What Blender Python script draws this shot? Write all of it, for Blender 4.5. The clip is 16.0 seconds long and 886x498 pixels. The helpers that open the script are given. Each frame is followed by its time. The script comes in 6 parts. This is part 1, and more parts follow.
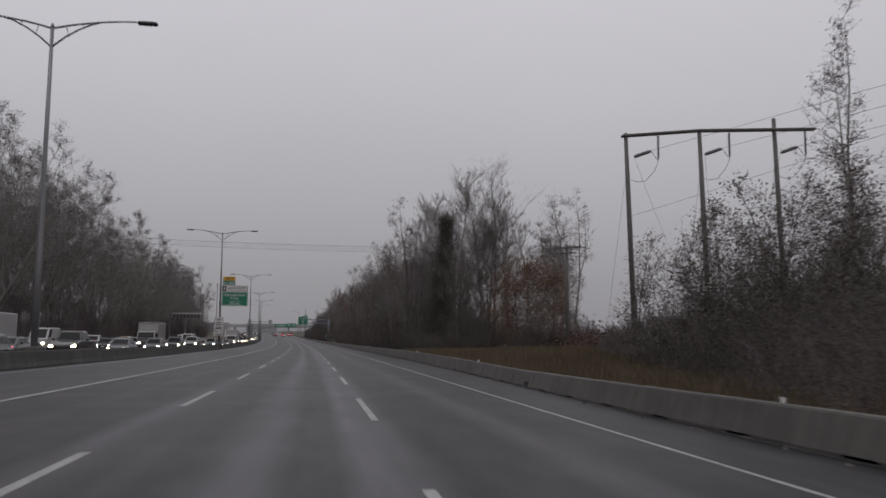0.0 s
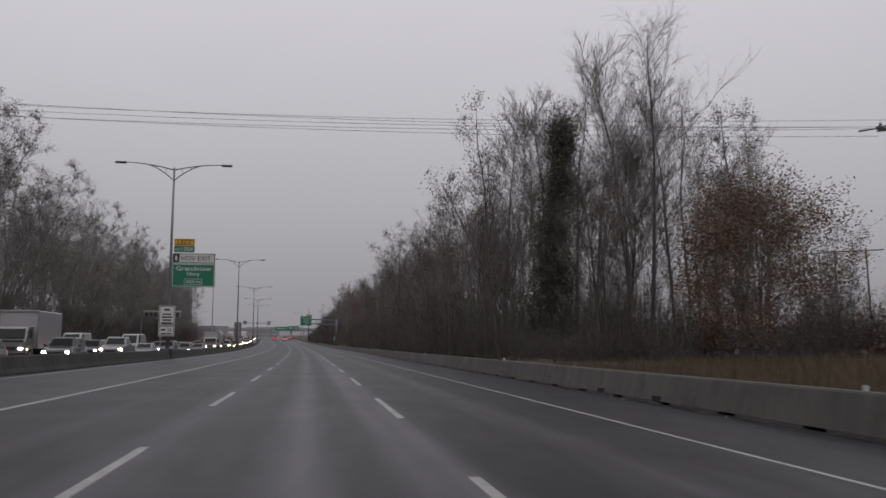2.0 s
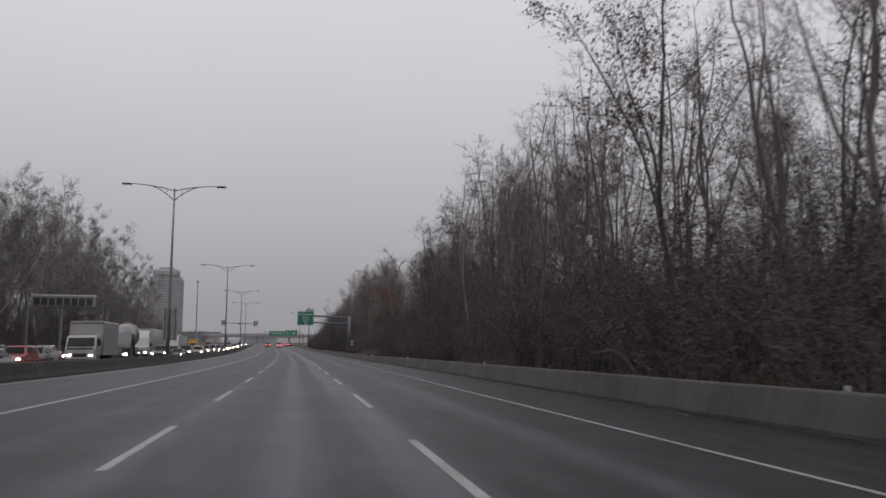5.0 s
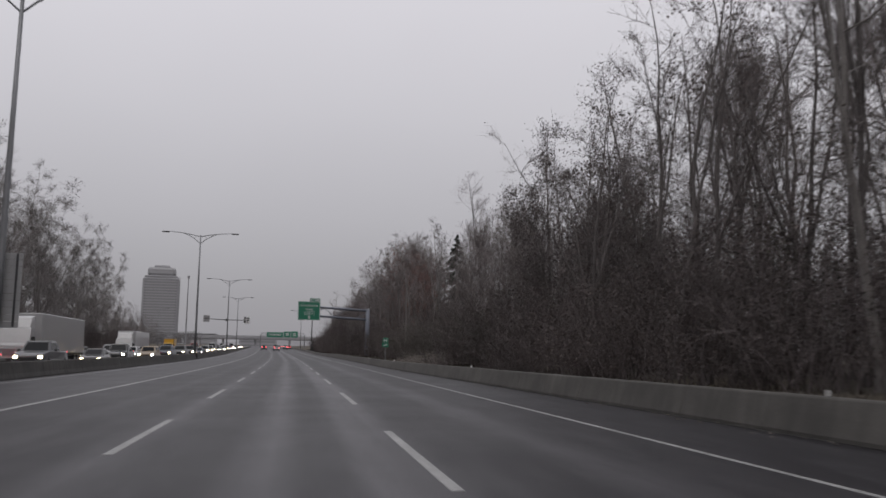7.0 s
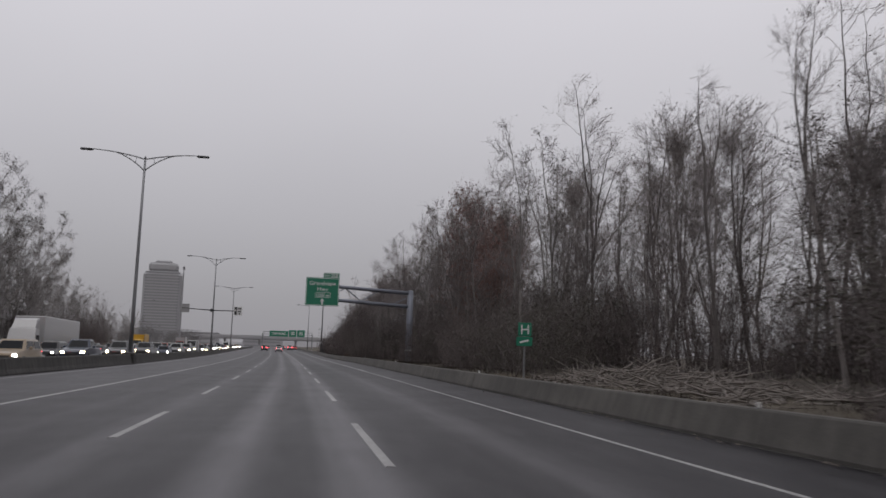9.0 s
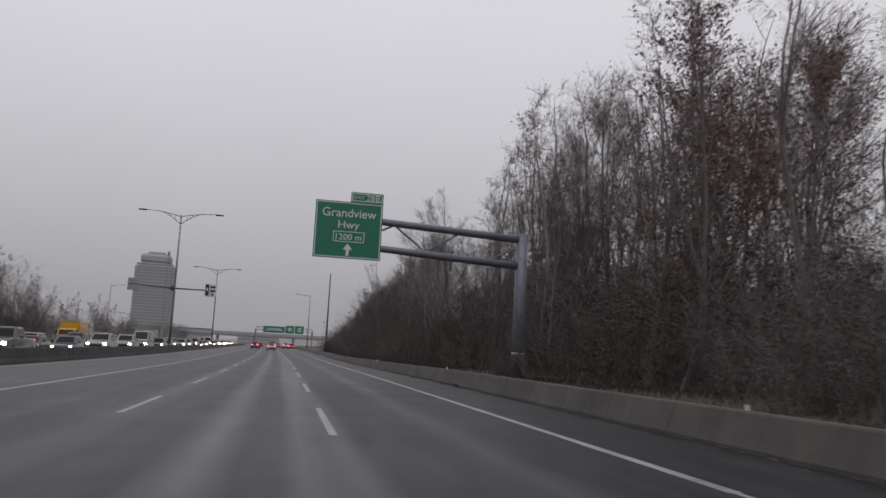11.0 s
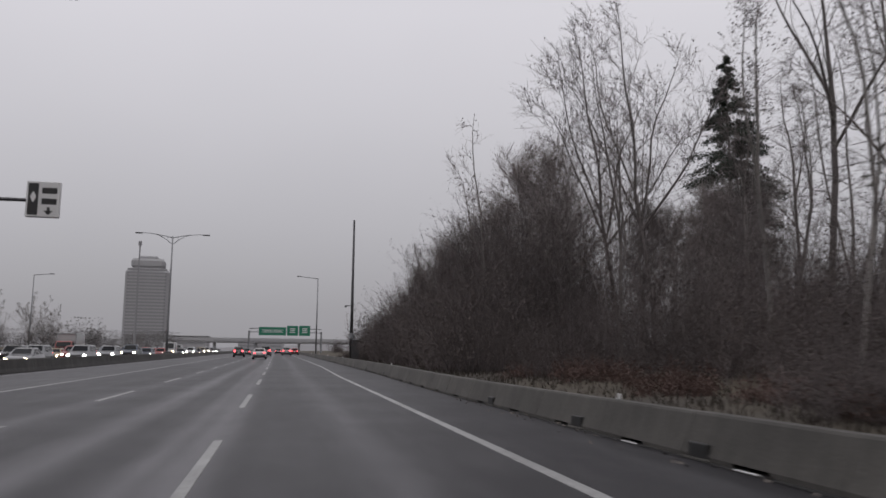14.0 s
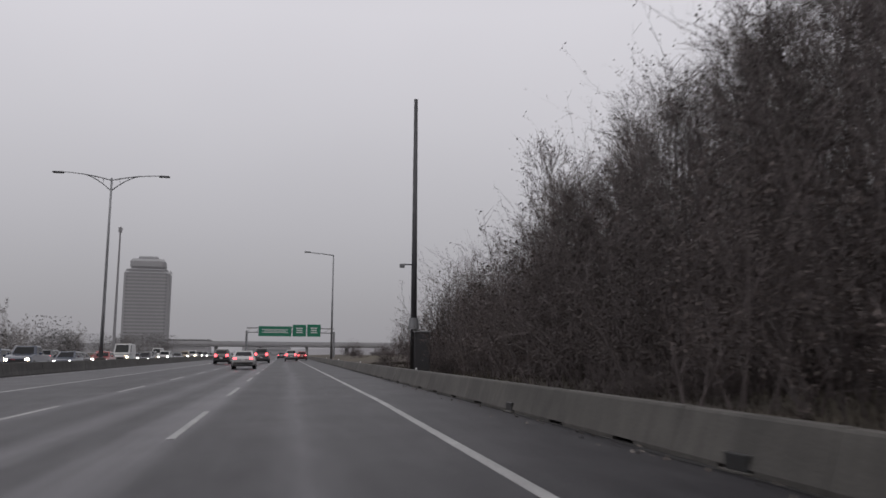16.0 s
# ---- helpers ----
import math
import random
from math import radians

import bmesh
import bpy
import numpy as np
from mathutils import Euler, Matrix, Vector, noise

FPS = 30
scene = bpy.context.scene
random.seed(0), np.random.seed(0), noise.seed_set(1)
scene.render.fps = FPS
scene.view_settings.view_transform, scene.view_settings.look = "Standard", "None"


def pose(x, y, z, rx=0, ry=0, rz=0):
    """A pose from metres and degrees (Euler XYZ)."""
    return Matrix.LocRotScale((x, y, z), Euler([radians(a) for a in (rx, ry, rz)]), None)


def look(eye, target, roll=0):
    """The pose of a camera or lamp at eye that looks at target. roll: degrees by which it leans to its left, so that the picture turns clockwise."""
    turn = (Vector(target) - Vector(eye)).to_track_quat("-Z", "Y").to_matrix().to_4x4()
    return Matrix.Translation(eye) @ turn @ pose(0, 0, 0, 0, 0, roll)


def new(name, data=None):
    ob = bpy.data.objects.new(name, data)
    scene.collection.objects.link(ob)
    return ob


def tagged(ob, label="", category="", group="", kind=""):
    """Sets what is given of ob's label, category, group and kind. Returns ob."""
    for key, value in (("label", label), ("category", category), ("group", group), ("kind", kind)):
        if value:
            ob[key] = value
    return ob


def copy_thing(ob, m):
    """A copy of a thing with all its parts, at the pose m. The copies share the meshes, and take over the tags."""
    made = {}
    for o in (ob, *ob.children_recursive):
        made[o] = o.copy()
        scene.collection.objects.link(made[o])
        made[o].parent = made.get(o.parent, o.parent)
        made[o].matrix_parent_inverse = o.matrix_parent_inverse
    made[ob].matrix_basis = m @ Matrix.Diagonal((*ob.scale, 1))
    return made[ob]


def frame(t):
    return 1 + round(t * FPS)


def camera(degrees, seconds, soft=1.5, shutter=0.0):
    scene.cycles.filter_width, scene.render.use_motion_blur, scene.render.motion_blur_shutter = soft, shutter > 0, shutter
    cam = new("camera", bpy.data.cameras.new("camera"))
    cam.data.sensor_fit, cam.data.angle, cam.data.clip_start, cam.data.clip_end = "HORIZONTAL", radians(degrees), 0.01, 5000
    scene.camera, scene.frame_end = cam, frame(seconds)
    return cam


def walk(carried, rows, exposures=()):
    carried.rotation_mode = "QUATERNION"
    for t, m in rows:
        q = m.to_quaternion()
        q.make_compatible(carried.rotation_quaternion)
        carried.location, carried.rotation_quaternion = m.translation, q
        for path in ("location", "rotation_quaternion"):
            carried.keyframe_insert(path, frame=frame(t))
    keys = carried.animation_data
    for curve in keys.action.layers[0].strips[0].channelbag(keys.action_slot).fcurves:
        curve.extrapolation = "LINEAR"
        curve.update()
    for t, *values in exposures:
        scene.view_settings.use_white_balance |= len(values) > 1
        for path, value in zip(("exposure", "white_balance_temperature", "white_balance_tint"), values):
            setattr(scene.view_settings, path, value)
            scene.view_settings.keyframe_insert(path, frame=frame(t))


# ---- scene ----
# ---- camera ----
PATH = [
    (0, -2.614, 2.37, 1.682, 6.20, -0.30, -9.93),
    (0.5, -2.491, 14.53, 1.623, 6.29, -0.56, -9.83),
    (1, -2.388, 26.74, 1.565, 6.37, -0.66, -9.74),
    (1.5, -2.317, 39.06, 1.502, 6.42, -0.43, -9.70),
    (2, -2.259, 51.37, 1.444, 6.46, -0.09, -9.71),
    (2.5, -2.179, 63.57, 1.395, 6.51, 0.19, -9.79),
    (3, -2.096, 75.71, 1.352, 6.57, 0.42, -9.91),
    (5.5, -1.563, 147.81, 1.260, 7.17, -0.63, -9.73),
    (6, -1.606, 159.37, 1.257, 7.34, -1.03, -9.77),
    (6.5, -1.599, 171.34, 1.263, 7.44, -1.05, -9.70),
    (7, -1.640, 182.98, 1.270, 7.36, -0.80, -9.66),
    (7.5, -1.717, 194.72, 1.304, 7.43, -1.07, -9.52),
    (8, -1.757, 206.58, 1.351, 7.52, -1.34, -9.43),
    (8.5, -1.794, 218.57, 1.404, 7.53, -1.58, -9.33),
    (9, -1.807, 230.56, 1.458, 7.59, -1.66, -9.23),
    (11.5, -2.388, 288.54, 1.760, 7.75, -3.01, -9.45),
    (12, -2.334, 299.94, 1.844, 7.74, -2.56, -9.33),
    (12.5, -2.366, 311.43, 1.927, 7.74, -1.99, -9.25),
    (13, -2.429, 322.95, 2.013, 7.75, -1.36, -9.17),
    (13.5, -2.510, 334.39, 2.102, 7.73, -0.91, -9.03),
    (14, -2.577, 345.53, 2.196, 7.72, -0.64, -8.91),
    (14.5, -2.753, 356.47, 2.296, 7.63, -0.40, -8.72),
    (15, -2.964, 367.35, 2.403, 7.65, -0.15, -8.56),
    (15.5, -3.190, 378.20, 2.516, 7.78, -0.16, -8.45),
    (16, -3.421, 389.08, 2.631, 7.94, -0.32, -8.40),
]
cam = camera(56.2, 16.0, soft=1.6, shutter=0.18)
walk(cam, [(t, pose(x, y, z, 90 + pitch, roll, yaw)) for t, x, y, z, pitch, roll, yaw in PATH],
     exposures=[(0.0, -0.07), (2.0, 0.0), (3.0, 0.1), (7.0, 0.12), (9.0, 0.08), (12.0, 0.2), (14.0, 0.14), (16.0, 0.12)])

# ---- sky and light ----
world = bpy.data.worlds.new("overcast")
scene.world = world
world.use_nodes = True
wn, wl = world.node_tree.nodes, world.node_tree.links
wn.clear()
sky = wn.new("ShaderNodeTexSky")
sky.sky_type, sky.sun_disc = "NISHITA", False
sky.sun_elevation, sky.sun_rotation = radians(35), radians(160)
sky.air_density, sky.dust_density = 1.0, 6.0
coord = wn.new("ShaderNodeTexCoord")
sep = wn.new("ShaderNodeSeparateXYZ")
wl.new(coord.outputs["Generated"], sep.inputs[0])
cloud = wn.new("ShaderNodeValToRGB")
cloud.color_ramp.elements[0].position, cloud.color_ramp.elements[0].color = 0.0, (0.275, 0.268, 0.287, 1)
cloud.color_ramp.elements[1].position, cloud.color_ramp.elements[1].color = 0.40, (0.607, 0.592, 0.63, 1)
for at, v in ((0.06, 0.315), (0.16, 0.415), (0.28, 0.52)):
    e = cloud.color_ramp.elements.new(at)
    e.color = (v * 1.008, v * 0.985, v * 1.045, 1)
wl.new(sep.outputs["Z"], cloud.inputs[0])
puff = wn.new("ShaderNodeTexNoise")
puff.inputs["Scale"].default_value, puff.inputs["Detail"].default_value = 2.2, 4
wl.new(coord.outputs["Generated"], puff.inputs["Vector"])
soft = wn.new("ShaderNodeMapRange")
soft.inputs["To Min"].default_value, soft.inputs["To Max"].default_value = 0.94, 1.06
wl.new(puff.outputs["Fac"], soft.inputs["Value"])
mul = wn.new("ShaderNodeMix")
mul.data_type, mul.blend_type = "RGBA", "MULTIPLY"
mul.inputs[0].default_value = 1.0
wl.new(cloud.outputs[0], mul.inputs[6])
wl.new(soft.outputs[0], mul.inputs[7])
thin = wn.new("ShaderNodeMix")
thin.data_type, thin.blend_type = "RGBA", "ADD"
thin.inputs[0].default_value = 0.004
wl.new(mul.outputs[2], thin.inputs[6])
wl.new(sky.outputs[0], thin.inputs[7])
bg = wn.new("ShaderNodeBackground")
wl.new(thin.outputs[2], bg.inputs[0])
bg.inputs[1].default_value = 1.0
wout = wn.new("ShaderNodeOutputWorld")
wl.new(bg.outputs[0], wout.inputs[0])
sun = new("sun", bpy.data.lights.new("sun", "SUN"))
sun.data.energy, sun.data.angle, sun.data.color = 0.5, radians(40), (1, 0.97, 0.94)
sun.matrix_world = look((0, 0, 300), (60, 130, 0))


# ---- the road's line: places are given across (x), along (y) and above (z) it ----
def line_x(y):
    def f(s):
        q = (s - 140) / 160
        return 10 * (-0.2109 * q * q + 0.003356 * q ** 3)
    if y > 400:
        return f(400) + (f(400) - f(399)) * (y - 400)
    if y < -20:
        return f(-20) + (f(-19) - f(-20)) * (y + 20)
    return f(y)


def line_z(y):
    def f(s):
        q = (s - 140) / 160
        return 0.53917 * q * q + 0.022 * q ** 3
    if y > 400:
        return f(400) + (f(400) - f(399)) * (min(y, 900) - 400)
    if y < -20:
        return f(-20) + (f(-19) - f(-20)) * (max(y, -200) + 20)
    return f(y)


def bank(y):
    """Crossfall of the road: it leans into the bend."""
    return float(np.interp(y, (0, 100, 200, 300, 400), (-0.0108, -0.0047, 0.0131, 0.0148, 0.0137)))


def on(x, y, z=0.0):
    return Vector((x + line_x(y), y, z + line_z(y) + bank(y) * (min(max(x, -36.0), 10.0) + 1.6)))


def heading(y):
    return -math.degrees(math.atan(line_x(y + 0.5) - line_x(y - 0.5)))


def at(x, y, z=0.0, turn=0.0):
    p = on(x, y, z)
    return pose(p.x, p.y, p.z, 0, 0, heading(y) + turn)


# ---- materials ----
def material(name, colour, rough=0.6, metal=0.0, vary=0.15, scale=3.0, fine=60.0, bump=0.0, spec=0.5, emit=None, power=0.0, rand=0.0, coat=0.0):
    m = bpy.data.materials.new(name)
    m.use_nodes = True
    n, l = m.node_tree.nodes, m.node_tree.links
    b = n["Principled BSDF"]
    b.inputs["Roughness"].default_value, b.inputs["Metallic"].default_value = rough, metal
    b.inputs["Specular IOR Level"].default_value = spec
    b.inputs["Coat Weight"].default_value = coat
    b.inputs["Base Color"].default_value = (*colour, 1)
    if emit:
        b.inputs["Emission Color"].default_value = (*emit, 1)
        b.inputs["Emission Strength"].default_value = power
    if vary or rand:
        tc = n.new("ShaderNodeTexCoord")
        big, small = n.new("ShaderNodeTexNoise"), n.new("ShaderNodeTexNoise")
        big.inputs["Scale"].default_value, big.inputs["Detail"].default_value = scale, 5
        small.inputs["Scale"].default_value, small.inputs["Detail"].default_value = fine, 3
        l.new(tc.outputs["Object"], big.inputs["Vector"])
        l.new(tc.outputs["Object"], small.inputs["Vector"])
        add = n.new("ShaderNodeMath")
        add.operation = "ADD"
        l.new(big.outputs["Fac"], add.inputs[0])
        l.new(small.outputs["Fac"], add.inputs[1])
        last = add.outputs[0]
        if rand:
            info = n.new("ShaderNodeObjectInfo")
            mr = n.new("ShaderNodeMapRange")
            mr.inputs["To Min"].default_value, mr.inputs["To Max"].default_value = -rand / max(vary, 0.01) * 0.5, rand / max(vary, 0.01) * 0.5
            l.new(info.outputs["Random"], mr.inputs["Value"])
            a2 = n.new("ShaderNodeMath")
            a2.operation = "ADD"
            l.new(last, a2.inputs[0])
            l.new(mr.outputs[0], a2.inputs[1])
            last = a2.outputs[0]
        k = n.new("ShaderNodeMapRange")
        k.clamp = False
        k.inputs["From Min"].default_value, k.inputs["From Max"].default_value = 0.5, 1.5
        k.inputs["To Min"].default_value, k.inputs["To Max"].default_value = 1 - vary, 1 + vary
        l.new(last, k.inputs["Value"])
        mx = n.new("ShaderNodeMix")
        mx.data_type, mx.blend_type = "RGBA", "MULTIPLY"
        mx.inputs[0].default_value = 1
        mx.inputs[6].default_value = (*colour, 1)
        l.new(k.outputs[0], mx.inputs[7])
        l.new(mx.outputs[2], b.inputs["Base Color"])
        if bump:
            bp = n.new("ShaderNodeBump")
            bp.inputs["Strength"].default_value, bp.inputs["Distance"].default_value = bump, 0.02
            l.new(small.outputs["Fac"], bp.inputs["Height"])
            l.new(bp.outputs[0], b.inputs["Normal"])
    return m


def asphalt_material():
    """Wet asphalt: pale bands along the lanes and lines, darker wheel paths, sealed patches."""
    m = bpy.data.materials.new("wet_asphalt")
    m.use_nodes = True
    n, l = m.node_tree.nodes, m.node_tree.links
    b = n["Principled BSDF"]
    uv = n.new("ShaderNodeUVMap")
    sp = n.new("ShaderNodeSeparateXYZ")
    l.new(uv.outputs[0], sp.inputs[0])
    # the bands wander a little along the road
    wob = n.new("ShaderNodeTexNoise")
    wob.inputs["Scale"].default_value, wob.inputs["Detail"].default_value = 1.0, 3
    long = n.new("ShaderNodeMapping")
    long.inputs["Scale"].default_value = (0.15, 0.02, 1)
    l.new(uv.outputs[0], long.inputs["Vector"])
    l.new(long.outputs[0], wob.inputs["Vector"])
    shift = n.new("ShaderNodeMath")
    shift.operation, shift.inputs[1].default_value = "MULTIPLY_ADD", 0.7
    l.new(wob.outputs["Fac"], shift.inputs[0])
    l.new(sp.outputs["X"], shift.inputs[2])
    band = n.new("ShaderNodeMapRange")
    band.inputs["From Min"].default_value, band.inputs["From Max"].default_value = -14.0 + 0.35, 8.0 + 0.35
    l.new(shift.outputs[0], band.inputs["Value"])
    ramp = n.new("ShaderNodeValToRGB")
    els = ramp.color_ramp.elements
    els[0].position, els[0].color = 0.0, (0.28, 0.28, 0.28, 1)
    els[1].position, els[1].color = 1.0, (0.05, 0.05, 0.05, 1)
    for x, v in ((-7.9, 0.34), (-7.4, 0.2), (-5.8, 0.1), (-5.4, 0.28), (-4.9, 0.08), (-4.1, 0.15), (-3.65, 0.68), (-3.2, 0.2), (-2.3, 0.1), (-1.75, 0.95), (-1.3, 0.12),
                 (-0.85, 0.2), (-0.6, 0.85), (-0.1, 0.95), (0.3, 0.1), (1.4, 0.12), (1.9, 0.55), (2.4, 0.12), (3.3, 0.1)):
        e = els.new((x + 14) / 22)
        e.color = (v, v, v, 1)
    l.new(band.outputs[0], ramp.inputs[0])
    mp = n.new("ShaderNodeMapping")
    mp.inputs["Scale"].default_value = (1.6, 0.03, 1)
    l.new(uv.outputs[0], mp.inputs["Vector"])
    streak = n.new("ShaderNodeTexNoise")
    streak.inputs["Scale"].default_value, streak.inputs["Detail"].default_value = 1.0, 6
    l.new(mp.outputs[0], streak.inputs["Vector"])
    grain = n.new("ShaderNodeTexNoise")
    grain.inputs["Scale"].default_value, grain.inputs["Detail"].default_value = 55, 4
    l.new(uv.outputs[0], grain.inputs["Vector"])
    patch = n.new("ShaderNodeTexNoise")
    patch.inputs["Scale"].default_value, patch.inputs["Detail"].default_value = 0.35, 6
    l.new(uv.outputs[0], patch.inputs["Vector"])
    mod = n.new("ShaderNodeMath")
    mod.operation = "MULTIPLY"
    sm = n.new("ShaderNodeMapRange")
    sm.inputs["From Min"].default_value, sm.inputs["From Max"].default_value = 0.3, 0.65
    sm.inputs["To Min"].default_value, sm.inputs["To Max"].default_value = 0.55, 1.1
    l.new(streak.outputs["Fac"], sm.inputs["Value"])
    # the bands get stronger further along the road
    band_gain = n.new("ShaderNodeMapRange")
    band_gain.inputs["From Min"].default_value, band_gain.inputs["From Max"].default_value = 150, 310
    band_gain.inputs["To Min"].default_value, band_gain.inputs["To Max"].default_value = 0.72, 1.0
    l.new(sp.outputs["Y"], band_gain.inputs["Value"])
    worn = n.new("ShaderNodeMath")
    worn.operation = "MULTIPLY"
    l.new(ramp.outputs[0], worn.inputs[0])
    l.new(band_gain.outputs[0], worn.inputs[1])
    # short mottling of damp and drier spots
    spot = n.new("ShaderNodeTexNoise")
    spot.inputs["Scale"].default_value, spot.inputs["Detail"].default_value = 1.0, 7
    sq = n.new("ShaderNodeMapping")
    sq.inputs["Scale"].default_value = (3.0, 0.5, 1)
    l.new(uv.outputs[0], sq.inputs["Vector"])
    l.new(sq.outputs[0], spot.inputs["Vector"])
    spotted = n.new("ShaderNodeMapRange")
    spotted.inputs["From Min"].default_value, spotted.inputs["From Max"].default_value = 0.4, 0.75
    spotted.inputs["To Min"].default_value, spotted.inputs["To Max"].default_value = -0.03, 0.17
    l.new(spot.outputs["Fac"], spotted.inputs["Value"])
    sum2 = n.new("ShaderNodeMath")
    sum2.operation = "ADD"
    l.new(worn.outputs[0], sum2.inputs[0])
    l.new(spotted.outputs[0], sum2.inputs[1])
    l.new(sum2.outputs[0], mod.inputs[0])
    l.new(sm.outputs[0], mod.inputs[1])
    col = n.new("ShaderNodeMix")
    col.data_type = "RGBA"
    col.inputs[6].default_value, col.inputs[7].default_value = (0.0112, 0.0104, 0.0126, 1), (0.128, 0.125, 0.134, 1)
    l.new(mod.outputs[0], col.inputs[0])
    g = n.new("ShaderNodeMapRange")
    g.inputs["To Min"].default_value, g.inputs["To Max"].default_value = 0.6, 1.4
    l.new(grain.outputs["Fac"], g.inputs["Value"])
    c2 = n.new("ShaderNodeMix")
    c2.data_type, c2.blend_type = "RGBA", "MULTIPLY"
    c2.inputs[0].default_value = 1
    l.new(col.outputs[2], c2.inputs[6])
    l.new(g.outputs[0], c2.inputs[7])
    l.new(c2.outputs[2], b.inputs["Base Color"])
    r = n.new("ShaderNodeMapRange")
    r.inputs["From Min"].default_value, r.inputs["From Max"].default_value = 0.3, 0.7
    r.inputs["To Min"].default_value, r.inputs["To Max"].default_value = 0.43, 0.47
    l.new(patch.outputs["Fac"], r.inputs["Value"])
    l.new(r.outputs[0], b.inputs["Roughness"])
    b.inputs["Specular IOR Level"].default_value = 0.17
    bp = n.new("ShaderNodeBump")
    bp.inputs["Strength"].default_value, bp.inputs["Distance"].default_value = 0.5, 0.006
    l.new(grain.outputs["Fac"], bp.inputs["Height"])
    l.new(bp.outputs[0], b.inputs["Normal"])
    return m


ASPHALT = asphalt_material()
PAINT_LINE = material("road_paint", (0.27, 0.27, 0.268), 0.5, vary=0.5, scale=0.7, fine=14)


def concrete_material(name, colour, stain):
    """Cast concrete: soft blotches, rain streaks down the faces, pores; laid in world space so that no two units match."""
    m = bpy.data.materials.new(name)
    m.use_nodes = True
    n, l = m.node_tree.nodes, m.node_tree.links
    b = n["Principled BSDF"]
    b.inputs["Roughness"].default_value = 0.75
    geo = n.new("ShaderNodeNewGeometry")

    def noise_at(scale, detail, stretch):
        mp, t = n.new("ShaderNodeMapping"), n.new("ShaderNodeTexNoise")
        mp.inputs["Scale"].default_value = stretch
        t.inputs["Scale"].default_value, t.inputs["Detail"].default_value = scale, detail
        l.new(geo.outputs["Position"], mp.inputs["Vector"])
        l.new(mp.outputs[0], t.inputs["Vector"])
        return t.outputs["Fac"]

    def spread(value, a, b2, lo, hi):
        k = n.new("ShaderNodeMapRange")
        for key, v in (("From Min", a), ("From Max", b2), ("To Min", lo), ("To Max", hi)):
            k.inputs[key].default_value = v
        l.new(value, k.inputs["Value"])
        return k.outputs[0]

    def times(a, c):
        k = n.new("ShaderNodeMath")
        k.operation = "MULTIPLY"
        l.new(a, k.inputs[0])
        l.new(c, k.inputs[1])
        return k.outputs[0]
    blotch = spread(noise_at(0.55, 5, (1, 1, 1.6)), 0.38, 0.66, 0.82, 1.22)
    streak = spread(noise_at(3.2, 5, (1, 1, 0.12)), 0.42, 0.62, stain, 1.08)
    grit = noise_at(30, 4, (1, 1, 1))
    info = n.new("ShaderNodeObjectInfo")
    unit = spread(info.outputs["Random"], 0, 1, 0.955, 1.045)
    total = times(times(blotch, streak), times(spread(grit, 0.3, 0.7, 0.85, 1.15), unit))
    mx = n.new("ShaderNodeMix")
    mx.data_type, mx.blend_type = "RGBA", "MULTIPLY"
    mx.inputs[0].default_value = 1
    mx.inputs[6].default_value = (*colour, 1)
    l.new(total, mx.inputs[7])
    l.new(mx.outputs[2], b.inputs["Base Color"])
    bp = n.new("ShaderNodeBump")
    bp.inputs["Strength"].default_value, bp.inputs["Distance"].default_value = 0.4, 0.01
    l.new(grit, bp.inputs["Height"])
    l.new(bp.outputs[0], b.inputs["Normal"])
    return m


CONCRETE = concrete_material("barrier_concrete", (0.080, 0.075, 0.068), 0.86)
CONCRETE_DARK = concrete_material("stained_concrete", (0.050, 0.047, 0.044), 0.72)
STEEL = material("galvanised_steel", (0.22, 0.225, 0.235), 0.5, 0.6, vary=0.15, scale=1.5, fine=40)
STEEL_BLUE = material("painted_gantry_steel", (0.165, 0.178, 0.215), 0.5, 0.2, vary=0.25, scale=1.2, fine=40)
STEEL_DARK = material("dark_steel", (0.06, 0.06, 0.065), 0.5, 0.4, vary=0.2)
SIGN_GREEN = material("sign_green", (0.012, 0.165, 0.098), 0.45, vary=0.12, scale=0.8, fine=20)
SIGN_WHITE = material("sign_white", (0.66, 0.66, 0.66), 0.45, vary=0.08, scale=1)
SIGN_GREY = material("sign_grey_white", (0.6, 0.6, 0.6), 0.5, vary=0.12, scale=1)
SIGN_YELLOW = material("sign_yellow", (0.72, 0.36, 0.03), 0.45, vary=0.1, scale=1)
SIGN_BACK = material("aluminium_back", (0.30, 0.30, 0.305), 0.5, 0.25, vary=0.15, scale=2)
BLACK = material("black_paint", (0.02, 0.02, 0.02), 0.5, vary=0.1)
WOOD = material("weathered_pole_wood", (0.12, 0.113, 0.11), 0.85, vary=0.35, scale=1.5, fine=30, bump=0.5)
CERAMIC = material("insulator", (0.10, 0.10, 0.11), 0.3, vary=0.1)
WIRE = material("conductor", (0.08, 0.08, 0.085), 0.5, 0.5, vary=0)
BARK = material("bark", (0.135, 0.121, 0.117), 0.9, vary=0.4, scale=2, fine=25, bump=0.6, rand=0.25)
# Pale bark of poplar and birch; on the broad trees it paints haze.
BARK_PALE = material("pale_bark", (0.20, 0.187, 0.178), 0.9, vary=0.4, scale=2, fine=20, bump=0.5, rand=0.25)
# Twigs of the broad trees, lightened so their colour carries the haze.
TWIG_HAZE = material("pale_twigs", (0.25, 0.235, 0.23), 0.9, vary=0.25, scale=1, fine=10, rand=0.2)
TWIG = material("twigs", (0.165, 0.145, 0.143), 0.9, vary=0.25, scale=1, fine=10, rand=0.25)
# Twig colour darkened so that it carries the understory's deep shade.
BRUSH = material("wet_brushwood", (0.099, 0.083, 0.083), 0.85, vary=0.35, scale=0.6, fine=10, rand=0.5)
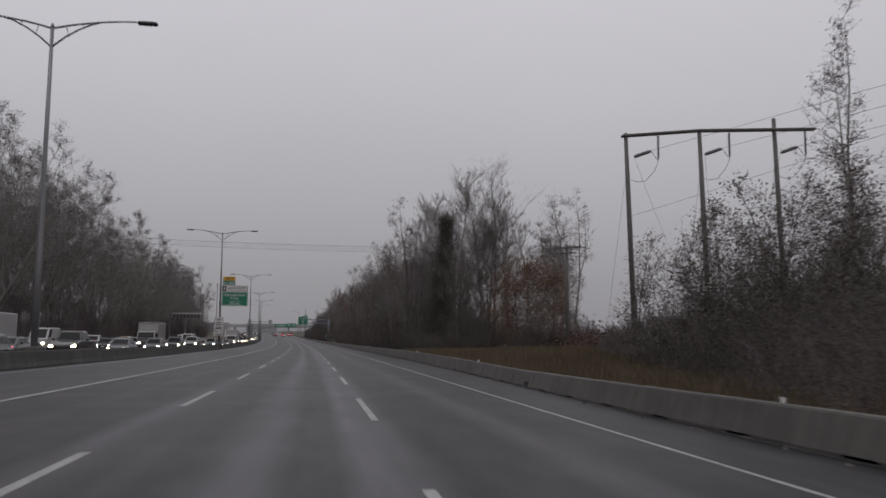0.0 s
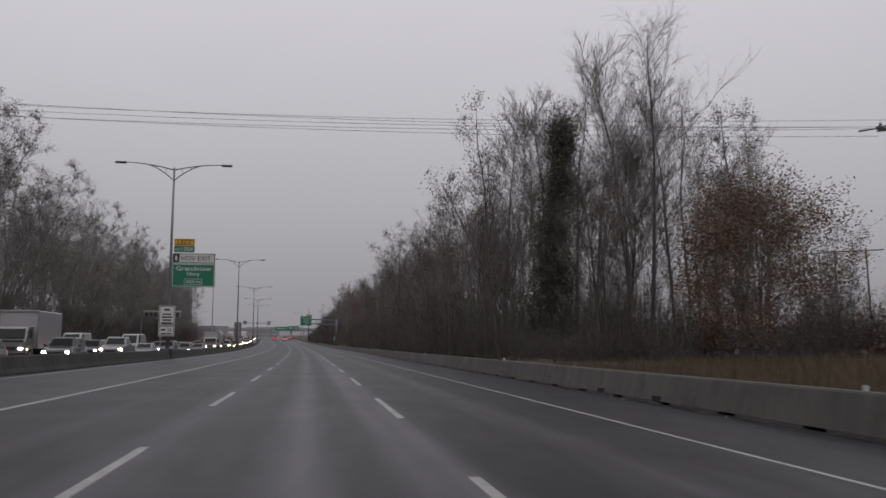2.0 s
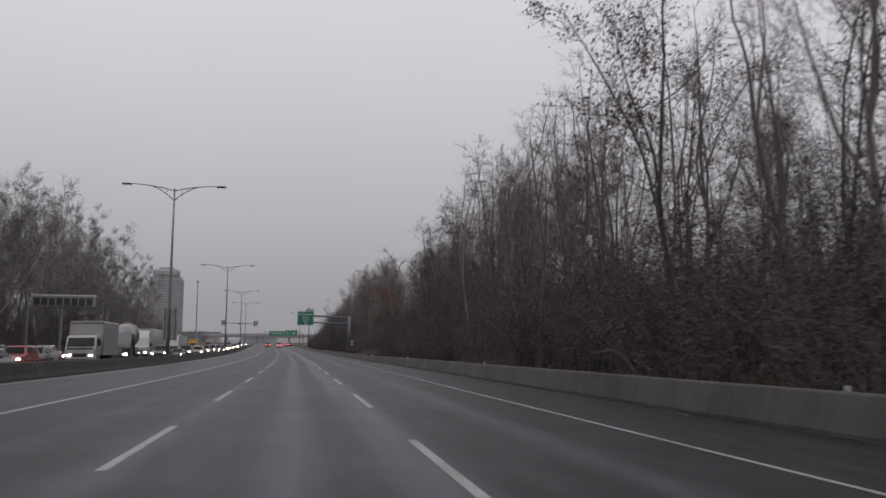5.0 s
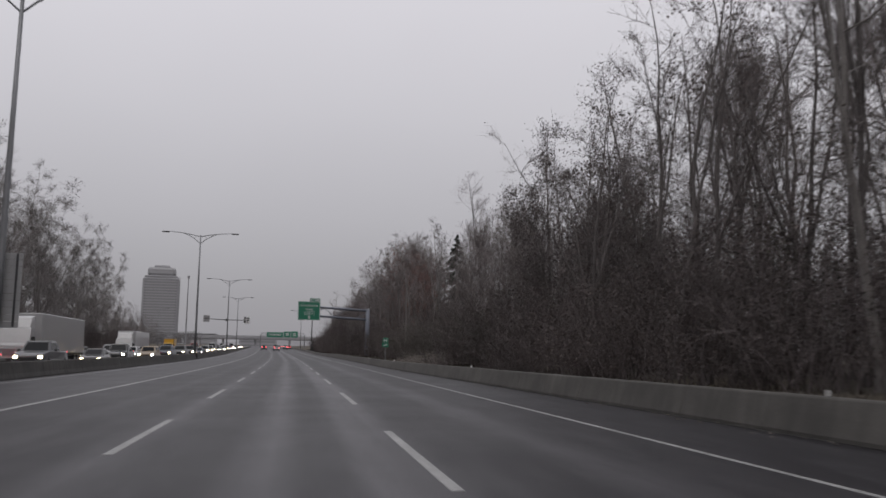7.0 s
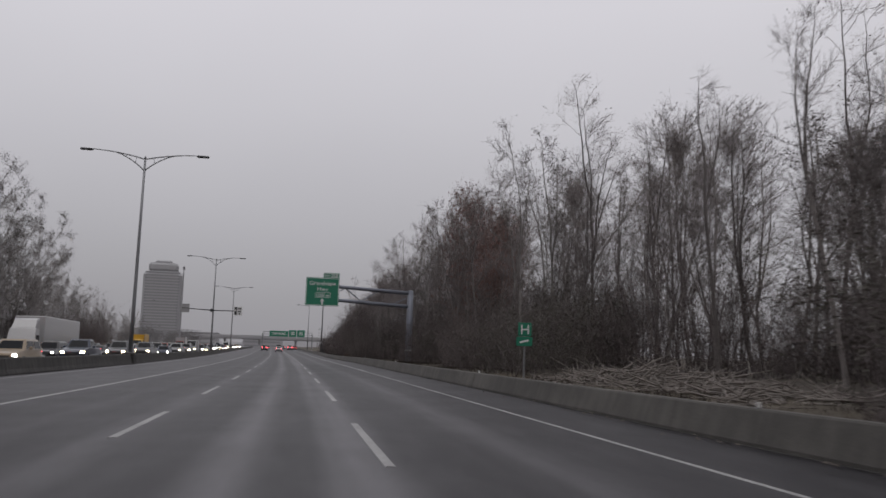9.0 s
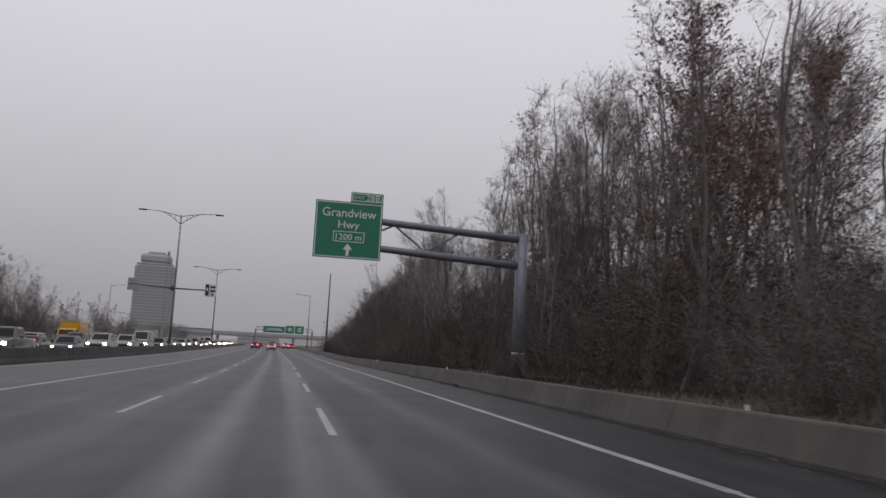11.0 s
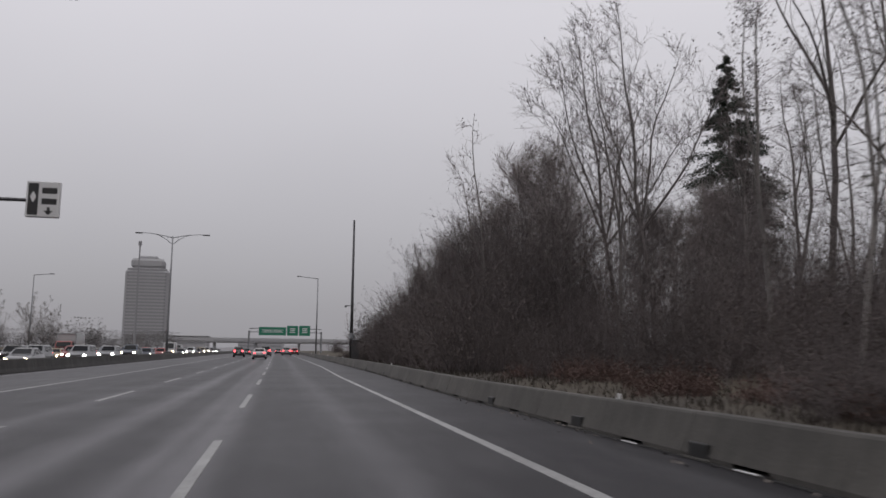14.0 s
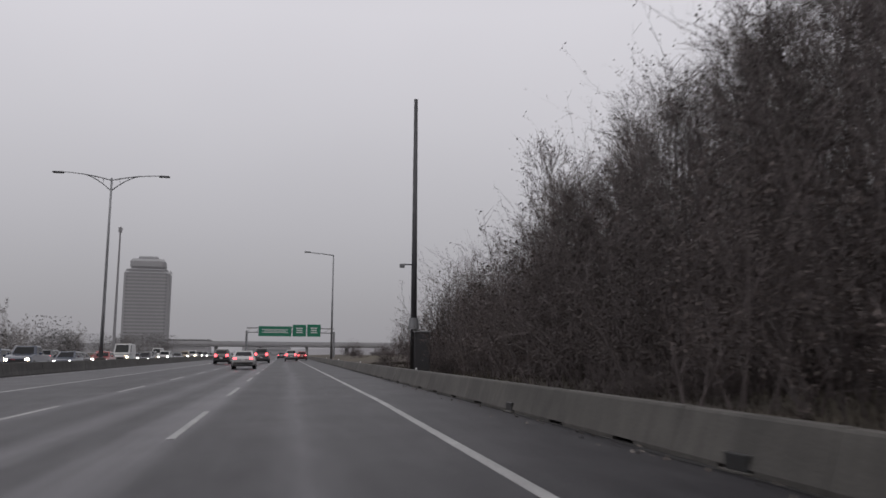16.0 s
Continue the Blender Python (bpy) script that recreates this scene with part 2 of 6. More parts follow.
LEAF = material("withered_leaves", (0.088, 0.071, 0.066), 0.75, vary=0.5, scale=0.5, fine=9, rand=0.55)
# Leaves of the broad trees, haze likewise put into the colour.
LEAF_HAZE = material("faded_leaves", (0.115, 0.103, 0.098), 0.8, vary=0.45, scale=0.5, fine=5, rand=0.3)
LEAF_RUST = material("rust_leaves", (0.145, 0.072, 0.058), 0.75, vary=0.5, scale=1.0, fine=9, rand=0.3)
IVY = material("ivy_leaves", (0.066, 0.064, 0.050), 0.6, vary=0.5, scale=0.8, fine=9)
LITTER = material("dead_weeds", (0.042, 0.034, 0.028), 0.95, vary=0.5, scale=0.5, fine=6)
LEAF_GREEN = material("dull_green_leaves", (0.066, 0.061, 0.049), 0.7, vary=0.5, scale=1.0, fine=9, rand=0.3)
LEAF_ORANGE = material("orange_leaves", (0.145, 0.084, 0.054), 0.75, vary=0.45, scale=0.9, fine=9, rand=0.1)
NEEDLE = material("fir_needles", (0.022, 0.032, 0.022), 0.8, vary=0.4, scale=1, fine=9)
GRASS = material("dry_grass", (0.10, 0.074, 0.046), 0.9, vary=0.45, scale=0.5, fine=6)
BRAMBLE = material("bramble_canes", (0.092, 0.058, 0.050), 0.85, vary=0.45, scale=0.8, fine=8, rand=0.3)
DEBRIS = material("cut_branches", (0.175, 0.155, 0.14), 0.85, vary=0.4, scale=0.8, fine=8)
GLASS = material("tinted_glass", (0.012, 0.013, 0.015), 0.12, vary=0, spec=0.13)
RUBBER = material("tyre_rubber", (0.018, 0.018, 0.018), 0.8, vary=0.2)
RIM = material("alloy_rim", (0.30, 0.30, 0.31), 0.4, 0.8, vary=0.1)
TRIM = material("black_plastic", (0.022, 0.022, 0.023), 0.55, vary=0.1)
PLATE = material("plate", (0.55, 0.55, 0.56), 0.5, vary=0.1)
LAMP_ON = material("lit_headlamp", (0.9, 0.9, 0.85), 0.2, vary=0, emit=(1.0, 0.93, 0.82), power=34)
LAMP_WARM = material("lit_halogen_lamp", (0.9, 0.8, 0.6), 0.2, vary=0, emit=(1.0, 0.74, 0.42), power=26)
TAIL_ON = material("lit_tail_lamp", (0.6, 0.03, 0.03), 0.25, vary=0, emit=(1.0, 0.10, 0.12), power=3.5)
# Far structures: greys paled and drawn close together to paint the haze.
HAZE_GREY = material("tower_cladding", (0.33, 0.33, 0.343), 0.7, vary=0.08, scale=0.05, fine=0.5)
HAZE_WINDOW = material("tower_windows", (0.245, 0.245, 0.258), 0.5, vary=0.1, scale=0.1, fine=1)
PAINTS = {
    "white": material("white_paint", (0.36, 0.36, 0.362), 0.3, vary=0.06, coat=0.6),
    "silver": material("silver_paint", (0.19, 0.193, 0.20), 0.35, 0.3, vary=0.06, coat=0.6),
    "grey": material("grey_paint", (0.07, 0.072, 0.077), 0.35, 0.3, vary=0.06, coat=0.6),
    "black": material("car_black_paint", (0.018, 0.018, 0.02), 0.25, vary=0.06, coat=0.6),
    "red": material("red_paint", (0.22, 0.022, 0.02), 0.3, vary=0.06, coat=0.6),
    "blue": material("blue_paint", (0.02, 0.03, 0.055), 0.3, vary=0.06, coat=0.6),
    "tan": material("tan_paint", (0.27, 0.21, 0.14), 0.35, vary=0.06, coat=0.5),
    "yellow": material("yellow_paint", (0.55, 0.32, 0.03), 0.4, vary=0.06, coat=0.4),
}


# ---- mesh building ----
class Build:
    """Collects vertices and faces of one mesh."""

    def __init__(self):
        self.v, self.f = [], []

    def add(self, verts, faces):
        k = len(self.v)
        self.v.extend(tuple(p) for p in verts)
        self.f.extend(tuple(i + k for i in face) for face in faces)
        return self

    def box(self, x0, x1, y0, y1, z0, z1, bevel=0.0):
        """A box whose long edges are chamfered all round."""
        if bevel <= 0:
            vs = [(x, y, z) for z in (z0, z1) for x, y in ((x0, y0), (x1, y0), (x1, y1), (x0, y1))]
            return self.add(vs, [(3, 2, 1, 0), (4, 5, 6, 7), (0, 1, 5, 4), (1, 2, 6, 5), (2, 3, 7, 6), (3, 0, 4, 7)])
        b = min(bevel, (x1 - x0) / 2.01, (y1 - y0) / 2.01, (z1 - z0) / 2.01)

        def ring(i, z):
            a, c, d, e = x0 + i, x1 - i, y0 + i, y1 - i
            return [(a + b, d, z), (c - b, d, z), (c, d + b, z), (c, e - b, z), (c - b, e, z), (a + b, e, z), (a, e - b, z), (a, d + b, z)]
        return self.loft([ring(b * 0.6, z0), ring(0, z0 + b), ring(0, z1 - b), ring(b * 0.6, z1)])

    def loft(self, rings, cap=True, closed=True):
        k, n = len(self.v), len(rings[0])
        for r in rings:
            self.v.extend(tuple(p) for p in r)
        for i in range(len(rings) - 1):
            for j in range(n if closed else n - 1):
                a, b = k + i * n + j, k + i * n + (j + 1) % n
                self.f.append((a, b, b + n, a + n))
        if cap:
            self.f.append(tuple(reversed(range(k, k + n))))
            self.f.append(tuple(range(k + (len(rings) - 1) * n, k + len(rings) * n)))
        return self

    def tube(self, pts, radii, sides=6, cap=True):
        pts = [Vector(p) for p in pts]
        if not isinstance(radii, (list, tuple)):
            radii = [radii] * len(pts)
        rings, side = [], None
        for i, p in enumerate(pts):
            d = (pts[min(i + 1, len(pts) - 1)] - pts[max(i - 1, 0)]).normalized()
            if side is None:
                side = d.orthogonal().normalized()
            side = (side - d * side.dot(d))
            side = side.normalized() if side.length > 1e-6 else d.orthogonal().normalized()
            up = d.cross(side)
            r = radii[i]
            rings.append([p + (side * math.cos(2 * math.pi * j / sides) + up * math.sin(2 * math.pi * j / sides)) * r for j in range(sides)])
        return self.loft(rings, cap)

    def mesh(self, name, mat, smooth=False):
        me = bpy.data.meshes.new(name)
        me.from_pydata(self.v, [], self.f)
        if mat:
            me.materials.append(mat)
        if smooth:
            me.polygons.foreach_set("use_smooth", [True] * len(me.polygons))
        me.update()
        return me


def part(name, build, mat, parent=None, label="", smooth=False, where=None):
    me = build.mesh(name, mat, smooth) if isinstance(build, Build) else build
    ob = new(name, me)
    ob.parent = parent
    if where is not None:
        ob.matrix_basis = where
    return tagged(ob, label)


def thing(name, m, label, category, group="", kind=""):
    ob = new(name)
    ob.empty_display_size = 0.2
    ob.matrix_basis = m
    return tagged(ob, label, category, group, kind)


def lettering(text, width, height, mat):
    """The text as a thin solid that stands upright and faces -y, centred on its own middle."""
    cu = bpy.data.curves.new("lettering", "FONT")
    cu.body, cu.align_x, cu.align_y, cu.extrude, cu.resolution_u = text, "CENTER", "CENTER", 0.01, 3
    ob = new("lettering", cu)
    me = bpy.data.meshes.new_from_object(ob)
    bpy.data.objects.remove(ob)
    xs = [v.co.x for v in me.vertices]
    ys = [v.co.y for v in me.vertices]
    w, h = max(xs) - min(xs), max(ys) - min(ys)
    cx, cy = (max(xs) + min(xs)) / 2, (max(ys) + min(ys)) / 2
    me.transform(Matrix.Rotation(radians(90), 4, "X") @ Matrix.Diagonal((width / w, height / h, 1, 1)) @ Matrix.Translation((-cx, -cy, 0)))
    me.materials.clear()
    me.materials.append(mat)
    return me


def outline(x0, x1, z0, z1, w, y0, y1):
    """A rectangular rim."""
    b = Build()
    b.box(x0, x1, y0, y1, z1 - w, z1)
    b.box(x0, x1, y0, y1, z0, z0 + w)
    b.box(x0, x0 + w, y0, y1, z0 + w, z1 - w)
    b.box(x1 - w, x1, y0, y1, z0 + w, z1 - w)
    return b


# ---- ground and road ----
def edge_line(y):
    return float(np.interp(y, (0, 70, 160, 300, 320, 345, 385, 410), (3.5, 3.7, 3.52, 3.72, 3.68, 3.5, 3.6, 3.95)))


def toe(y):
    return float(np.interp(y, (0, 20, 40, 65, 95, 180, 243, 310, 345, 370, 400, 640), (5.3, 5.35, 5.85, 6.3, 6.45, 6.12, 5.5, 6.05, 5.5, 5.5, 6.05, 6.9)))


def relief(x, y):
    """Height of the land beside the road, above the road's line."""
    if x > 0:
        out = x - toe(y) - 0.3
        if out < 0:
            return -0.35
        rise = 0.25 * min(out / 3, 1) + 0.5 * min(max(out - 3, 0) / 20, 1)
    else:
        out = -34.4 - x
        if out < 0:
            return -0.35
        rise = 0.1 + 1.2 * min(out / 12, 1)
    return -0.06 + rise + 0.25 * min(out / 4, 1) * noise.noise(Vector((x * 0.12, y * 0.12, 0)))


def ribbon(name, xs, ys, mat, height=None, kind="structure", label="", category=""):
    verts, faces, uvs = [], [], []
    for y in ys:
        for x in xs:
            xx = x(y) if callable(x) else x
            verts.append(on(xx, y, height(xx, y) if height else 0.0))
            uvs.append((xx, y))
    n = len(xs)
    for i in range(len(ys) - 1):
        for j in range(n - 1):
            faces.append((i * n + j, i * n + j + 1, (i + 1) * n + j + 1, (i + 1) * n + j))
    me = bpy.data.meshes.new(name)
    me.from_pydata([tuple(v) for v in verts], [], faces)
    layer = me.uv_layers.new(name="UVMap")
    idx = np.empty(len(me.loops), dtype=np.int32)
    me.loops.foreach_get("vertex_index", idx)
    layer.data.foreach_set("uv", np.array(uvs, dtype=np.float32)[idx].ravel())
    me.materials.append(mat)
    me.polygons.foreach_set("use_smooth", [True] * len(me.polygons))
    return tagged(new(name, me), label, category, "", kind)


def ground_material():
    m = material("verge_ground", (0.05, 0.042, 0.033), 0.95, vary=0.5, scale=0.25, fine=3, bump=0.6)
    n, l = m.node_tree.nodes, m.node_tree.links
    b = n["Principled BSDF"]
    old = b.inputs["Base Color"].links[0].from_socket
    tc = n.new("ShaderNodeTexCoord")
    a = n.new("ShaderNodeTexNoise")
    a.inputs["Scale"].default_value, a.inputs["Detail"].default_value = 0.08, 7
    l.new(tc.outputs["Object"], a.inputs["Vector"])
    k = n.new("ShaderNodeMapRange")
    k.inputs["From Min"].default_value, k.inputs["From Max"].default_value = 0.42, 0.6
    l.new(a.outputs["Fac"], k.inputs["Value"])
    mx = n.new("ShaderNodeMix")
    mx.data_type = "RGBA"
    mx.inputs[7].default_value = (0.070, 0.056, 0.036, 1)
    l.new(k.outputs[0], mx.inputs[0])
    l.new(old, mx.inputs[6])
    l.new(mx.outputs[2], b.inputs["Base Color"])
    return m


LONG = [-400, -250, -150, -100, -60] + list(range(-40, 700, 5)) + list(range(700, 1000, 25)) + [1100, 1250, 1500, 1900, 2400]
ground = ribbon("ground", [-1500, -700, -300, -150, -100, -80, -65, -55, -48, -43, -39, -36, -34.6, -34.4, -24, -14, 0, lambda y: toe(y) + 0.25, lambda y: toe(y) + 0.4,
                           8, 10, 12.5, 15, 18, 22, 27, 33, 40, 50, 65, 90, 150, 300, 700, 1500], LONG, ground_material(), relief,
                label="wet verge ground of dead grass and soil", category="ground")
road = ribbon("road", [-14.0, -11, -7.5, -3.65, 0, 2.0, lambda y: toe(y) + 0.3], LONG, ASPHALT, label="wet grey asphalt motorway lanes with pale bands", category="road")
road_far = ribbon("road_oncoming", [-34.5, -28, -21, -14.0], LONG, ASPHALT, label="wet asphalt lanes of the oncoming carriageway", category="road")


def stripe(y0, y1, x, width, name, parent):
    b = Build()
    ys = [y0 + (y1 - y0) * i / max(1, round((y1 - y0) / 5)) for i in range(max(1, round((y1 - y0) / 5)) + 1)]
    rings = []
    for y in ys:
        xx = x(y) if callable(x) else x
        rings.append([on(xx - width / 2, y, 0.001), on(xx + width / 2, y, 0.001), on(xx + width / 2 - 0.006, y, 0.008), on(xx - width / 2 + 0.006, y, 0.008)])
    b.loft(rings)
    return part(name, b, PAINT_LINE, parent)


for k in range(-3, 52):
    stripe(7.45 + 12.416 * k, 7.45 + 12.416 * k + 5.3, -3.65, 0.13, "lane_dash", road)
    stripe(4.23 + 12.416 * k, 4.23 + 12.416 * k + 5.7, 0, 0.13, "lane_dash", road)
stripe(-60, 285, edge_line, 0.075, "edge_line", road)
stripe(285.01, 690, edge_line, 0.15, "edge_line", road)
stripe(-60, 690, lambda y: -7.52, 0.15, "hov_line", road)
stripe(-60, 690, lambda y: -12.6, 0.12, "median_line", road)
for x in (-18.9, -22.6, -26.3):
    for k in range(0, 34):
        stripe(3 + 18.6 * k, 3 + 18.6 * k + 5.5, x, 0.13, "lane_dash", road_far)
stripe(-60, 690, lambda y: -15.6, 0.12, "median_line", road_far)
stripe(-60, 690, lambda y: -30.2, 0.14, "edge_line", road_far)


# ---- concrete barriers ----
def barrier_mesh(length, height, half, mat, slot=True):
    """One precast safety-shape unit along +y, with a drain slot under its middle."""
    def ring(y, low):
        p = [(half, low), (half, 0.07), (half * 0.76, 0.27), (half * 0.42, height - 0.03), (half * 0.34, height)]
        if low > 0.07:
            p = [(half * 0.95, low), (half * 0.9, low + 0.012), (half * 0.76, 0.27), (half * 0.42, height - 0.03), (half * 0.34, height)]
        pts = [(-x, y, z) for x, z in p] + [(x, y, z) for x, z in reversed(p)]
        return list(reversed(pts))
    b = Build()
    a, c, g = length * 0.38, length * 0.62, 0.004
    low = 0.065 if slot else 0.0
    b.loft([ring(0.0, 0), ring(a, 0), ring(a + g, low), ring(c - g, low), ring(c, 0), ring(length - 0.014, 0)])
    return b.mesh("barrier_segment", mat)


def top_of(y):
    """How high the verge barrier stands over the paving, which was built up unevenly against it."""
    return float(np.interp(y, (0, 16, 30, 45, 62, 100, 180, 243, 312, 345, 365, 378, 400), (0.56, 0.54, 0.50, 0.62, 0.68, 0.70, 0.63, 0.55, 0.61, 0.54, 0.50, 0.54, 0.57)))


def barrier(name, x, y0, y1, length, height, half, mat, label, slot=True):
    ob = thing(name, Matrix(), label, "barrier", "", "structure")
    me = barrier_mesh(length, height, half, mat, slot)
    plain = barrier_mesh(length, height, half, mat, False)
    y, rng = y0, random.Random(5)
    while y < y1:
        xx = x(y) if callable(x) else x
        x2 = x(y + length) if callable(x) else x
        p, q = on(xx + rng.uniform(-0.004, 0.004), y, -0.01), on(x2 + rng.uniform(-0.004, 0.004), y + length, -0.01)
        d = q - p
        m = pose(p.x, p.y, p.z, math.degrees(math.atan2(d.z, d.y)), 0, -math.degrees(math.atan2(d.x, d.y)))
        part("barrier_segment", plain if 110 < y < 308 else me, None, ob, where=m @ Matrix.Diagonal((1, 1, top_of(y + length / 2) / 0.6 if callable(x) else 1.0, 1)))
        y += length
    return ob


verge = barrier("barrier_verge", lambda y: toe(y) + 0.27, -22, 640, 2.9, 0.60, 0.27, CONCRETE, "pale grey concrete roadside barrier of precast units")
barrier("barrier_median", -13.8, -30, 690, 3.9, 0.78, 0.32, CONCRETE_DARK, "dark rain-stained concrete barrier between the carriageways", False)
# Solid black blocks paint the dark inside of the drain openings.
for y in (27.9, 69.8, 73.6, 342.8, 354.6, 358.6, 364.2, 386.8, 397.0, 405.8):
    m = at(toe(y), y)
    d = part("drain_opening", Build().box(-0.012, 0.16, -0.22, 0.22, 0.0, 0.19, 0.01), BLACK, verge, "black block painting a drain opening's dark inside", where=m)
    part("drain_lip", Build().box(-0.05, 0.02, -0.3, 0.3, 0.0, 0.025, 0.008), CONCRETE, d)
# Pale strips paint the light through the slots and the puddle glints.
for k in range(115, 131):
    y = -22 + 2.9 * k + 1.45
    part("drain_lip", Build().box(-0.06, -0.01, -0.22, 0.22, 0.0, 0.012, 0.004), SIGN_GREY, verge, "pale strip painting the light at a drain slot", where=at(toe(y), y))
for y in (13.4, 38.0, 62.6, 86.6, 110.7, 146, 170.3, 194.2, 217.8, 242.3, 262.0, 289, 313.2, 336.4, 357.5, 385.6, 420, 444, 468, 492):
    m = at(toe(y) + 0.27, y, top_of(y) - 0.012)
    d = thing("delineator", m, "small white reflector on top of the barrier", "reflector", "barrier reflectors")
    part("body", Build().box(-0.032, 0.032, -0.015, 0.015, 0, 0.095, 0.010), SIGN_GREY, d)
    part("bracket", Build().box(-0.05, 0.05, -0.035, 0.035, -0.002, 0.012), STEEL, d)


# ---- lamp posts on the median ----
def mast_arm(side, reach=4.45, rise=0.6, drop=1.0, z=17.05):
    b = Build()
    up = [(side * reach * s, 0, z - 0.02 + rise * (1 - (1 - s) ** 2)) for s in (0, 0.15, 0.3, 0.5, 0.7, 0.85, 0.95)]
    b.tube(up, [0.055, 0.052, 0.05, 0.046, 0.042, 0.04, 0.036], 6)
    lo = [(side * reach * s, 0, z - drop + (rise * 0.88 + drop) * math.sin(s / 0.68 * math.pi / 2) ** 0.9) for s in (0, 0.14, 0.28, 0.42, 0.56, 0.68)]
    b.tube(lo, [0.05, 0.048, 0.045, 0.042, 0.04, 0.034], 6)
    for s in (0.15, 0.32, 0.48):
        zu = z - 0.02 + rise * (1 - (1 - s) ** 2)
        zl = z - drop + (rise * 0.88 + drop) * math.sin(s / 0.68 * math.pi / 2) ** 0.9
        b.tube([(side * reach * s, 0, zu), (side * reach * (s + 0.03), 0, zl)], 0.022, 5)
    return b


def luminaire(side, reach=4.45, z=17.6):
    x0, x1 = sorted((side * (reach * 0.93), side * (reach * 0.93 + 1.0)))
    return Build().box(x0, x1, -0.17, 0.17, z - 0.10, z + 0.06, 0.06)


def lamp_post():
    ob = thing("street_lamp", Matrix(), "tall grey steel lamp post with two arched arms", "lamp post", "median lamp posts")
    pole = part("pole", Build().tube([(0, 0, 0.4), (0, 0, 5), (0, 0, 11), (0, 0, 17.15)], [0.17, 0.145, 0.115, 0.085], 10), STEEL, ob, smooth=True)
    part("cap", Build().tube([(0, 0, 17.15), (0, 0, 17.3)], [0.1, 0.04], 8), STEEL, pole)
    part("pedestal", Build().box(-0.40, 0.40, -0.5, 0.5, 0.0, 0.9, 0.08), CONCRETE_DARK, ob)
    part("base_plate", Build().box(-0.27, 0.27, -0.27, 0.27, 0.9, 0.94), STEEL, ob)
    part("hand_hole", Build().box(0.15, 0.168, -0.06, 0.06, 1.4, 1.7), STEEL_DARK, pole)
    for s in (-1, 1):
        arm = part("arm", mast_arm(s), STEEL, ob)
        head = part("luminaire", luminaire(s), STEEL_DARK, arm)
    return ob


first = lamp_post()
first.matrix_basis = at(-14.52, 46.0)
for x, y, tall_by in ((-13.85, 128.6, 1.0), (-14.1, 221.6, 1.025), (-13.8, 301.2, 0.99), (-14.0, 383.7, 0.99), (-14.6, 467.7, 1.007), (-14.2, -36, 1.0)):
    copy_thing(first, at(x, y)).scale = (1.0, 1.0, tall_by)


# ---- signs ----
def panel(name, x0, x1, z0, z1, mat, parent, y=0.0, rim=None, thick=0.05):
    p = part(name, Build().box(x0, x1, y, y + thick, z0, z1, 0.012), mat, parent)
    if rim:
        part("border", outline(x0 + 0.05, x1 - 0.05, z0 + 0.05, z1 - 0.05, 0.045, y - 0.006, y + 0.002), rim, p)
    return p


def bars(x0, x1, z0, z1, rows, mat, parent, y=-0.006):
    """Rows of plain bars where writing cannot be read."""
    h = (z1 - z0) / (rows * 2 - 1)
    for i in range(rows):
        w = (x1 - x0) * (0.5 - 0.08 * (i % 2))
        c = (x0 + x1) / 2
        part("text_bar", Build().box(c - w, c + w, y, y + 0.008, z0 + 2 * i * h, z0 + (2 * i + 1) * h), mat, parent)


def words(text, x, z, w, h, mat, parent, y=-0.006):
    return part("lettering", lettering(text, w, h, mat), None, parent, where=pose(x, y, z))


hov = thing("hov_exit_sign", at(-13.87, 127.6, 0.06), "green, white and yellow motorway exit sign on a lamp post", "road sign")
g = panel("green_panel", 0.3, 4.0, 6.28, 8.36, SIGN_GREEN, hov, rim=SIGN_WHITE)
words("Grandview", 2.15, 7.93, 3.0, 0.40, SIGN_WHITE, g)
words("Hwy", 2.15, 7.40, 1.12, 0.44, SIGN_WHITE, g)
part("border", outline(1.38, 2.9, 6.5, 7.02, 0.03, -0.006, 0.002), SIGN_WHITE, g)
words("600 m", 2.14, 6.76, 1.2, 0.27, SIGN_WHITE, g)
w = panel("white_panel", 0.3, 4.0, 8.38, 9.3, SIGN_GREY, hov, rim=BLACK)
words("HOV EXIT", 2.35, 8.84, 2.55, 0.42, BLACK, w)
part("diamond_field", Build().box(0.36, 0.9, -0.008, 0.0, 8.44, 9.24), BLACK, w)
dia = Build()
dia.add([(0.63, -0.014, 9.12), (0.76, -0.014, 8.84), (0.63, -0.014, 8.56), (0.50, -0.014, 8.84), (0.63, -0.008, 9.12), (0.76, -0.008, 8.84), (0.63, -0.008, 8.56), (0.50, -0.008, 8.84)],
        [(0, 3, 2, 1), (4, 5, 6, 7), (0, 1, 5, 4), (1, 2, 6, 5), (2, 3, 7, 6), (3, 0, 4, 7)])
part("diamond", dia, SIGN_WHITE, w)
e = panel("exit_tab", 0.42, 2.17, 9.36, 9.95, SIGN_GREEN, hov)
words("EXIT", 0.85, 9.62, 0.62, 0.22, SIGN_WHITE, e)
words("28A", 1.65, 9.65, 0.85, 0.36, SIGN_WHITE, e)
y = panel("left_tab", 0.42, 2.17, 9.97, 10.58, SIGN_YELLOW, hov, rim=BLACK)
words("LEFT", 1.3, 10.28, 1.2, 0.36, BLACK, y)
for z in (6.6, 7.9, 8.9):
    part("bracket", Build().box(-0.16, 3.9, 0.06, 0.14, z - 0.05, z + 0.05), STEEL, hov)

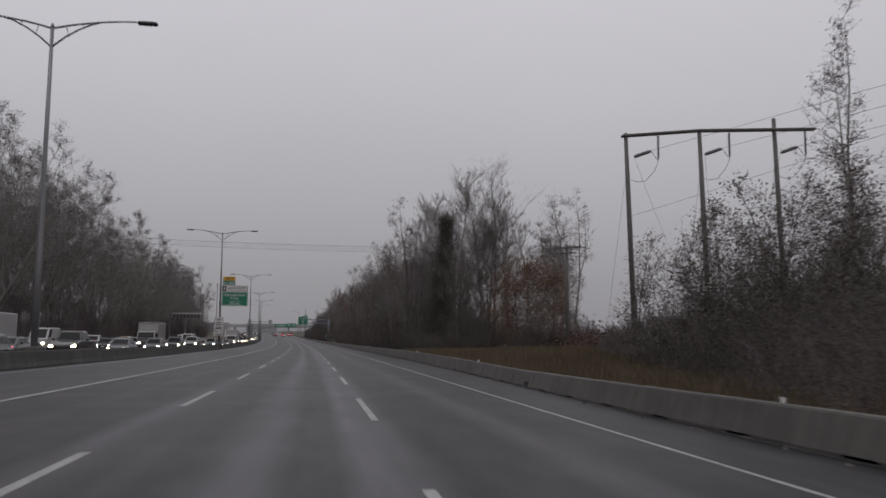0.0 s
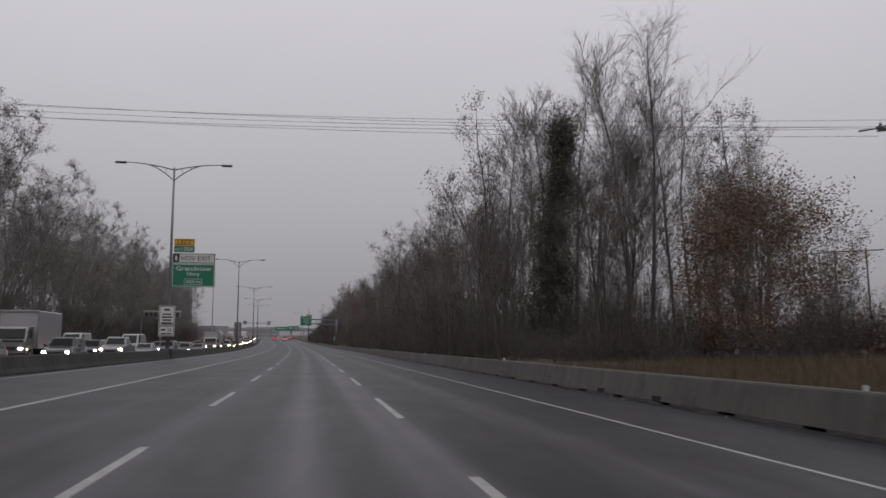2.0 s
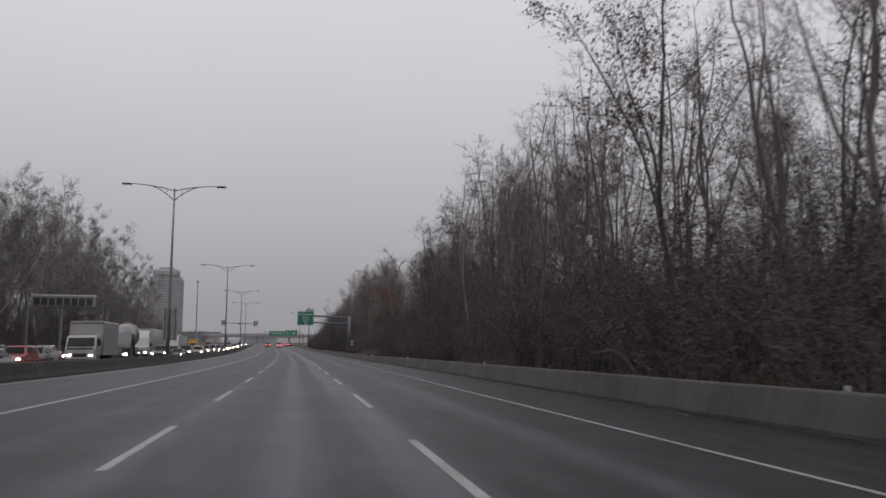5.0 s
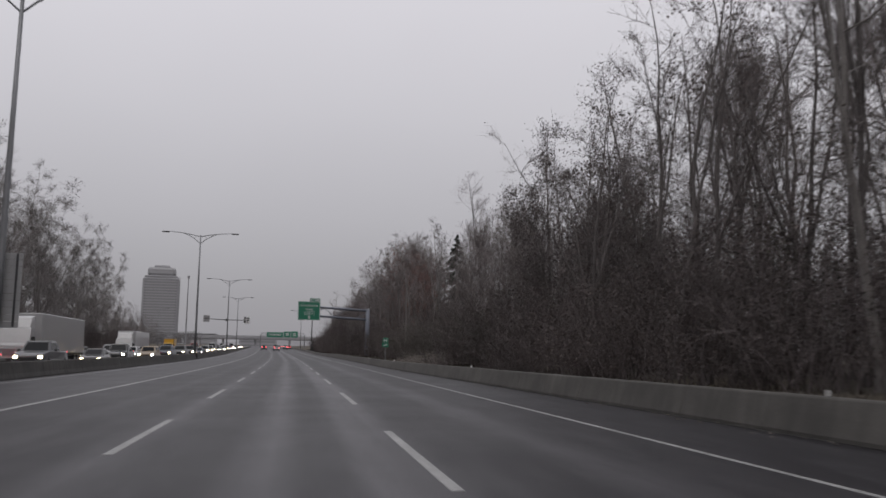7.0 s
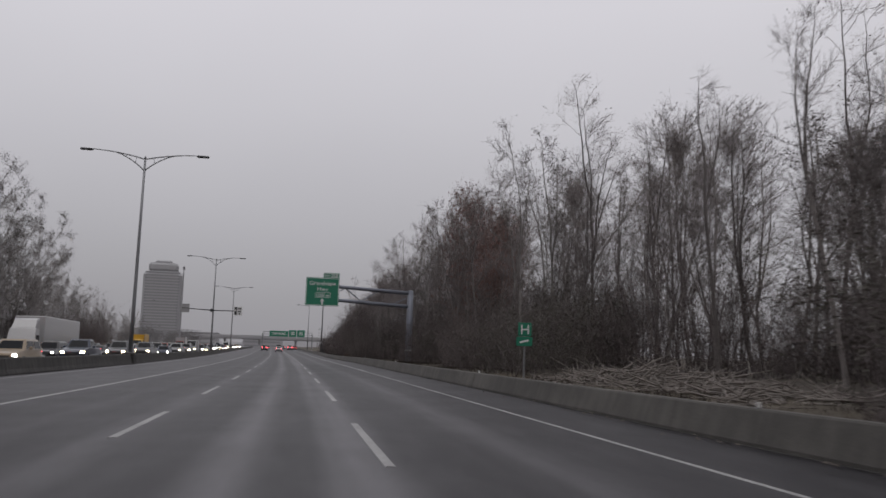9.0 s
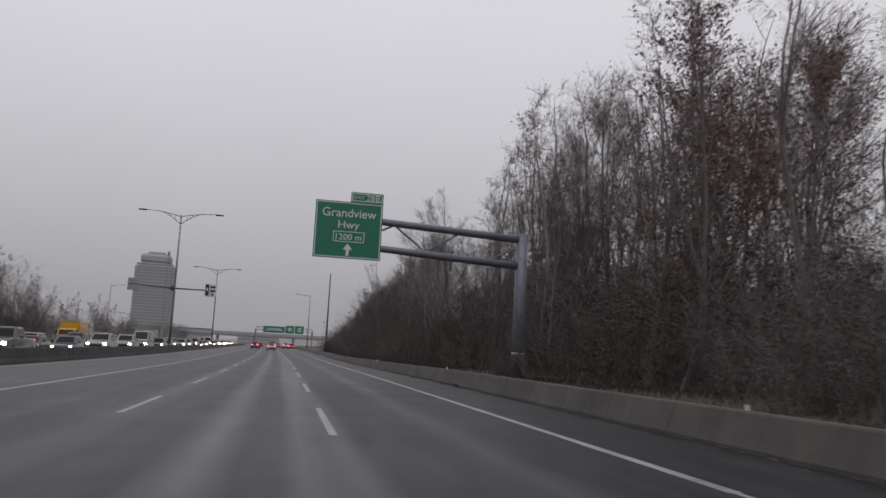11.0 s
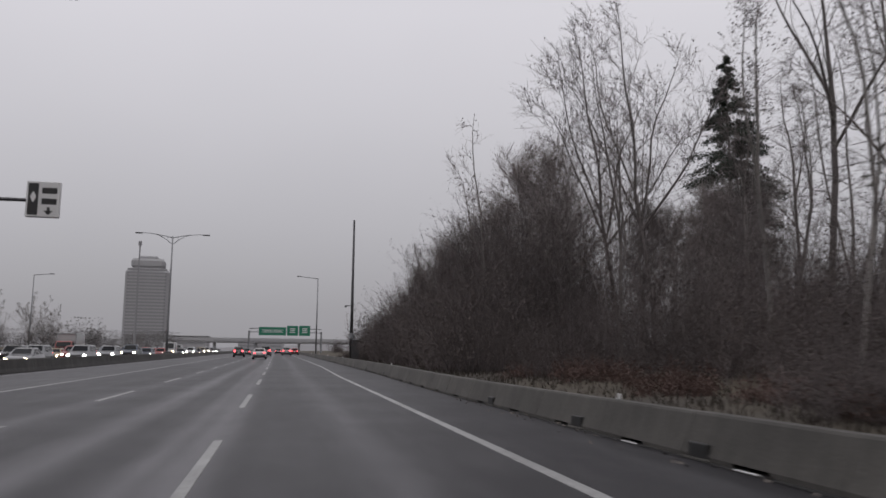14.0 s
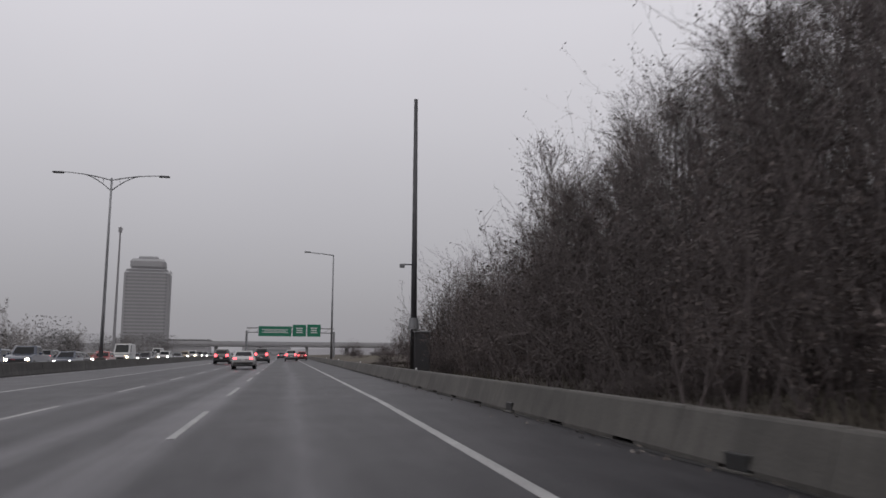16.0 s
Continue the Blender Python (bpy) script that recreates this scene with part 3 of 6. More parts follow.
lane_sign = thing("lane_use_sign", at(-13.95, 128.25), "white lane rule sign in two panels on a lamp post", "road sign")
p = panel("upper_panel", -0.68, 0.68, 2.98, 4.68, SIGN_WHITE, lane_sign, rim=BLACK)
bars(-0.45, 0.45, 3.1, 4.0, 4, BLACK, p)
part("car_pictogram", Build().box(-0.25, 0.25, -0.006, 0.002, 4.25, 4.42, 0.003), BLACK, p)
p = panel("lower_panel", -0.68, 0.68, 2.0, 2.92, SIGN_WHITE, lane_sign, rim=BLACK)
words("OK", 0.28, 2.55, 0.42, 0.36, BLACK, p)
part("car_pictogram", Build().box(-0.48, -0.1, -0.006, 0.002, 2.48, 2.64, 0.003), BLACK, p)
part("text_bar", Build().box(-0.48, 0.48, -0.006, 0.002, 2.16, 2.27), BLACK, p)
part("bracket", Build().box(-0.08, 0.3, 0.05, 0.24, 3.6, 3.7), STEEL, lane_sign)

back = thing("oncoming_sign", at(-14.0, 221.85), "grey metal back of a tall sign on a lamp post", "road sign")
for i in range(11):
    part("slat", Build().box(-0.72, 0.72, 0.0, 0.05, 2.25 + 0.3 * i, 2.25 + 0.3 * i + 0.285, 0.01), SIGN_BACK, back)
for x in (-0.5, 0.5):
    part("rail", Build().box(x - 0.04, x + 0.04, -0.05, 0.0, 2.3, 5.5), STEEL_DARK, back)

# cantilever gantry
gan = thing("cantilever_gantry", at(0.05, 320.65), "grey steel cantilever sign gantry behind the barrier", "sign gantry")
post = part("post", Build().tube([(11.7, 0.35, -0.1), (11.7, 0.35, 4), (11.7, 0.35, 8.1)], [0.36, 0.34, 0.31], 14), STEEL_BLUE, gan, smooth=True)
part("cap", Build().tube([(11.7, 0.35, 8.1), (11.7, 0.35, 8.16)], [0.33, 0.2], 14), STEEL_BLUE, post)
part("band", Build().tube([(11.7, 0.35, 1.55), (11.7, 0.35, 1.62)], [0.37, 0.37], 14), SIGN_WHITE, post)
part("base_plate", Build().box(11.1, 12.3, -0.25, 0.95, -0.1, 0.02), STEEL_BLUE, post)
for z0, z1, nm in ((8.2, 7.84, "arm"), (6.74, 6.36, "arm")):
    part(nm, Build().tube([(0.8, 0.35, z0 + 0.19), (4.1, 0.35, z0), (11.5, 0.35, z1)], [0.18, 0.19, 0.22], 12), STEEL_BLUE, gan, smooth=True)
for a in ((4.55, 8.08, 6.3, 6.75), (6.3, 6.75, 8.05, 7.86), (9.75, 6.55, 11.3, 7.3), (3.9, 7.75, 4.55, 8.08)):
    part("brace", Build().tube([(a[0], 0.35, a[1]), (a[2], 0.35, a[3])], 0.055, 6), STEEL_BLUE, gan)
ex = thing("exit_sign", at(-0.16, 320.75, 0.09), "green exit direction sign with white lettering on a gantry", "road sign")
g = panel("green_panel", 0.5, 4.06, 5.98, 9.02, SIGN_GREEN, ex, rim=SIGN_WHITE, thick=0.08)
words("Grandview", 2.3, 8.42, 2.85, 0.46, SIGN_WHITE, g)
words("Hwy", 2.3, 7.72, 1.12, 0.52, SIGN_WHITE, g)
part("border", outline(1.5, 3.15, 6.86, 7.42, 0.035, -0.006, 0.002), SIGN_WHITE, g)
words("1200 m", 2.32, 7.13, 1.35, 0.33, SIGN_WHITE, g)
part("arrow_shaft", Build().box(2.22, 2.38, -0.006, 0.002, 6.12, 6.5), SIGN_WHITE, g)
ar = Build()
ar.add([(2.30, -0.006, 6.78), (2.05, -0.006, 6.46), (2.55, -0.006, 6.46), (2.30, 0.002, 6.78), (2.05, 0.002, 6.46), (2.55, 0.002, 6.46)], [(0, 1, 2), (5, 4, 3), (0, 3, 4, 1), (1, 4, 5, 2), (2, 5, 3, 0)])
part("arrow_head", ar, SIGN_WHITE, g)
e = panel("exit_tab", 2.33, 4.06, 9.03, 9.57, SIGN_GREEN, ex, rim=SIGN_WHITE, thick=0.08)
words("EXIT", 2.78, 9.29, 0.55, 0.2, SIGN_WHITE, e)
words("28B", 3.5, 9.3, 0.75, 0.33, SIGN_WHITE, e)
for x in (1.1, 2.3, 3.5):
    part("stiffener", Build().box(x - 0.05, x + 0.05, 0.08, 0.17, 6.1, 8.9), STEEL, ex)

# lane control sign on a cross arm
tee = thing("cross_arm_sign", at(-14.27, 383.45, -0.18), "square lane signs on a lamp post's cross arm", "road sign")
part("cross_arm", Build().tube([(-4.3, 0, 8.2), (0, 0, 8.02), (4.6, 0, 8.02)], [0.075, 0.1, 0.075], 8), STEEL_DARK, tee)
part("clamp", Build().tube([(0, 0.22, 7.75), (0, 0.22, 8.3)], [0.24, 0.24], 10), STEEL_DARK, tee)
s = part("sign_box", Build().box(3.92, 5.3, -0.14, 0.10, 7.27, 8.85, 0.03), SIGN_GREY, tee, "white lane sign facing the traffic")
part("symbol_field", Build().box(4.0, 4.42, -0.147, -0.138, 7.36, 8.76), TRIM, s)
for z in (8.32, 7.84):
    part("car_pictogram", Build().box(4.56, 5.18, -0.149, -0.138, z, z + 0.26, 0.005), BLACK, s)
part("arrow_shaft", Build().box(4.80, 4.92, -0.147, -0.138, 7.52, 7.72), BLACK, s)
dn = Build()
dn.add([(4.86, -0.147, 7.36), (5.06, -0.147, 7.56), (4.66, -0.147, 7.56), (4.86, -0.138, 7.36), (5.06, -0.138, 7.56), (4.66, -0.138, 7.56)], [(0, 1, 2), (5, 4, 3), (0, 3, 4, 1), (1, 4, 5, 2), (2, 5, 3, 0)])
part("arrow_head", dn, BLACK, s)
dm = Build()
dm.add([(4.21, -0.153, 8.42), (4.34, -0.153, 8.16), (4.21, -0.153, 7.90), (4.08, -0.153, 8.16), (4.21, -0.147, 8.42), (4.34, -0.147, 8.16), (4.21, -0.147, 7.90), (4.08, -0.147, 8.16)],
       [(0, 3, 2, 1), (4, 5, 6, 7), (0, 1, 5, 4), (1, 2, 6, 5), (2, 3, 7, 6), (3, 0, 4, 7)])
part("diamond", dm, SIGN_WHITE, s)
s = part("sign_box", Build().box(-5.22, -3.8, -0.14, 0.10, 7.5, 9.0, 0.03), SIGN_BACK, tee, "grey back of the sign for oncoming traffic")
part("rail", Build().box(-5.1, -3.9, -0.17, -0.14, 8.2, 8.3), STEEL_DARK, s)

hs = thing("hospital_sign", at(0, 260.4), "small green hospital sign on a thin post behind the barrier", "road sign")
part("post", Build().box(7.26, 7.32, 0.03, 0.09, -0.1, 2.5, 0.01), STEEL, hs)
p = panel("upper_panel", 7.03, 7.55, 2.07, 2.56, SIGN_GREEN, hs, thick=0.02)
words("H", 7.29, 2.31, 0.3, 0.34, SIGN_WHITE, p)
p = panel("lower_panel", 6.97, 7.58, 1.7, 2.04, SIGN_GREEN, hs, thick=0.02)
part("arrow", Build().add([(7.1, -0.005, 1.80), (7.44, -0.005, 1.88), (7.44, -0.005, 1.95), (7.1, -0.005, 1.87), (7.1, 0.0, 1.80), (7.44, 0.0, 1.88), (7.44, 0.0, 1.95), (7.1, 0.0, 1.87)],
                         [(3, 2, 1, 0), (4, 5, 6, 7), (0, 1, 5, 4), (1, 2, 6, 5), (2, 3, 7, 6), (3, 0, 4, 7)]), SIGN_WHITE, p)

# message board over the oncoming lanes
vms = thing("message_board", at(0, 262.5), "long dark back of an overhead message board on posts", "sign gantry")
part("housing", Build().box(-38.4, -30.0, 0.0, 0.9, 7.15, 8.55, 0.05), SIGN_BACK, vms)
part("roof_edge", Build().box(-38.5, -29.9, -0.1, 1.0, 8.56, 8.78, 0.03), SIGN_GREY, vms)
for i in range(8):
    part("access_panel", Build().box(-38.2 + 1.02 * i, -37.35 + 1.02 * i, -0.03, 0.0, 7.25, 8.3, 0.01), STEEL_DARK, vms)
for x in (-37.6, -33.0):
    part("post", Build().tube([(x - 1.5, 0.5, -0.2), (x - 1.5, 0.5, 7.2)], [0.25, 0.22], 10), STEEL, vms)

# camera mast with cabinet
mast = thing("camera_mast", at(8.14, 432.2), "tall dark steel mast with small camera arm behind the barrier", "mast")
part("pole", Build().tube([(0, 0, 0.0), (0, 0, 6), (0, 0, 14.8)], [0.19, 0.15, 0.10], 10), STEEL_DARK, mast, smooth=True)
part("camera_arm", Build().tube([(0, -0.05, 5.78), (-0.62, -0.05, 5.8)], 0.035, 6), STEEL_DARK, mast)
part("camera", Build().box(-0.78, -0.52, -0.16, 0.06, 5.62, 5.82, 0.03), STEEL, mast)
part("shroud", Build().tube([(0, 0, 2.4), (0, 0, 3.0)], [0.3, 0.24], 10), STEEL, mast)
cab = thing("control_cabinet", at(8.55, 432.2, 0.15), "grey roadside control cabinet beside a mast", "cabinet")
part("body", Build().box(-0.42, 0.42, -0.3, 0.3, 0.0, 2.1, 0.03), STEEL_DARK, cab)
part("roof", Build().box(-0.47, 0.47, -0.35, 0.35, 2.1, 2.17, 0.02), STEEL, cab)
part("door", Build().box(-0.36, 0.36, -0.32, -0.3, 0.1, 2.0), STEEL_DARK, cab)

for i, (x, y, zt, reach) in enumerate(((7.7, 501.5, 14.4, -3.9), (-45.0, 512, 15.2, 3.6))):
    lamp = thing("side_street_lamp", at(x, y), "single-arm grey steel lamp post beside the road", "lamp post", "roadside lamp posts")
    part("pole", Build().tube([(0, 0, 0), (0, 0, 7), (0, 0, zt)], [0.15, 0.12, 0.085], 8), STEEL, lamp, smooth=True)
    part("arm", Build().tube([(0, 0, zt - 0.05), (reach * 0.4, 0, zt + 0.12), (reach, 0, zt + 0.3)], [0.07, 0.06, 0.045], 6), STEEL, lamp)
    part("luminaire", Build().box(min(reach, reach * 0.78), max(reach, reach * 0.78), -0.16, 0.16, zt + 0.22, zt + 0.36, 0.05), STEEL_DARK, lamp)
    part("base_plate", Build().box(-0.25, 0.25, -0.25, 0.25, -0.02, 0.04), STEEL, lamp)

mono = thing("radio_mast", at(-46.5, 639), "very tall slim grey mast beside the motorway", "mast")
part("pole", Build().tube([(0, 0, 0), (0, 0, 20), (0, 0, 38)], [0.45, 0.32, 0.2], 10), HAZE_WINDOW, mono)
part("antenna_ring", Build().tube([(0, 0, 36.4), (0, 0, 37.8)], [0.55, 0.55], 10), HAZE_WINDOW, mono)

# sign bridge ahead
sb = thing("sign_bridge", at(0, 595), "steel sign bridge across all lanes ahead", "sign gantry")
for x in (-7.5, 13.4):
    part("post", Build().tube([(x, 0, 0), (x, 0, 6.6)], [0.28, 0.25], 10), STEEL, sb)
for z in (6.35, 7.4):
    part("beam", Build().tube([(-7.5, 0, z - 0.1), (3, 0, z + 0.1), (13.4, 0, z - 0.1)], 0.13, 8), STEEL, sb)
for i in range(10):
    part("brace", Build().tube([(-7.4 + 2.07 * i, 0, 6.35), (-6.4 + 2.07 * i, 0, 7.4)], 0.06, 5), STEEL, sb)
for x0, x1, z1 in ((-4.7, 3.1, 7.75), (3.4, 6.6, 8.2), (6.9, 10.1, 8.3)):
    s = thing("overhead_sign", at(0, 594.6), "green overhead direction sign on the sign bridge", "road sign", "overhead signs")
    p = panel("green_panel", x0, x1, 5.35, z1, SIGN_GREEN, s, thick=0.1)
    bars(x0 + 0.8, x1 - 0.8, 6.2, z1 - 0.75, 3, SIGN_GREY, p)

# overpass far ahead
ov = thing("overpass", at(0, 940), "concrete overpass far ahead, haze painted into its pale grey", "bridge", "", "structure")
part("deck", Build().box(-70, 95, 0, 14, 6.0, 7.6, 0.2), HAZE_GREY, ov)
part("parapet", Build().box(-70, 95, -0.3, 0.0, 7.0, 8.6, 0.05), HAZE_GREY, ov)
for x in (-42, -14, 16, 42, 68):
    part("pier", Build().box(x - 0.8, x + 0.8, 3, 11, -1, 6.0, 0.2), HAZE_GREY, ov)
part("guard_rail", Build().box(-70, 95, -0.15, -0.05, 8.62, 9.3), HAZE_GREY, ov)
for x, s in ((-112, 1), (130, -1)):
    part("abutment", Build().loft([[(x - 40, -2, -2), (x + 40, -2, -2), (x + 40, 16, -2), (x - 40, 16, -2)], [(x - 38, 0, 7.4), (x + 34, 0, 7.4), (x + 34, 14, 7.4), (x - 38, 14, 7.4)]]), HAZE_GREY, ov)

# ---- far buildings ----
tw = thing("office_tower", pose(-170, 1225, 4, 0, 0, 6), "high-rise tower with stepped top, haze painted into its grey", "building")
part("wall", Build().box(-21, 21, -16, 16, 0, 88, 4.0), HAZE_GREY, tw)
part("crown", Build().box(-16, 16, -13, 13, 88, 98, 2.5), HAZE_GREY, tw)
part("plant_room", Build().box(-9, 9, -7, 7, 98, 101, 1), HAZE_GREY, tw)
win = Build().box(-18.6, 18.6, -16.06, -15.98, 0, 1.7).mesh("window_band", HAZE_WINDOW)
win2 = Build().box(20.98, 21.06, -12.5, 12.5, 0, 1.7).mesh("window_band", HAZE_WINDOW)
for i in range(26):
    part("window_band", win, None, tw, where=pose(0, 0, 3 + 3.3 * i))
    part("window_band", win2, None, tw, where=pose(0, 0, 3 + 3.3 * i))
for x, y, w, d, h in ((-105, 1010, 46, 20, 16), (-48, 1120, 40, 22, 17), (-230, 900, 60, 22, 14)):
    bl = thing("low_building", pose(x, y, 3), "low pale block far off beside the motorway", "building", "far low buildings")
    part("wall", Build().box(-w / 2, w / 2, -d / 2, d / 2, -2, h, 0.6), HAZE_GREY, bl)
    part("roof", Build().box(-w / 2 - 0.6, w / 2 + 0.6, -d / 2 - 0.6, d / 2 + 0.6, h, h + 0.6, 0.2), HAZE_GREY, bl)
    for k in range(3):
        part("window_band", Build().box(-w / 2 + 2, w / 2 - 2, -d / 2 - 0.06, -d / 2 + 0.02, 2 + k * 4, 3.8 + k * 4), HAZE_WINDOW, bl)


# added rise closing the view for nearer hazed woods; haze is in its grey
ridge = Build()
rows = []
for i in range(241):
    a = radians(-100 + 200 * i / 240)
    p = Vector((math.sin(a) * 1750, 300 + math.cos(a) * 1750, 0))
    h = 34 + 14 * noise.noise(Vector((a * 5, 0, 0))) + 9 * noise.noise(Vector((a * 23, 4, 0))) + 6 * noise.noise(Vector((a * 90, 9, 0)))
    q = p.normalized() * 70
    rows.append([tuple(p + Vector((0, 0, -40))), tuple(p + Vector((0, 0, h * 0.55))), tuple(p + q + Vector((0, 0, h))), tuple(p + q * 2 + Vector((0, 0, -40)))])
ridge.loft(rows)
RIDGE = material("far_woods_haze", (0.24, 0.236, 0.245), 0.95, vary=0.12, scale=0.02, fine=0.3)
tagged(new("backdrop", ridge.mesh("backdrop", RIDGE)), "low wooded rise with haze painted into its grey", "backdrop", "", "structure")


# ---- power lines ----
def strand(a, b, sag, r=0.014, n=14):
    a, b = Vector(a), Vector(b)
    pts = []
    for i in range(n + 1):
        s = i / n
        p = a.lerp(b, s)
        p.z -= 4 * sag * s * (1 - s)
        pts.append(p)
    return Build().tube(pts, r, 4)


def three_poles(name, where, tops, foot, arm, strings, label):
    """A wooden frame of three poles under one long crossarm, with hanging and strain insulators."""
    ob = thing(name, where, label, "power pole")
    for x, y, z in tops:
        p = part("pole", Build().tube([(x + 0.55, y, foot), (x + 0.2, y, z * 0.6), (x, y, z)], [0.25, 0.21, 0.16], 10), WOOD, ob, smooth=True)
        part("pole_cap", Build().tube([(x, y, z), (x, y, z + 0.07)], [0.17, 0.1], 8), STEEL, p)
        part("ground_box", Build().box(x + 0.3, x + 0.95, y - 0.62, y - 0.22, 1.6, 3.1, 0.04), STEEL_DARK, p, "dark switch box strapped to the pole")
    for dy in (-0.2, 0.2):
        part("crossarm", Build().tube([(x, y + dy, z) for x, y, z in arm], 0.11, 6), WOOD, ob)
    for x, y, z in strings:
        ins = Build()
        for i in range(11):
            ins.tube([(x, y, z - 0.2 - 0.18 * i), (x, y, z - 0.31 - 0.18 * i)], [0.13, 0.05], 8)
        ins.tube([(x, y, z), (x, y, z - 2.3)], 0.025, 5)
        part("insulator_string", ins, CERAMIC, ob)
        part("strain_insulator", Build().tube([(x - 2.0, y + 0.4, z - 1.95), (x - 1.85, y + 0.4, z - 1.9), (x - 0.75, y + 0.2, z - 1.5), (x - 0.55, y + 0.2, z - 1.45)], [0.07, 0.15, 0.15, 0.07], 8), CERAMIC, ob)
        part("jumper", Build().tube([(x - 0.55, y + 0.2, z - 1.45), (x - 0.2, y + 0.1, z - 2.0), (x, y, z - 2.3), (x - 0.4, y, z - 3.2), (x - 1.1, y + 0.2, z - 4.0), (x - 1.8, y + 0.3, z - 4.1), (x - 2.3, y + 0.4, z - 3.9)], 0.022, 5), WIRE, ob)
    return ob


TOPS = ((24.4, 67.5, 18.95), (29.8, 65.0, 18.9), (35.95, 64.0, 19.9))
STRINGS = ((26.85, 66.5, 18.8), (32.3, 64.7, 18.85), (38.3, 63.3, 18.95))
hf = three_poles("pole_structure", pose(0, 0, line_z(68)), TOPS, -0.4, ((24.1, 67.6, 18.75), (29.8, 65.0, 18.85), (39.0, 63.1, 18.95)), STRINGS, "three-pole wooden power line frame with a long crossarm")
plate = part("marker_plate", Build().box(29.6, 30.9, 64.68, 64.72, 5.5, 6.25, 0.01), SIGN_GREY, hf, "pale two-row marker plate on a pole")
for z in (5.66, 5.96):
    part("text_bar", Build().box(29.75, 30.75, 64.672, 64.681, z, z + 0.14), BLACK, plate)
for x, y, z in TOPS:
    part("guy_wire", strand((x, y, z - 3.2), (x - 2.6, y - 1.0, 0.8), 0), STEEL, hf)
three_poles("far_pole_structure", pose(88.0, 199, 0.5), ((6.6, 0, 18.3), (13.4, 0, 19.0), (20.4, 0, 19.8)), -1.0, ((6.2, 0, 18.3), (13.4, 0, 19.0), (24.2, 0, 19.6)), ((10.0, 0, 18.5), (17.0, 0, 19.1)), "three-pole wooden power line frame standing in a field")
for i, (x, y, z) in enumerate(STRINGS):
    wire = part("power_line", strand((x - 0.55, y + 0.2, z - 1.4 + line_z(68)), (70 + 5 * i, -20, 24), 0.6), WIRE)
    tagged(wire, "high-voltage conductor hanging from a pole frame", "power line", "high-voltage lines")
    wire = part("power_line", strand((x - 2.0, y + 0.4, z - 1.95 + line_z(68)), (96 + 7 * i, 199, 17.6), 2.5), WIRE)
    tagged(wire, "high-voltage conductor hanging from a pole frame", "power line", "high-voltage lines")
low_wire = part("power_line", strand((24.7, 67.5, 12.0), (60, 20, 24.5), 0.5, 0.011), WIRE)
tagged(low_wire, "thin lower cable strung from a wooden pole", "power line", "high-voltage lines")


def wooden_pole(x, y, h, turn):
    ob = thing("power_pole", pose(x, y, line_z(y), 0, 0, turn), "wooden power pole with crossarms", "power pole", "power poles")
    part("pole", Build().tube([(0, 0, -0.3), (0, 0, h * 0.6), (0, 0, h)], [0.21, 0.18, 0.14], 10), WOOD, ob, smooth=True)
    for side in (-0.2, 0.2):
        part("crossarm", Build().box(-1.55, 1.55, side - 0.06, side + 0.06, h - 0.42, h - 0.27, 0.015), WOOD, ob)
    part("crossarm", Build().box(-1.1, 1.1, -0.24, -0.14, h - 1.0, h - 0.88, 0.015), WOOD, ob)
    for x in (-1.4, -0.75, 0.75, 1.4):
        part("insulator", Build().tube([(x, 0.2, h - 0.27), (x, 0.2, h - 0.1), (x, 0.2, h)], [0.035, 0.07, 0.03], 6), CERAMIC, ob)
    # strain insulators along the line, on both sides of the arm
    c, d = math.cos(math.radians(turn)), math.sin(math.radians(turn))
    for x in (-1.4, -0.45, 0.45, 1.4):
        for side in (-1, 1):
            a, b = (x + 0.2 * c * side, -0.2 * d * side, h - 0.34), (x + 1.05 * c * side, -1.05 * d * side, h - 0.5)
            part("strain_insulator", Build().tube([a, b], [0.03, 0.05], 6), CERAMIC, ob)
    for side in (-1, 1):
        part("brace", Build().tube([(0, -0.2, h - 1.3), (side, -0.2, h - 0.42)], 0.025, 4), STEEL, ob)
    return ob


wooden_pole(24.25, 83, 11.3, -42)
wooden_pole(-47, 92, 13.9, 80)
for i, (dy, z) in enumerate(((-1.3, 11.0), (0.7, 11.05), (1.35, 10.6), (-0.7, 10.5), (0.3, 10.8))):
    wire = part("power_line", strand((24.25 + 0.74 * dy - 1.0, 83 - 0.67 * dy, z + 0.05), (-47, 92 + dy, z + 2.6), 1.1, 0.009, 20), WIRE)
    tagged(wire, "thin overhead cable crossing the motorway", "power line", "overhead cables")


# ---- trees ----
def fast_tubes(paths, name, mat):
    """Many tapered tubes in one mesh. Each path: points (n, 3), radii (n), sides."""
    vs, fs, base = [], [], 0
    for pts, radii, sides in paths:
        n = len(pts)
        d = np.gradient(pts, axis=0)
        d /= np.linalg.norm(d, axis=1)[:, None] + 1e-9
        ref = np.array([1.0, 0.1, 0.05]) if abs(d[0, 0]) < 0.8 else np.array([0.05, 1.0, 0.1])
        s = np.cross(d, ref)
        s /= np.linalg.norm(s, axis=1)[:, None] + 1e-9
        u = np.cross(d, s)
        a = np.arange(sides) * 2 * np.pi / sides
        ring = pts[:, None, :] + (s[:, None, :] * np.cos(a)[None, :, None] + u[:, None, :] * np.sin(a)[None, :, None]) * np.asarray(radii)[:, None, None]
        vs.append(ring.reshape(-1, 3))
        i, j = np.meshgrid(np.arange(n - 1), np.arange(sides), indexing="ij")
        k = (j + 1) % sides
        fs.append(np.stack([i * sides + j, i * sides + k, (i + 1) * sides + k, (i + 1) * sides + j], -1).reshape(-1, 4) + base)
        base += n * sides
    v, f = np.concatenate(vs), np.concatenate(fs)
    return quad_mesh(name, v, f, mat)


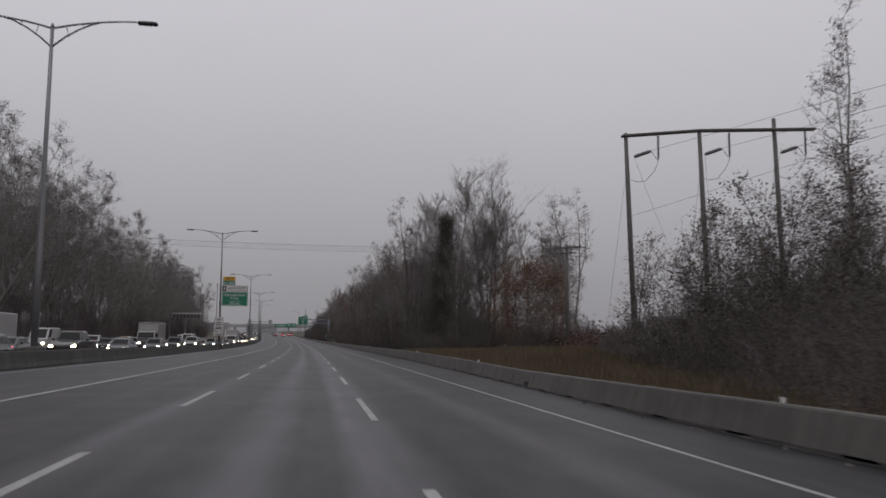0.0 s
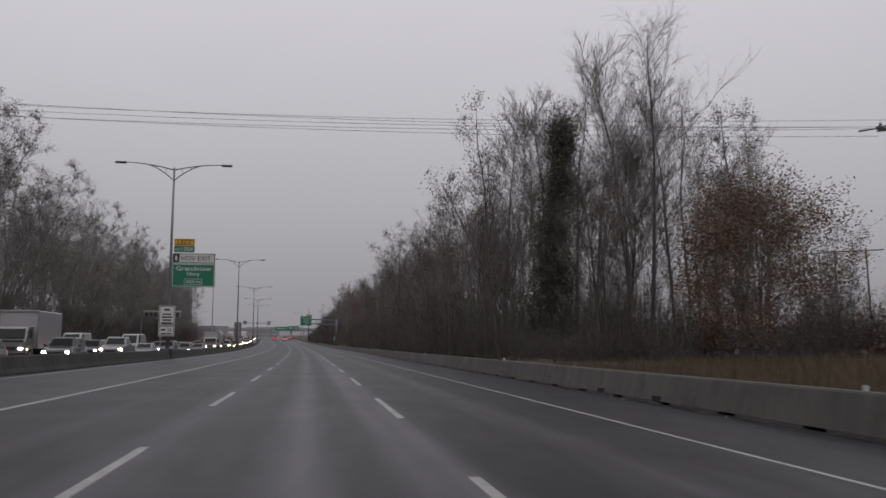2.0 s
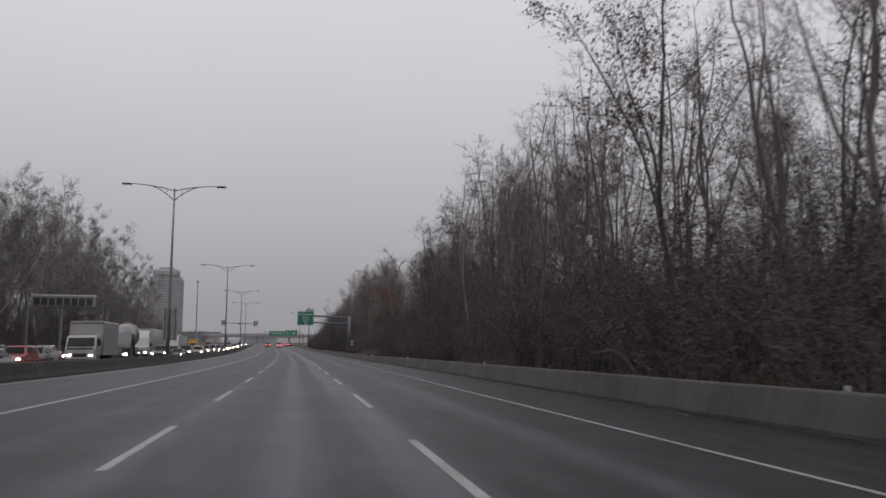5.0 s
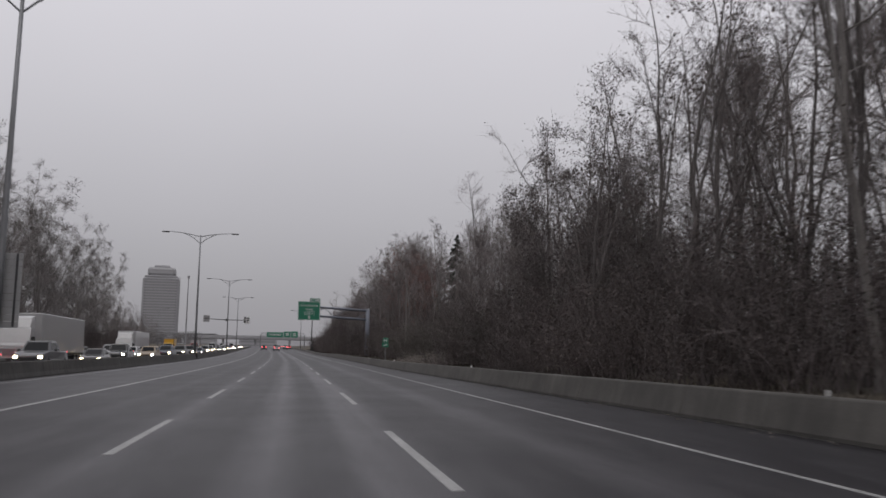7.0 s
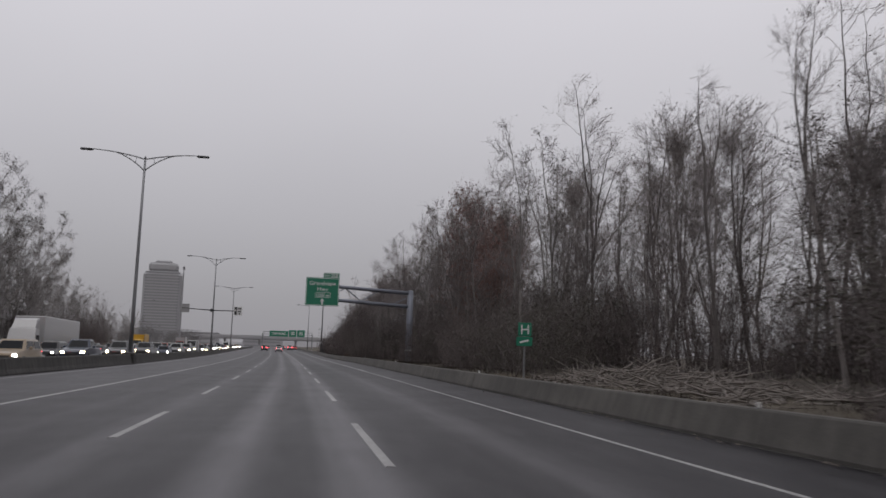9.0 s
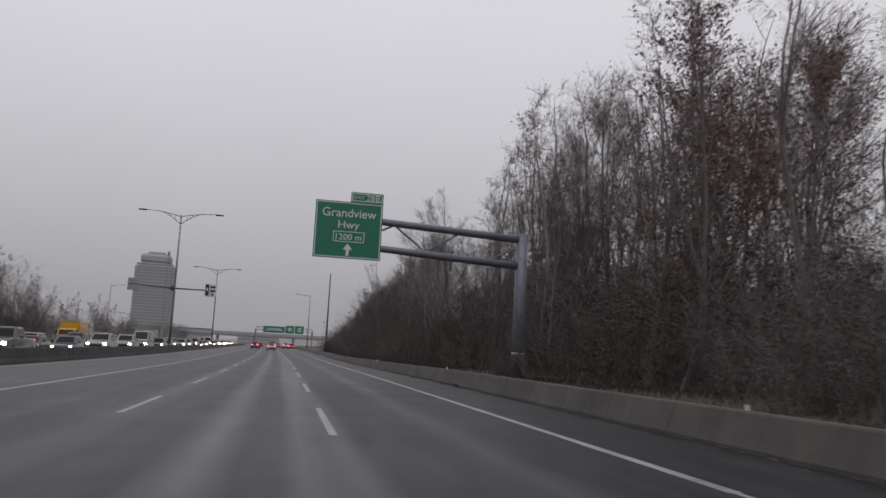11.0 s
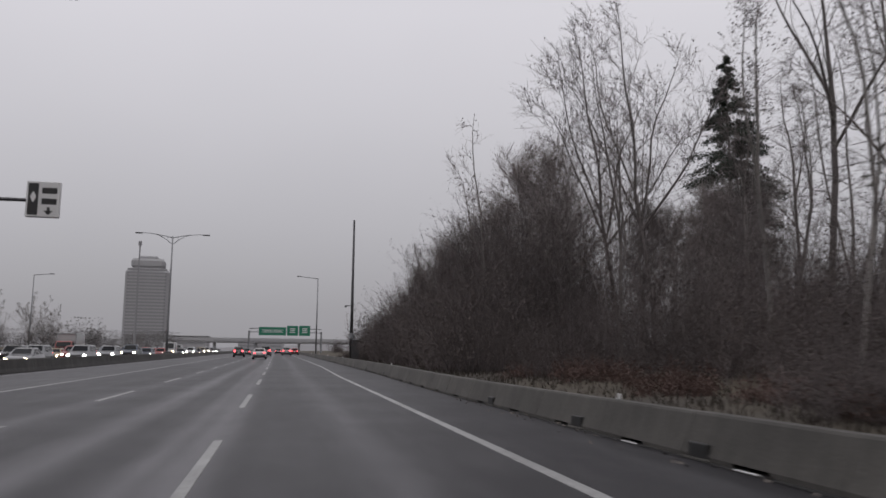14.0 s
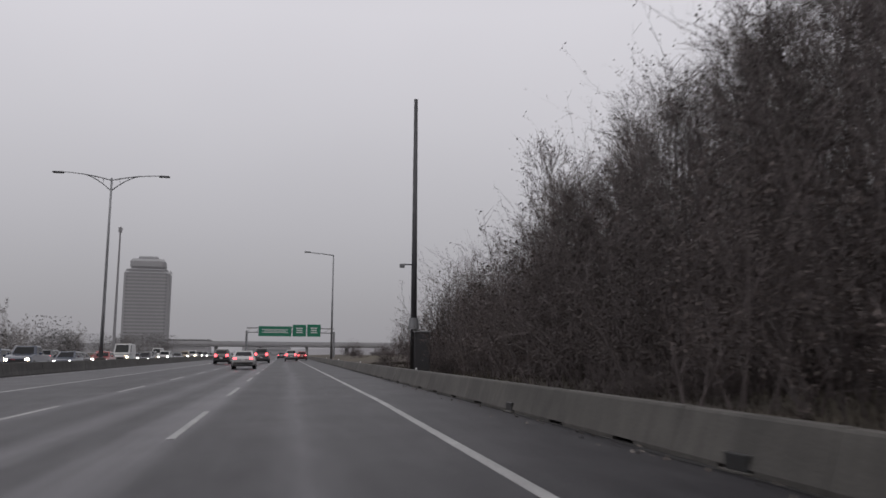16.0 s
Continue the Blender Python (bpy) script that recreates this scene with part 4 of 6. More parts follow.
def quad_mesh(name, v, f, mat, smooth=True):
    me = bpy.data.meshes.new(name)
    me.vertices.add(len(v))
    me.vertices.foreach_set("co", np.asarray(v, dtype=np.float32).ravel())
    me.loops.add(len(f) * 4)
    me.loops.foreach_set("vertex_index", np.asarray(f, dtype=np.int32).ravel())
    me.polygons.add(len(f))
    me.polygons.foreach_set("loop_start", np.arange(0, len(f) * 4, 4, dtype=np.int32))
    if smooth:
        me.polygons.foreach_set("use_smooth", np.ones(len(f), dtype=bool))
    me.update(calc_edges=True)
    me.materials.append(mat)
    return me


def blades(name, runs, mat):
    """Fine twigs: each a narrow tapered blade along two points."""
    a = np.array([r[0] for r in runs])
    b = np.array([r[1] for r in runs])
    w = np.array([r[2] for r in runs])[:, None]
    d = b - a
    s = np.cross(d, np.array([0.31, 0.52, 0.2]) + 0 * d)
    s /= np.linalg.norm(s, axis=1)[:, None] + 1e-9
    v = np.stack([a - s * w, a + s * w, b + s * w * 0.35, b - s * w * 0.35], 1).reshape(-1, 3)
    return quad_mesh(name, v, np.arange(len(v)).reshape(-1, 4), mat, False)


def joined(name, one, two, mat):
    """Two quad meshes as one."""
    vs, fs, k = [], [], 0
    for me in (one, two):
        v = np.empty(len(me.vertices) * 3, dtype=np.float32)
        me.vertices.foreach_get("co", v)
        f = np.empty(len(me.loops), dtype=np.int32)
        me.loops.foreach_get("vertex_index", f)
        vs.append(v.reshape(-1, 3))
        fs.append(f.reshape(-1, 4) + k)
        k += len(me.vertices)
        bpy.data.meshes.remove(me)
    return quad_mesh(name, np.concatenate(vs), np.concatenate(fs), mat, False)


def leaf_mesh(name, points, size, rng, mat):
    """Small folded leaves at the points, turned at random."""
    n = len(points)
    p = np.asarray(points)
    a = rng.normal(size=(n, 3))
    a /= np.linalg.norm(a, axis=1)[:, None]
    b = np.cross(a, rng.normal(size=(n, 3)))
    b /= np.linalg.norm(b, axis=1)[:, None] + 1e-9
    c = np.cross(a, b)
    s = size * rng.uniform(0.6, 1.3, n)[:, None]
    v = np.stack([p - a * s, p + b * s * 0.55 + c * s * 0.2, p + a * s, p - b * s * 0.55 + c * s * 0.2], 1).reshape(-1, 3)
    f = np.arange(n * 4).reshape(n, 4)
    return quad_mesh(name, v, f, mat, False)


def bent(start, way, length, n, lift, wander, rng):
    """A curving run of points that sets off along way."""
    pts, d, p = [start], way / np.linalg.norm(way), start
    for _ in range(n):
        d = d + np.array([0, 0, lift]) / n + rng.normal(size=3) * wander
        d = d / np.linalg.norm(d)
        p = p + d * length / n
        pts.append(p)
    return np.array(pts)


def on_path(pts, s):
    f = s * (len(pts) - 1)
    i = min(int(f), len(pts) - 2)
    return pts[i] + (pts[i + 1] - pts[i]) * (f - i), pts[i + 1] - pts[i]


def around(d, angle, rng):
    """A way that leaves the way d at the angle, on any side."""
    d = d / np.linalg.norm(d)
    s = np.cross(d, rng.normal(size=3))
    s /= np.linalg.norm(s) + 1e-9
    return d * math.cos(angle) + s * math.sin(angle)


def tree_meshes(seed, height, crown=0.3, limbs=30, boughs=7, twigs=8, spread=0.30, lean=0.05, forks=1, leaves=0, leaf=0.06, bark=BARK, foliage=LEAF, steep=0.85, radius=0.011, twig=0.9, shoot=TWIG):
    """Meshes of a bare or half-bare broadleaf tree: the trunk with its limbs, the crown of twigs, and the leaves that are left."""
    rng = np.random.default_rng(seed)
    wood, fine, tips = [], [], []
    stems = []
    r0 = 0.0062 * height + 0.02
    main = bent(np.array([0, 0, -0.3]), np.array([rng.normal() * lean, rng.normal() * lean, 1.0]), height, 10, 0.15, 0.045, rng)
    stems.append((main, r0, crown))
    for k in range(forks - 1):
        p, d = on_path(main, rng.uniform(0.05, 0.4))
        w = around(d, rng.uniform(0.15, 0.4), rng)
        w[2] = abs(w[2]) + 0.6
        sub = bent(p, w, height * rng.uniform(0.5, 0.75), 7, 0.5, 0.05, rng)
        stems.append((sub, r0 * 0.62, 0.2))
    for pts, r, low in stems:
        n = len(pts)
        rad = r * (1 - np.linspace(0, 1, n)) ** 0.8 + 0.015
        rad[0] *= 1.25
        wood.append((pts, rad, 6))
        count = max(6, int(limbs * (1 if pts is main else 0.45)))
        reach = height if pts is main else height * 0.65
        for i in range(count):
            s = low + (0.985 - low) * ((i + rng.uniform(0, 1)) / count) ** 0.9
            p, d = on_path(pts, s)
            a = i * 2.4 + rng.uniform(-0.5, 0.5)
            w = np.array([math.cos(a), math.sin(a), steep * rng.uniform(0.4, 1.6)])
            shape = 0.35 + 0.65 * math.sin(min(1, (s - low) / (1 - low) * 1.1 + 0.12) * math.pi) ** 0.8
            ln = reach * spread * shape * rng.uniform(0.6, 1.2) + 0.6
            limb = bent(p, w, ln, 4, 0.45, 0.11, rng)
            lr = max(0.013, 0.40 * r * (1 - s) ** 0.7 * rng.uniform(0.6, 1.1))
            wood.append((limb, np.linspace(lr, 0.009, len(limb)), 4))
            for j in range(boughs):
                q, e = on_path(limb, rng.uniform(0.15, 1.0))
                w2 = around(e, rng.uniform(0.35, 1.0), rng)
                w2[2] += 0.25
                bough = bent(q, w2, ln * rng.uniform(0.22, 0.5) + 0.3, 2, 0.3, 0.14, rng)
                br = max(radius * 1.2, lr * 0.35)
                fine.append((bough[0], bough[1], br))
                fine.append((bough[1], bough[2], br * 0.7))
                for k in range(twigs):
                    t, e2 = on_path(bough, rng.uniform(0.05, 1.0))
                    w3 = around(e2, rng.uniform(0.3, 1.0), rng)
                    w3[2] += 0.2
                    end = t + w3 / np.linalg.norm(w3) * rng.uniform(0.4, 1.4) * twig
                    fine.append((t, end, radius * 0.75))
                    tips.append((t, end))
    out = [fast_tubes(wood, "trunk", bark), blades("crown", fine, shoot)]
    if leaves:
        pick = rng.integers(0, len(tips), leaves)
        pts = [tips[i][0] + (tips[i][1] - tips[i][0]) * rng.uniform(0.2, 1.1) + rng.normal(size=3) * 0.08 for i in pick]
        out.append(leaf_mesh("foliage", pts, leaf, rng, foliage))
    return out


def crown_tree(seed, height, bole=0.42, leaders=3, laterals=9, boughs=6, twigs=7, reach=0.20, open_=0.32, sides=7, leaves=0, leaf=0.075, bark=BARK, foliage=LEAF, shoot=TWIG, lean=0.06, fine_r=0.011, girth=0.0062, clump=0.14):
    """Meshes of a woodland tree: a bole that parts into crooked leaders, side limbs, boughs and fine twigs, and the leaves that still hang."""
    rng = np.random.default_rng(seed)
    wood, fine, tips = [], [], []

    def spray(limb, lr, ln):
        for j in range(boughs):
            q, e = on_path(limb, rng.uniform(0.2, 1.0))
            w2 = around(e, rng.uniform(0.45, 1.1), rng)
            w2[2] += 0.15
            bough = bent(q, w2, ln * rng.uniform(0.25, 0.55) + 0.35, 2, 0.25, 0.2, rng)
            br = max(fine_r * 1.3, lr * 0.32)
            fine.append((bough[0], bough[1], br))
            fine.append((bough[1], bough[2], br * 0.7))
            for k in range(twigs):
                t, e2 = on_path(bough, rng.uniform(0.05, 1.0))
                w3 = around(e2, rng.uniform(0.35, 1.15), rng)
                w3[2] += 0.12
                end = t + w3 / np.linalg.norm(w3) * rng.uniform(0.3, 1.15)
                fine.append((t, end, fine_r * 0.75))
                tips.append((t, end))

    def limbs_of(stem, r, low, count, ln0):
        for i in range(count):
            s = low + (1.0 - low) * ((i + rng.uniform(0, 1)) / count)
            p, d = on_path(stem, min(s, 0.999))
            w = around(d, rng.uniform(0.55, 1.15), rng)
            w[2] = w[2] * 0.6 + 0.18
            ln = ln0 * rng.uniform(0.55, 1.2) * (1.15 - 0.85 * s)
            limb = bent(p, w, ln, 5, 0.4, 0.17, rng)
            lr = max(0.014, r * (1 - 0.75 * s) * rng.uniform(0.3, 0.5))
            wood.append((limb, np.linspace(lr, 0.009, len(limb)), 4))
            spray(limb, lr, ln)

    r0 = girth * height + 0.02
    bole_h = height * bole
    trunk = bent(np.array([0, 0, -0.3]), np.array([rng.normal() * lean, rng.normal() * lean, 1.0]), bole_h, 7, 0.12, 0.04, rng)
    rad = np.linspace(r0, r0 * 0.72, len(trunk))
    rad[0] *= 1.3
    wood.append((trunk, rad, 7))
    limbs_of(trunk, r0 * 0.7, 0.5, sides, height * reach * 0.8)
    spin = rng.uniform(0, 6.283)
    for k in range(leaders):
        _, d = on_path(trunk, 0.99)
        a = spin + k * 6.283 / leaders + rng.uniform(-0.4, 0.4)
        tilt = open_ * rng.uniform(0.45, 1.25) * (0.35 if k == 0 else 1.0)
        start = trunk[-1] if k < 2 else on_path(trunk, rng.uniform(0.7, 0.95))[0]
        w = np.array([math.cos(a) * math.sin(tilt), math.sin(a) * math.sin(tilt), math.cos(tilt)])
        ln = height * (1 - bole) * (1.0 if k == 0 else rng.uniform(0.65, 0.95))
        lead = bent(start, w, ln, 8, 0.22, 0.085, rng)
        r1 = r0 * (0.62 if k == 0 else rng.uniform(0.4, 0.55))
        wood.append((lead, r1 * (1 - np.linspace(0, 1, len(lead))) ** 0.85 + 0.012, 6))
        limbs_of(lead, r1, 0.12, laterals, height * reach)
    top = max(float(p[:, 2].max()) for p, _, _ in wood)
    k = height / top
    wood = [(p * k, r, n) for p, r, n in wood]
    fine = [(a * k, b * k, r) for a, b, r in fine]
    out = [fast_tubes(wood, "trunk", bark), blades("crown", fine, shoot)]
    if leaves:
        pick = rng.integers(0, len(tips), leaves)
        pts = [(tips[i][0] + (tips[i][1] - tips[i][0]) * rng.uniform(0.2, 1.1)) * k + rng.normal(size=3) * clump for i in pick]
        out.append(leaf_mesh("foliage", pts, leaf, rng, foliage))
    return out


def fir_meshes(seed, height):
    rng = np.random.default_rng(seed)
    main = bent(np.array([0, 0, -0.3]), np.array([0, 0, 1.0]), height, 8, 0, 0.008, rng)
    wood = [(main, np.linspace(height * 0.011, 0.02, len(main)), 7)]
    pts = []
    for i in range(210):
        s = 0.10 + 0.89 * (i / 210)
        p, d = on_path(main, s)
        a = rng.uniform(0, 6.283)
        ln = min(5.4, (1 - s) * height * 0.36) * rng.uniform(0.75, 1.15) + 0.25
        limb = bent(p, np.array([math.cos(a), math.sin(a), 0.12]), ln, 4, -0.5, 0.05, rng)
        wood.append((limb, np.linspace(0.035 * (1 - s) + 0.012, 0.006, len(limb)), 3))
        for k in range(int(60 + ln * 70)):
            q, e = on_path(limb, rng.uniform(0.1, 1.0) ** 0.8)
            pts.append(q + rng.normal(size=3) * np.array([0.22, 0.22, 0.14]) * (0.4 + 0.25 * ln) - np.array([0, 0, rng.uniform(0, 0.15)]))
    return [fast_tubes(wood, "trunk", BARK), leaf_mesh("foliage", pts, 0.13, rng, NEEDLE)]


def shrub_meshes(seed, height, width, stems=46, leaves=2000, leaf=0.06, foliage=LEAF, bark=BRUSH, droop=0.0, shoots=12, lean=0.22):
    """A thicket of many stems with branching shoots and small leaves."""
    rng = np.random.default_rng(seed)
    wood, fine, pts = [], [], []
    for i in range(stems):
        a, r = rng.uniform(0, 2 * math.pi), width * 0.5 * math.sqrt(rng.uniform(0, 1))
        p = np.array([math.cos(a) * r, math.sin(a) * r, -0.15])
        w = np.array([math.cos(a) * 0.35 * r / width + rng.normal() * lean, math.sin(a) * 0.35 * r / width + rng.normal() * lean, 1.0])
        ln = height * rng.uniform(0.45, 1.08) * (1 - 0.35 * (2 * r / width) ** 2)
        stem = bent(p, w, ln, 4, -droop, 0.12 if lean > 0.15 else 0.06, rng)
        wood.append((stem, np.linspace(0.010 + 0.003 * height, 0.007, len(stem)), 3))
        for j in range(shoots):
            q, e = on_path(stem, rng.uniform(0.12, 1.0))
            sh = bent(q, around(e, rng.uniform(0.4, 1.1), rng), ln * rng.uniform(0.14, 0.36) + 0.15, 2, 0.2 - droop, 0.18, rng)
            fine.append((sh[0], sh[1], 0.011))
            fine.append((sh[1], sh[2], 0.008))
            for k in range(3):
                t, e2 = on_path(sh, rng.uniform(0.1, 1.0))
                fine.append((t, t + around(e2, rng.uniform(0.4, 1.1), rng) * rng.uniform(0.2, 0.6) * min(1, height / 4), 0.007))
            for k in range(int(leaves / (stems * shoots) + rng.uniform())):
                t, e2 = on_path(sh, rng.uniform(0.1, 1.1))
                pts.append(t + rng.normal(size=3) * 0.11)
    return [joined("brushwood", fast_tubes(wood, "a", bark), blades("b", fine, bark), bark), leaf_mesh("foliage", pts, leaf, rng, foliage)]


def plant_thing(name, meshes, m, label, category, group):
    ob = thing(name, m, label, category, group)
    for me in meshes:
        part(me.name.split(".")[0], me, None, ob)
    return ob


def planted(x, y, rng, size=1.0, tilt=2.5):
    p = on(x, y, relief(x, y) - 0.05)
    m = Matrix.LocRotScale(p, Euler((radians(rng.uniform(-tilt, tilt)), radians(rng.uniform(-tilt, tilt)), rng.uniform(0, 6.283))), (size, size, size * rng.uniform(0.94, 1.06)))
    return m


def put(proto, m):
    """A copy of the plant whose scale is part of the pose."""
    ob = copy_thing(proto, Matrix())
    ob.matrix_basis = m
    return ob


rng = random.Random(11)
KINDS = {
    "alder": (crown_tree(1, 23.5, 0.40, 4, 9, 6, 7, 0.19, 0.34), "bare grey alder with a crown of fine twigs"),
    "upright": (tree_meshes(1, 22, 0.22, 44, 8, 10, 0.26, steep=1.2), "tall bare tree of upswept fine branches"),
    "alder_slim": (crown_tree(2, 23.5, 0.56, 3, 9, 6, 7, 0.16, 0.30, 6, lean=0.09), "slim bare tree with a high twiggy crown"),
    "forked": (crown_tree(3, 22, 0.26, 4, 9, 5, 7, 0.19, 0.38, 4, leaves=500), "forked bare tree with several rising stems"),
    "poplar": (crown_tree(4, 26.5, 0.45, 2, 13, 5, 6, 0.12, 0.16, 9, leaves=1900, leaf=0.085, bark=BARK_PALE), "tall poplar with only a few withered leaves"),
    "leafy": (crown_tree(5, 19.5, 0.36, 3, 10, 6, 6, 0.20, 0.36, 7, leaves=2600, leaf=0.085), "half-bare tree that still holds many brown leaves"),
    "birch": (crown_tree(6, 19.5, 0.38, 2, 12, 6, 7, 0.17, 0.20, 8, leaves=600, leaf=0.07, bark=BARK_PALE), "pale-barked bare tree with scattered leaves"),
    "cottonwood": (crown_tree(15, 14.5, 0.24, 4, 10, 6, 5, 0.17, 0.34, 6, leaves=6500, leaf=0.058, clump=0.16, girth=0.009), "young cottonwood whose crown still holds many dark leaves"),
    "sapling": (crown_tree(19, 11, 0.20, 4, 9, 5, 4, 0.17, 0.30, 5, leaves=2400, leaf=0.085, clump=0.2), "young poplar still holding many dark leaves"),
    "snag": (crown_tree(16, 25, 0.55, 4, 5, 3, 2, 0.20, 0.6, 5, girth=0.007), "gaunt bare tree with crooked broken limbs"),
    "slender": (crown_tree(17, 17, 0.35, 2, 8, 4, 4, 0.13, 0.22, 4, leaves=160, leaf=0.085, girth=0.0045), "slender bare young tree with a few last leaves"),
    "maple": (tree_meshes(7, 14, 0.15, 28, 7, 7, 0.36, forks=3, leaves=1800, leaf=0.07), "broad low tree with thin brown leaves"),
    "rust": (tree_meshes(12, 16, 0.12, 30, 7, 6, 0.30, leaves=6500, leaf=0.085, forks=3, foliage=LEAF_RUST), "young tree thick with rust-brown leaves"),
    "dense": (tree_meshes(13, 18, 0.10, 36, 8, 9, 0.27, forks=3, radius=0.015, twig=1.1, leaves=2600, leaf=0.06, steep=0.7), "dense dark tree full of twigs with some dead leaves"),
    "spreading": (crown_tree(18, 24, 0.44, 5, 11, 6, 7, 0.19, 0.46, 6, leaves=700, girth=0.0055), "bare tree with a wide rounded crown of crooked limbs"),
    "broad": (crown_tree(8, 26, 0.20, 6, 10, 7, 8, 0.20, 0.55, 10, leaves=9000, leaf=0.08, foliage=LEAF_HAZE, bark=BARK_PALE, shoot=TWIG_HAZE, fine_r=0.018), "broad bare tree with a rounded lacy crown"),
    "broad_tall": (crown_tree(9, 29, 0.26, 5, 11, 7, 8, 0.18, 0.48, 12, leaves=9000, leaf=0.08, foliage=LEAF_HAZE, bark=BARK_PALE, shoot=TWIG_HAZE, fine_r=0.018), "big rounded bare tree full of fine branches"),
}
SPECIES = {"alder": "alder_tree", "upright": "upswept_tree", "alder_slim": "alder_tree", "forked": "forked_tree", "poplar": "poplar_tree", "leafy": "leafy_tree", "birch": "birch_tree", "cottonwood": "cottonwood_tree", "snag": "bare_tree", "sapling": "poplar_sapling", "slender": "slender_tree", "maple": "maple_tree", "rust": "maple_tree", "dense": "twiggy_tree",
           "spreading": "spreading_tree", "broad": "broad_tree", "broad_tall": "broad_tree"}
protos = {}


def tree(kind, x, y, size=1.0, group="roadside woods", tilt=2.5):
    m = planted(x, y, rng, size, tilt)
    if kind not in protos:
        protos[kind] = plant_thing(SPECIES[kind], KINDS[kind][0], Matrix(), KINDS[kind][1], "tree", group)
        protos[kind].matrix_basis = m
        return protos[kind]
    ob = put(protos[kind], m)
    ob["group"] = group
    return ob


SHRUBS = {
    "thicket": (shrub_meshes(21, 6.5, 5.5, 46, 5600, 0.048, LEAF, shoots=10), "tall dark thicket of bare shoots and withered leaves", "thicket"),
    "thicket_green": (shrub_meshes(22, 5.6, 5.2, 44, 9000, 0.048, LEAF_GREEN, shoots=10), "dull green thicket at the wood's edge", "shrub"),
    "tall_thicket": (shrub_meshes(25, 11.5, 7.0, 52, 7800, 0.046, LEAF, shoots=14, lean=0.09), "dense clump of tall young trees with thin stems", "sapling_clump"),
    "scrub": (shrub_meshes(23, 3.0, 4.0, 40, 1100, 0.06, LEAF), "low brown scrub of thin bare shoots", "scrub"),
    "bramble": (shrub_meshes(24, 1.7, 3.6, 60, 1200, 0.07, BRAMBLE, BRAMBLE, 0.9, 8), "tangle of reddish bramble canes", "bramble"),
    "leafy_shrub": (shrub_meshes(26, 7.5, 5.0, 34, 2600, 0.085, LEAF_GREEN, shoots=11), "tall shrub with many dull leaves against the sky", "shrub"),
}


def shrub(kind, x, y, size=1.0, group="roadside thickets"):
    m = planted(x, y, rng, size, 4)
    if kind not in protos:
        protos[kind] = plant_thing(SHRUBS[kind][2], SHRUBS[kind][0], Matrix(), SHRUBS[kind][1], SHRUBS[kind][2], group)
        protos[kind].matrix_basis = m
        return protos[kind]
    ob = put(protos[kind], m)
    ob["group"] = group
    return ob


# the near group before the open field
for k, x, y, s in (("poplar", 24.5, 38, 0.66), ("leafy", 21.1, 34.2, 0.38), ("birch", 23.2, 31.3, 0.45), ("leafy", 26, 33, 0.52), ("birch", 22, 26, 0.6)):
    tree(k, x, y, s)
for x, y, s in ((13.5, 32.7, 0.66), (16.0, 34.9, 0.74), (18.2, 32.0, 0.86), (19.6, 37.0, 0.9), (21, 38, 0.95), (24.5, 40, 1.1), (17.5, 36, 0.75), (21.8, 39.9, 0.86), (19, 29, 0.9), (23.9, 42.1, 0.86)):
    shrub("leafy_shrub", x, y, s)
for i in range(17):
    y = 14 + 3.0 * i
    shrub("thicket", 8.3 + (y - 14) * 0.27 + rng.uniform(-0.3, 0.3), y, rng.uniform(0.36, 0.44))
    shrub("thicket", 11.4 + (y - 14) * 0.28 + rng.uniform(-0.4, 0.4), y + 1.5, rng.uniform(0.48, 0.6))
    if i % 2:
        shrub("thicket_green", 16.5 + (y - 14) * 0.30, y + 1.5, rng.uniform(0.6, 0.75))
for x, y, k in ((13.5, 37.8, 5.8), (14.9, 34.9, 6.6), (16.7, 36.3, 7.9), (18.5, 34.9, 8.4), (20.3, 37.0, 8.9), (22.1, 34.2, 9.0), (19.6, 31.3, 7.9), (23.9, 38.5, 9.0)):
    tree("sapling", x, y, k / 11)
# brambles in the field
for i in range(40):
    y = rng.uniform(62, 98)
    shrub("bramble", rng.uniform(21 + (y - 62) * 0.1, 55), y, rng.uniform(1.5, 2.2))
for i in range(12):
    shrub("scrub", rng.uniform(30, 70), rng.uniform(72, 125), rng.uniform(0.7, 1.2))
# growth round the power pole
for x, y, sc in ((21.0, 86, 0.62), (22.6, 87, 0.58), (24.6, 86.5, 0.52), (26.0, 88, 0.46), (27.6, 88, 0.36), (29.5, 90, 0.36)):
    shrub("thicket", x, y, sc)
for x, y, h in ((23.2, 87, 5.4), (26.9, 87.5, 3.9), (28.4, 88, 3.6), (29.3, 89, 3.0)):
    tree("sapling", x, y, h / 11)
# orange tree at the wood's corner
dome = np.random.default_rng(31)
clumps = []
for i in range(420):
    w = dome.normal(size=3)
    w /= np.linalg.norm(w)
    c = np.array([0, 0, 5.0]) + w * np.array([5.5, 5.0, 6.4]) * dome.uniform(0.55, 0.98) * (1 + 0.14 * math.sin(3 * math.atan2(w[1], w[0]) + 2 * w[2]))
    if c[2] > 0.5:
        clumps += list(c + dome.normal(size=(100, 3)) * np.array([0.46, 0.46, 0.40]))
plant_thing("tree", tree_meshes(31, 9.0, 0.08, 36, 6, 5, 0.40, forks=4, steep=0.7)[:2] + [leaf_mesh("foliage", clumps, 0.07, dome, LEAF_ORANGE)], planted(24.2, 96.0, rng, 1.0, 1), "round spreading tree full of orange autumn leaves", "tree", "roadside woods")
for x, y, k in ((18, 103, 0.6), (21, 105, 0.65), (25, 103, 0.65), (23, 109, 0.8), (17, 108, 0.6), (16, 113, 0.6), (20, 113, 0.8), (22.5, 111, 0.7)):
    shrub("tall_thicket", x, y, k)
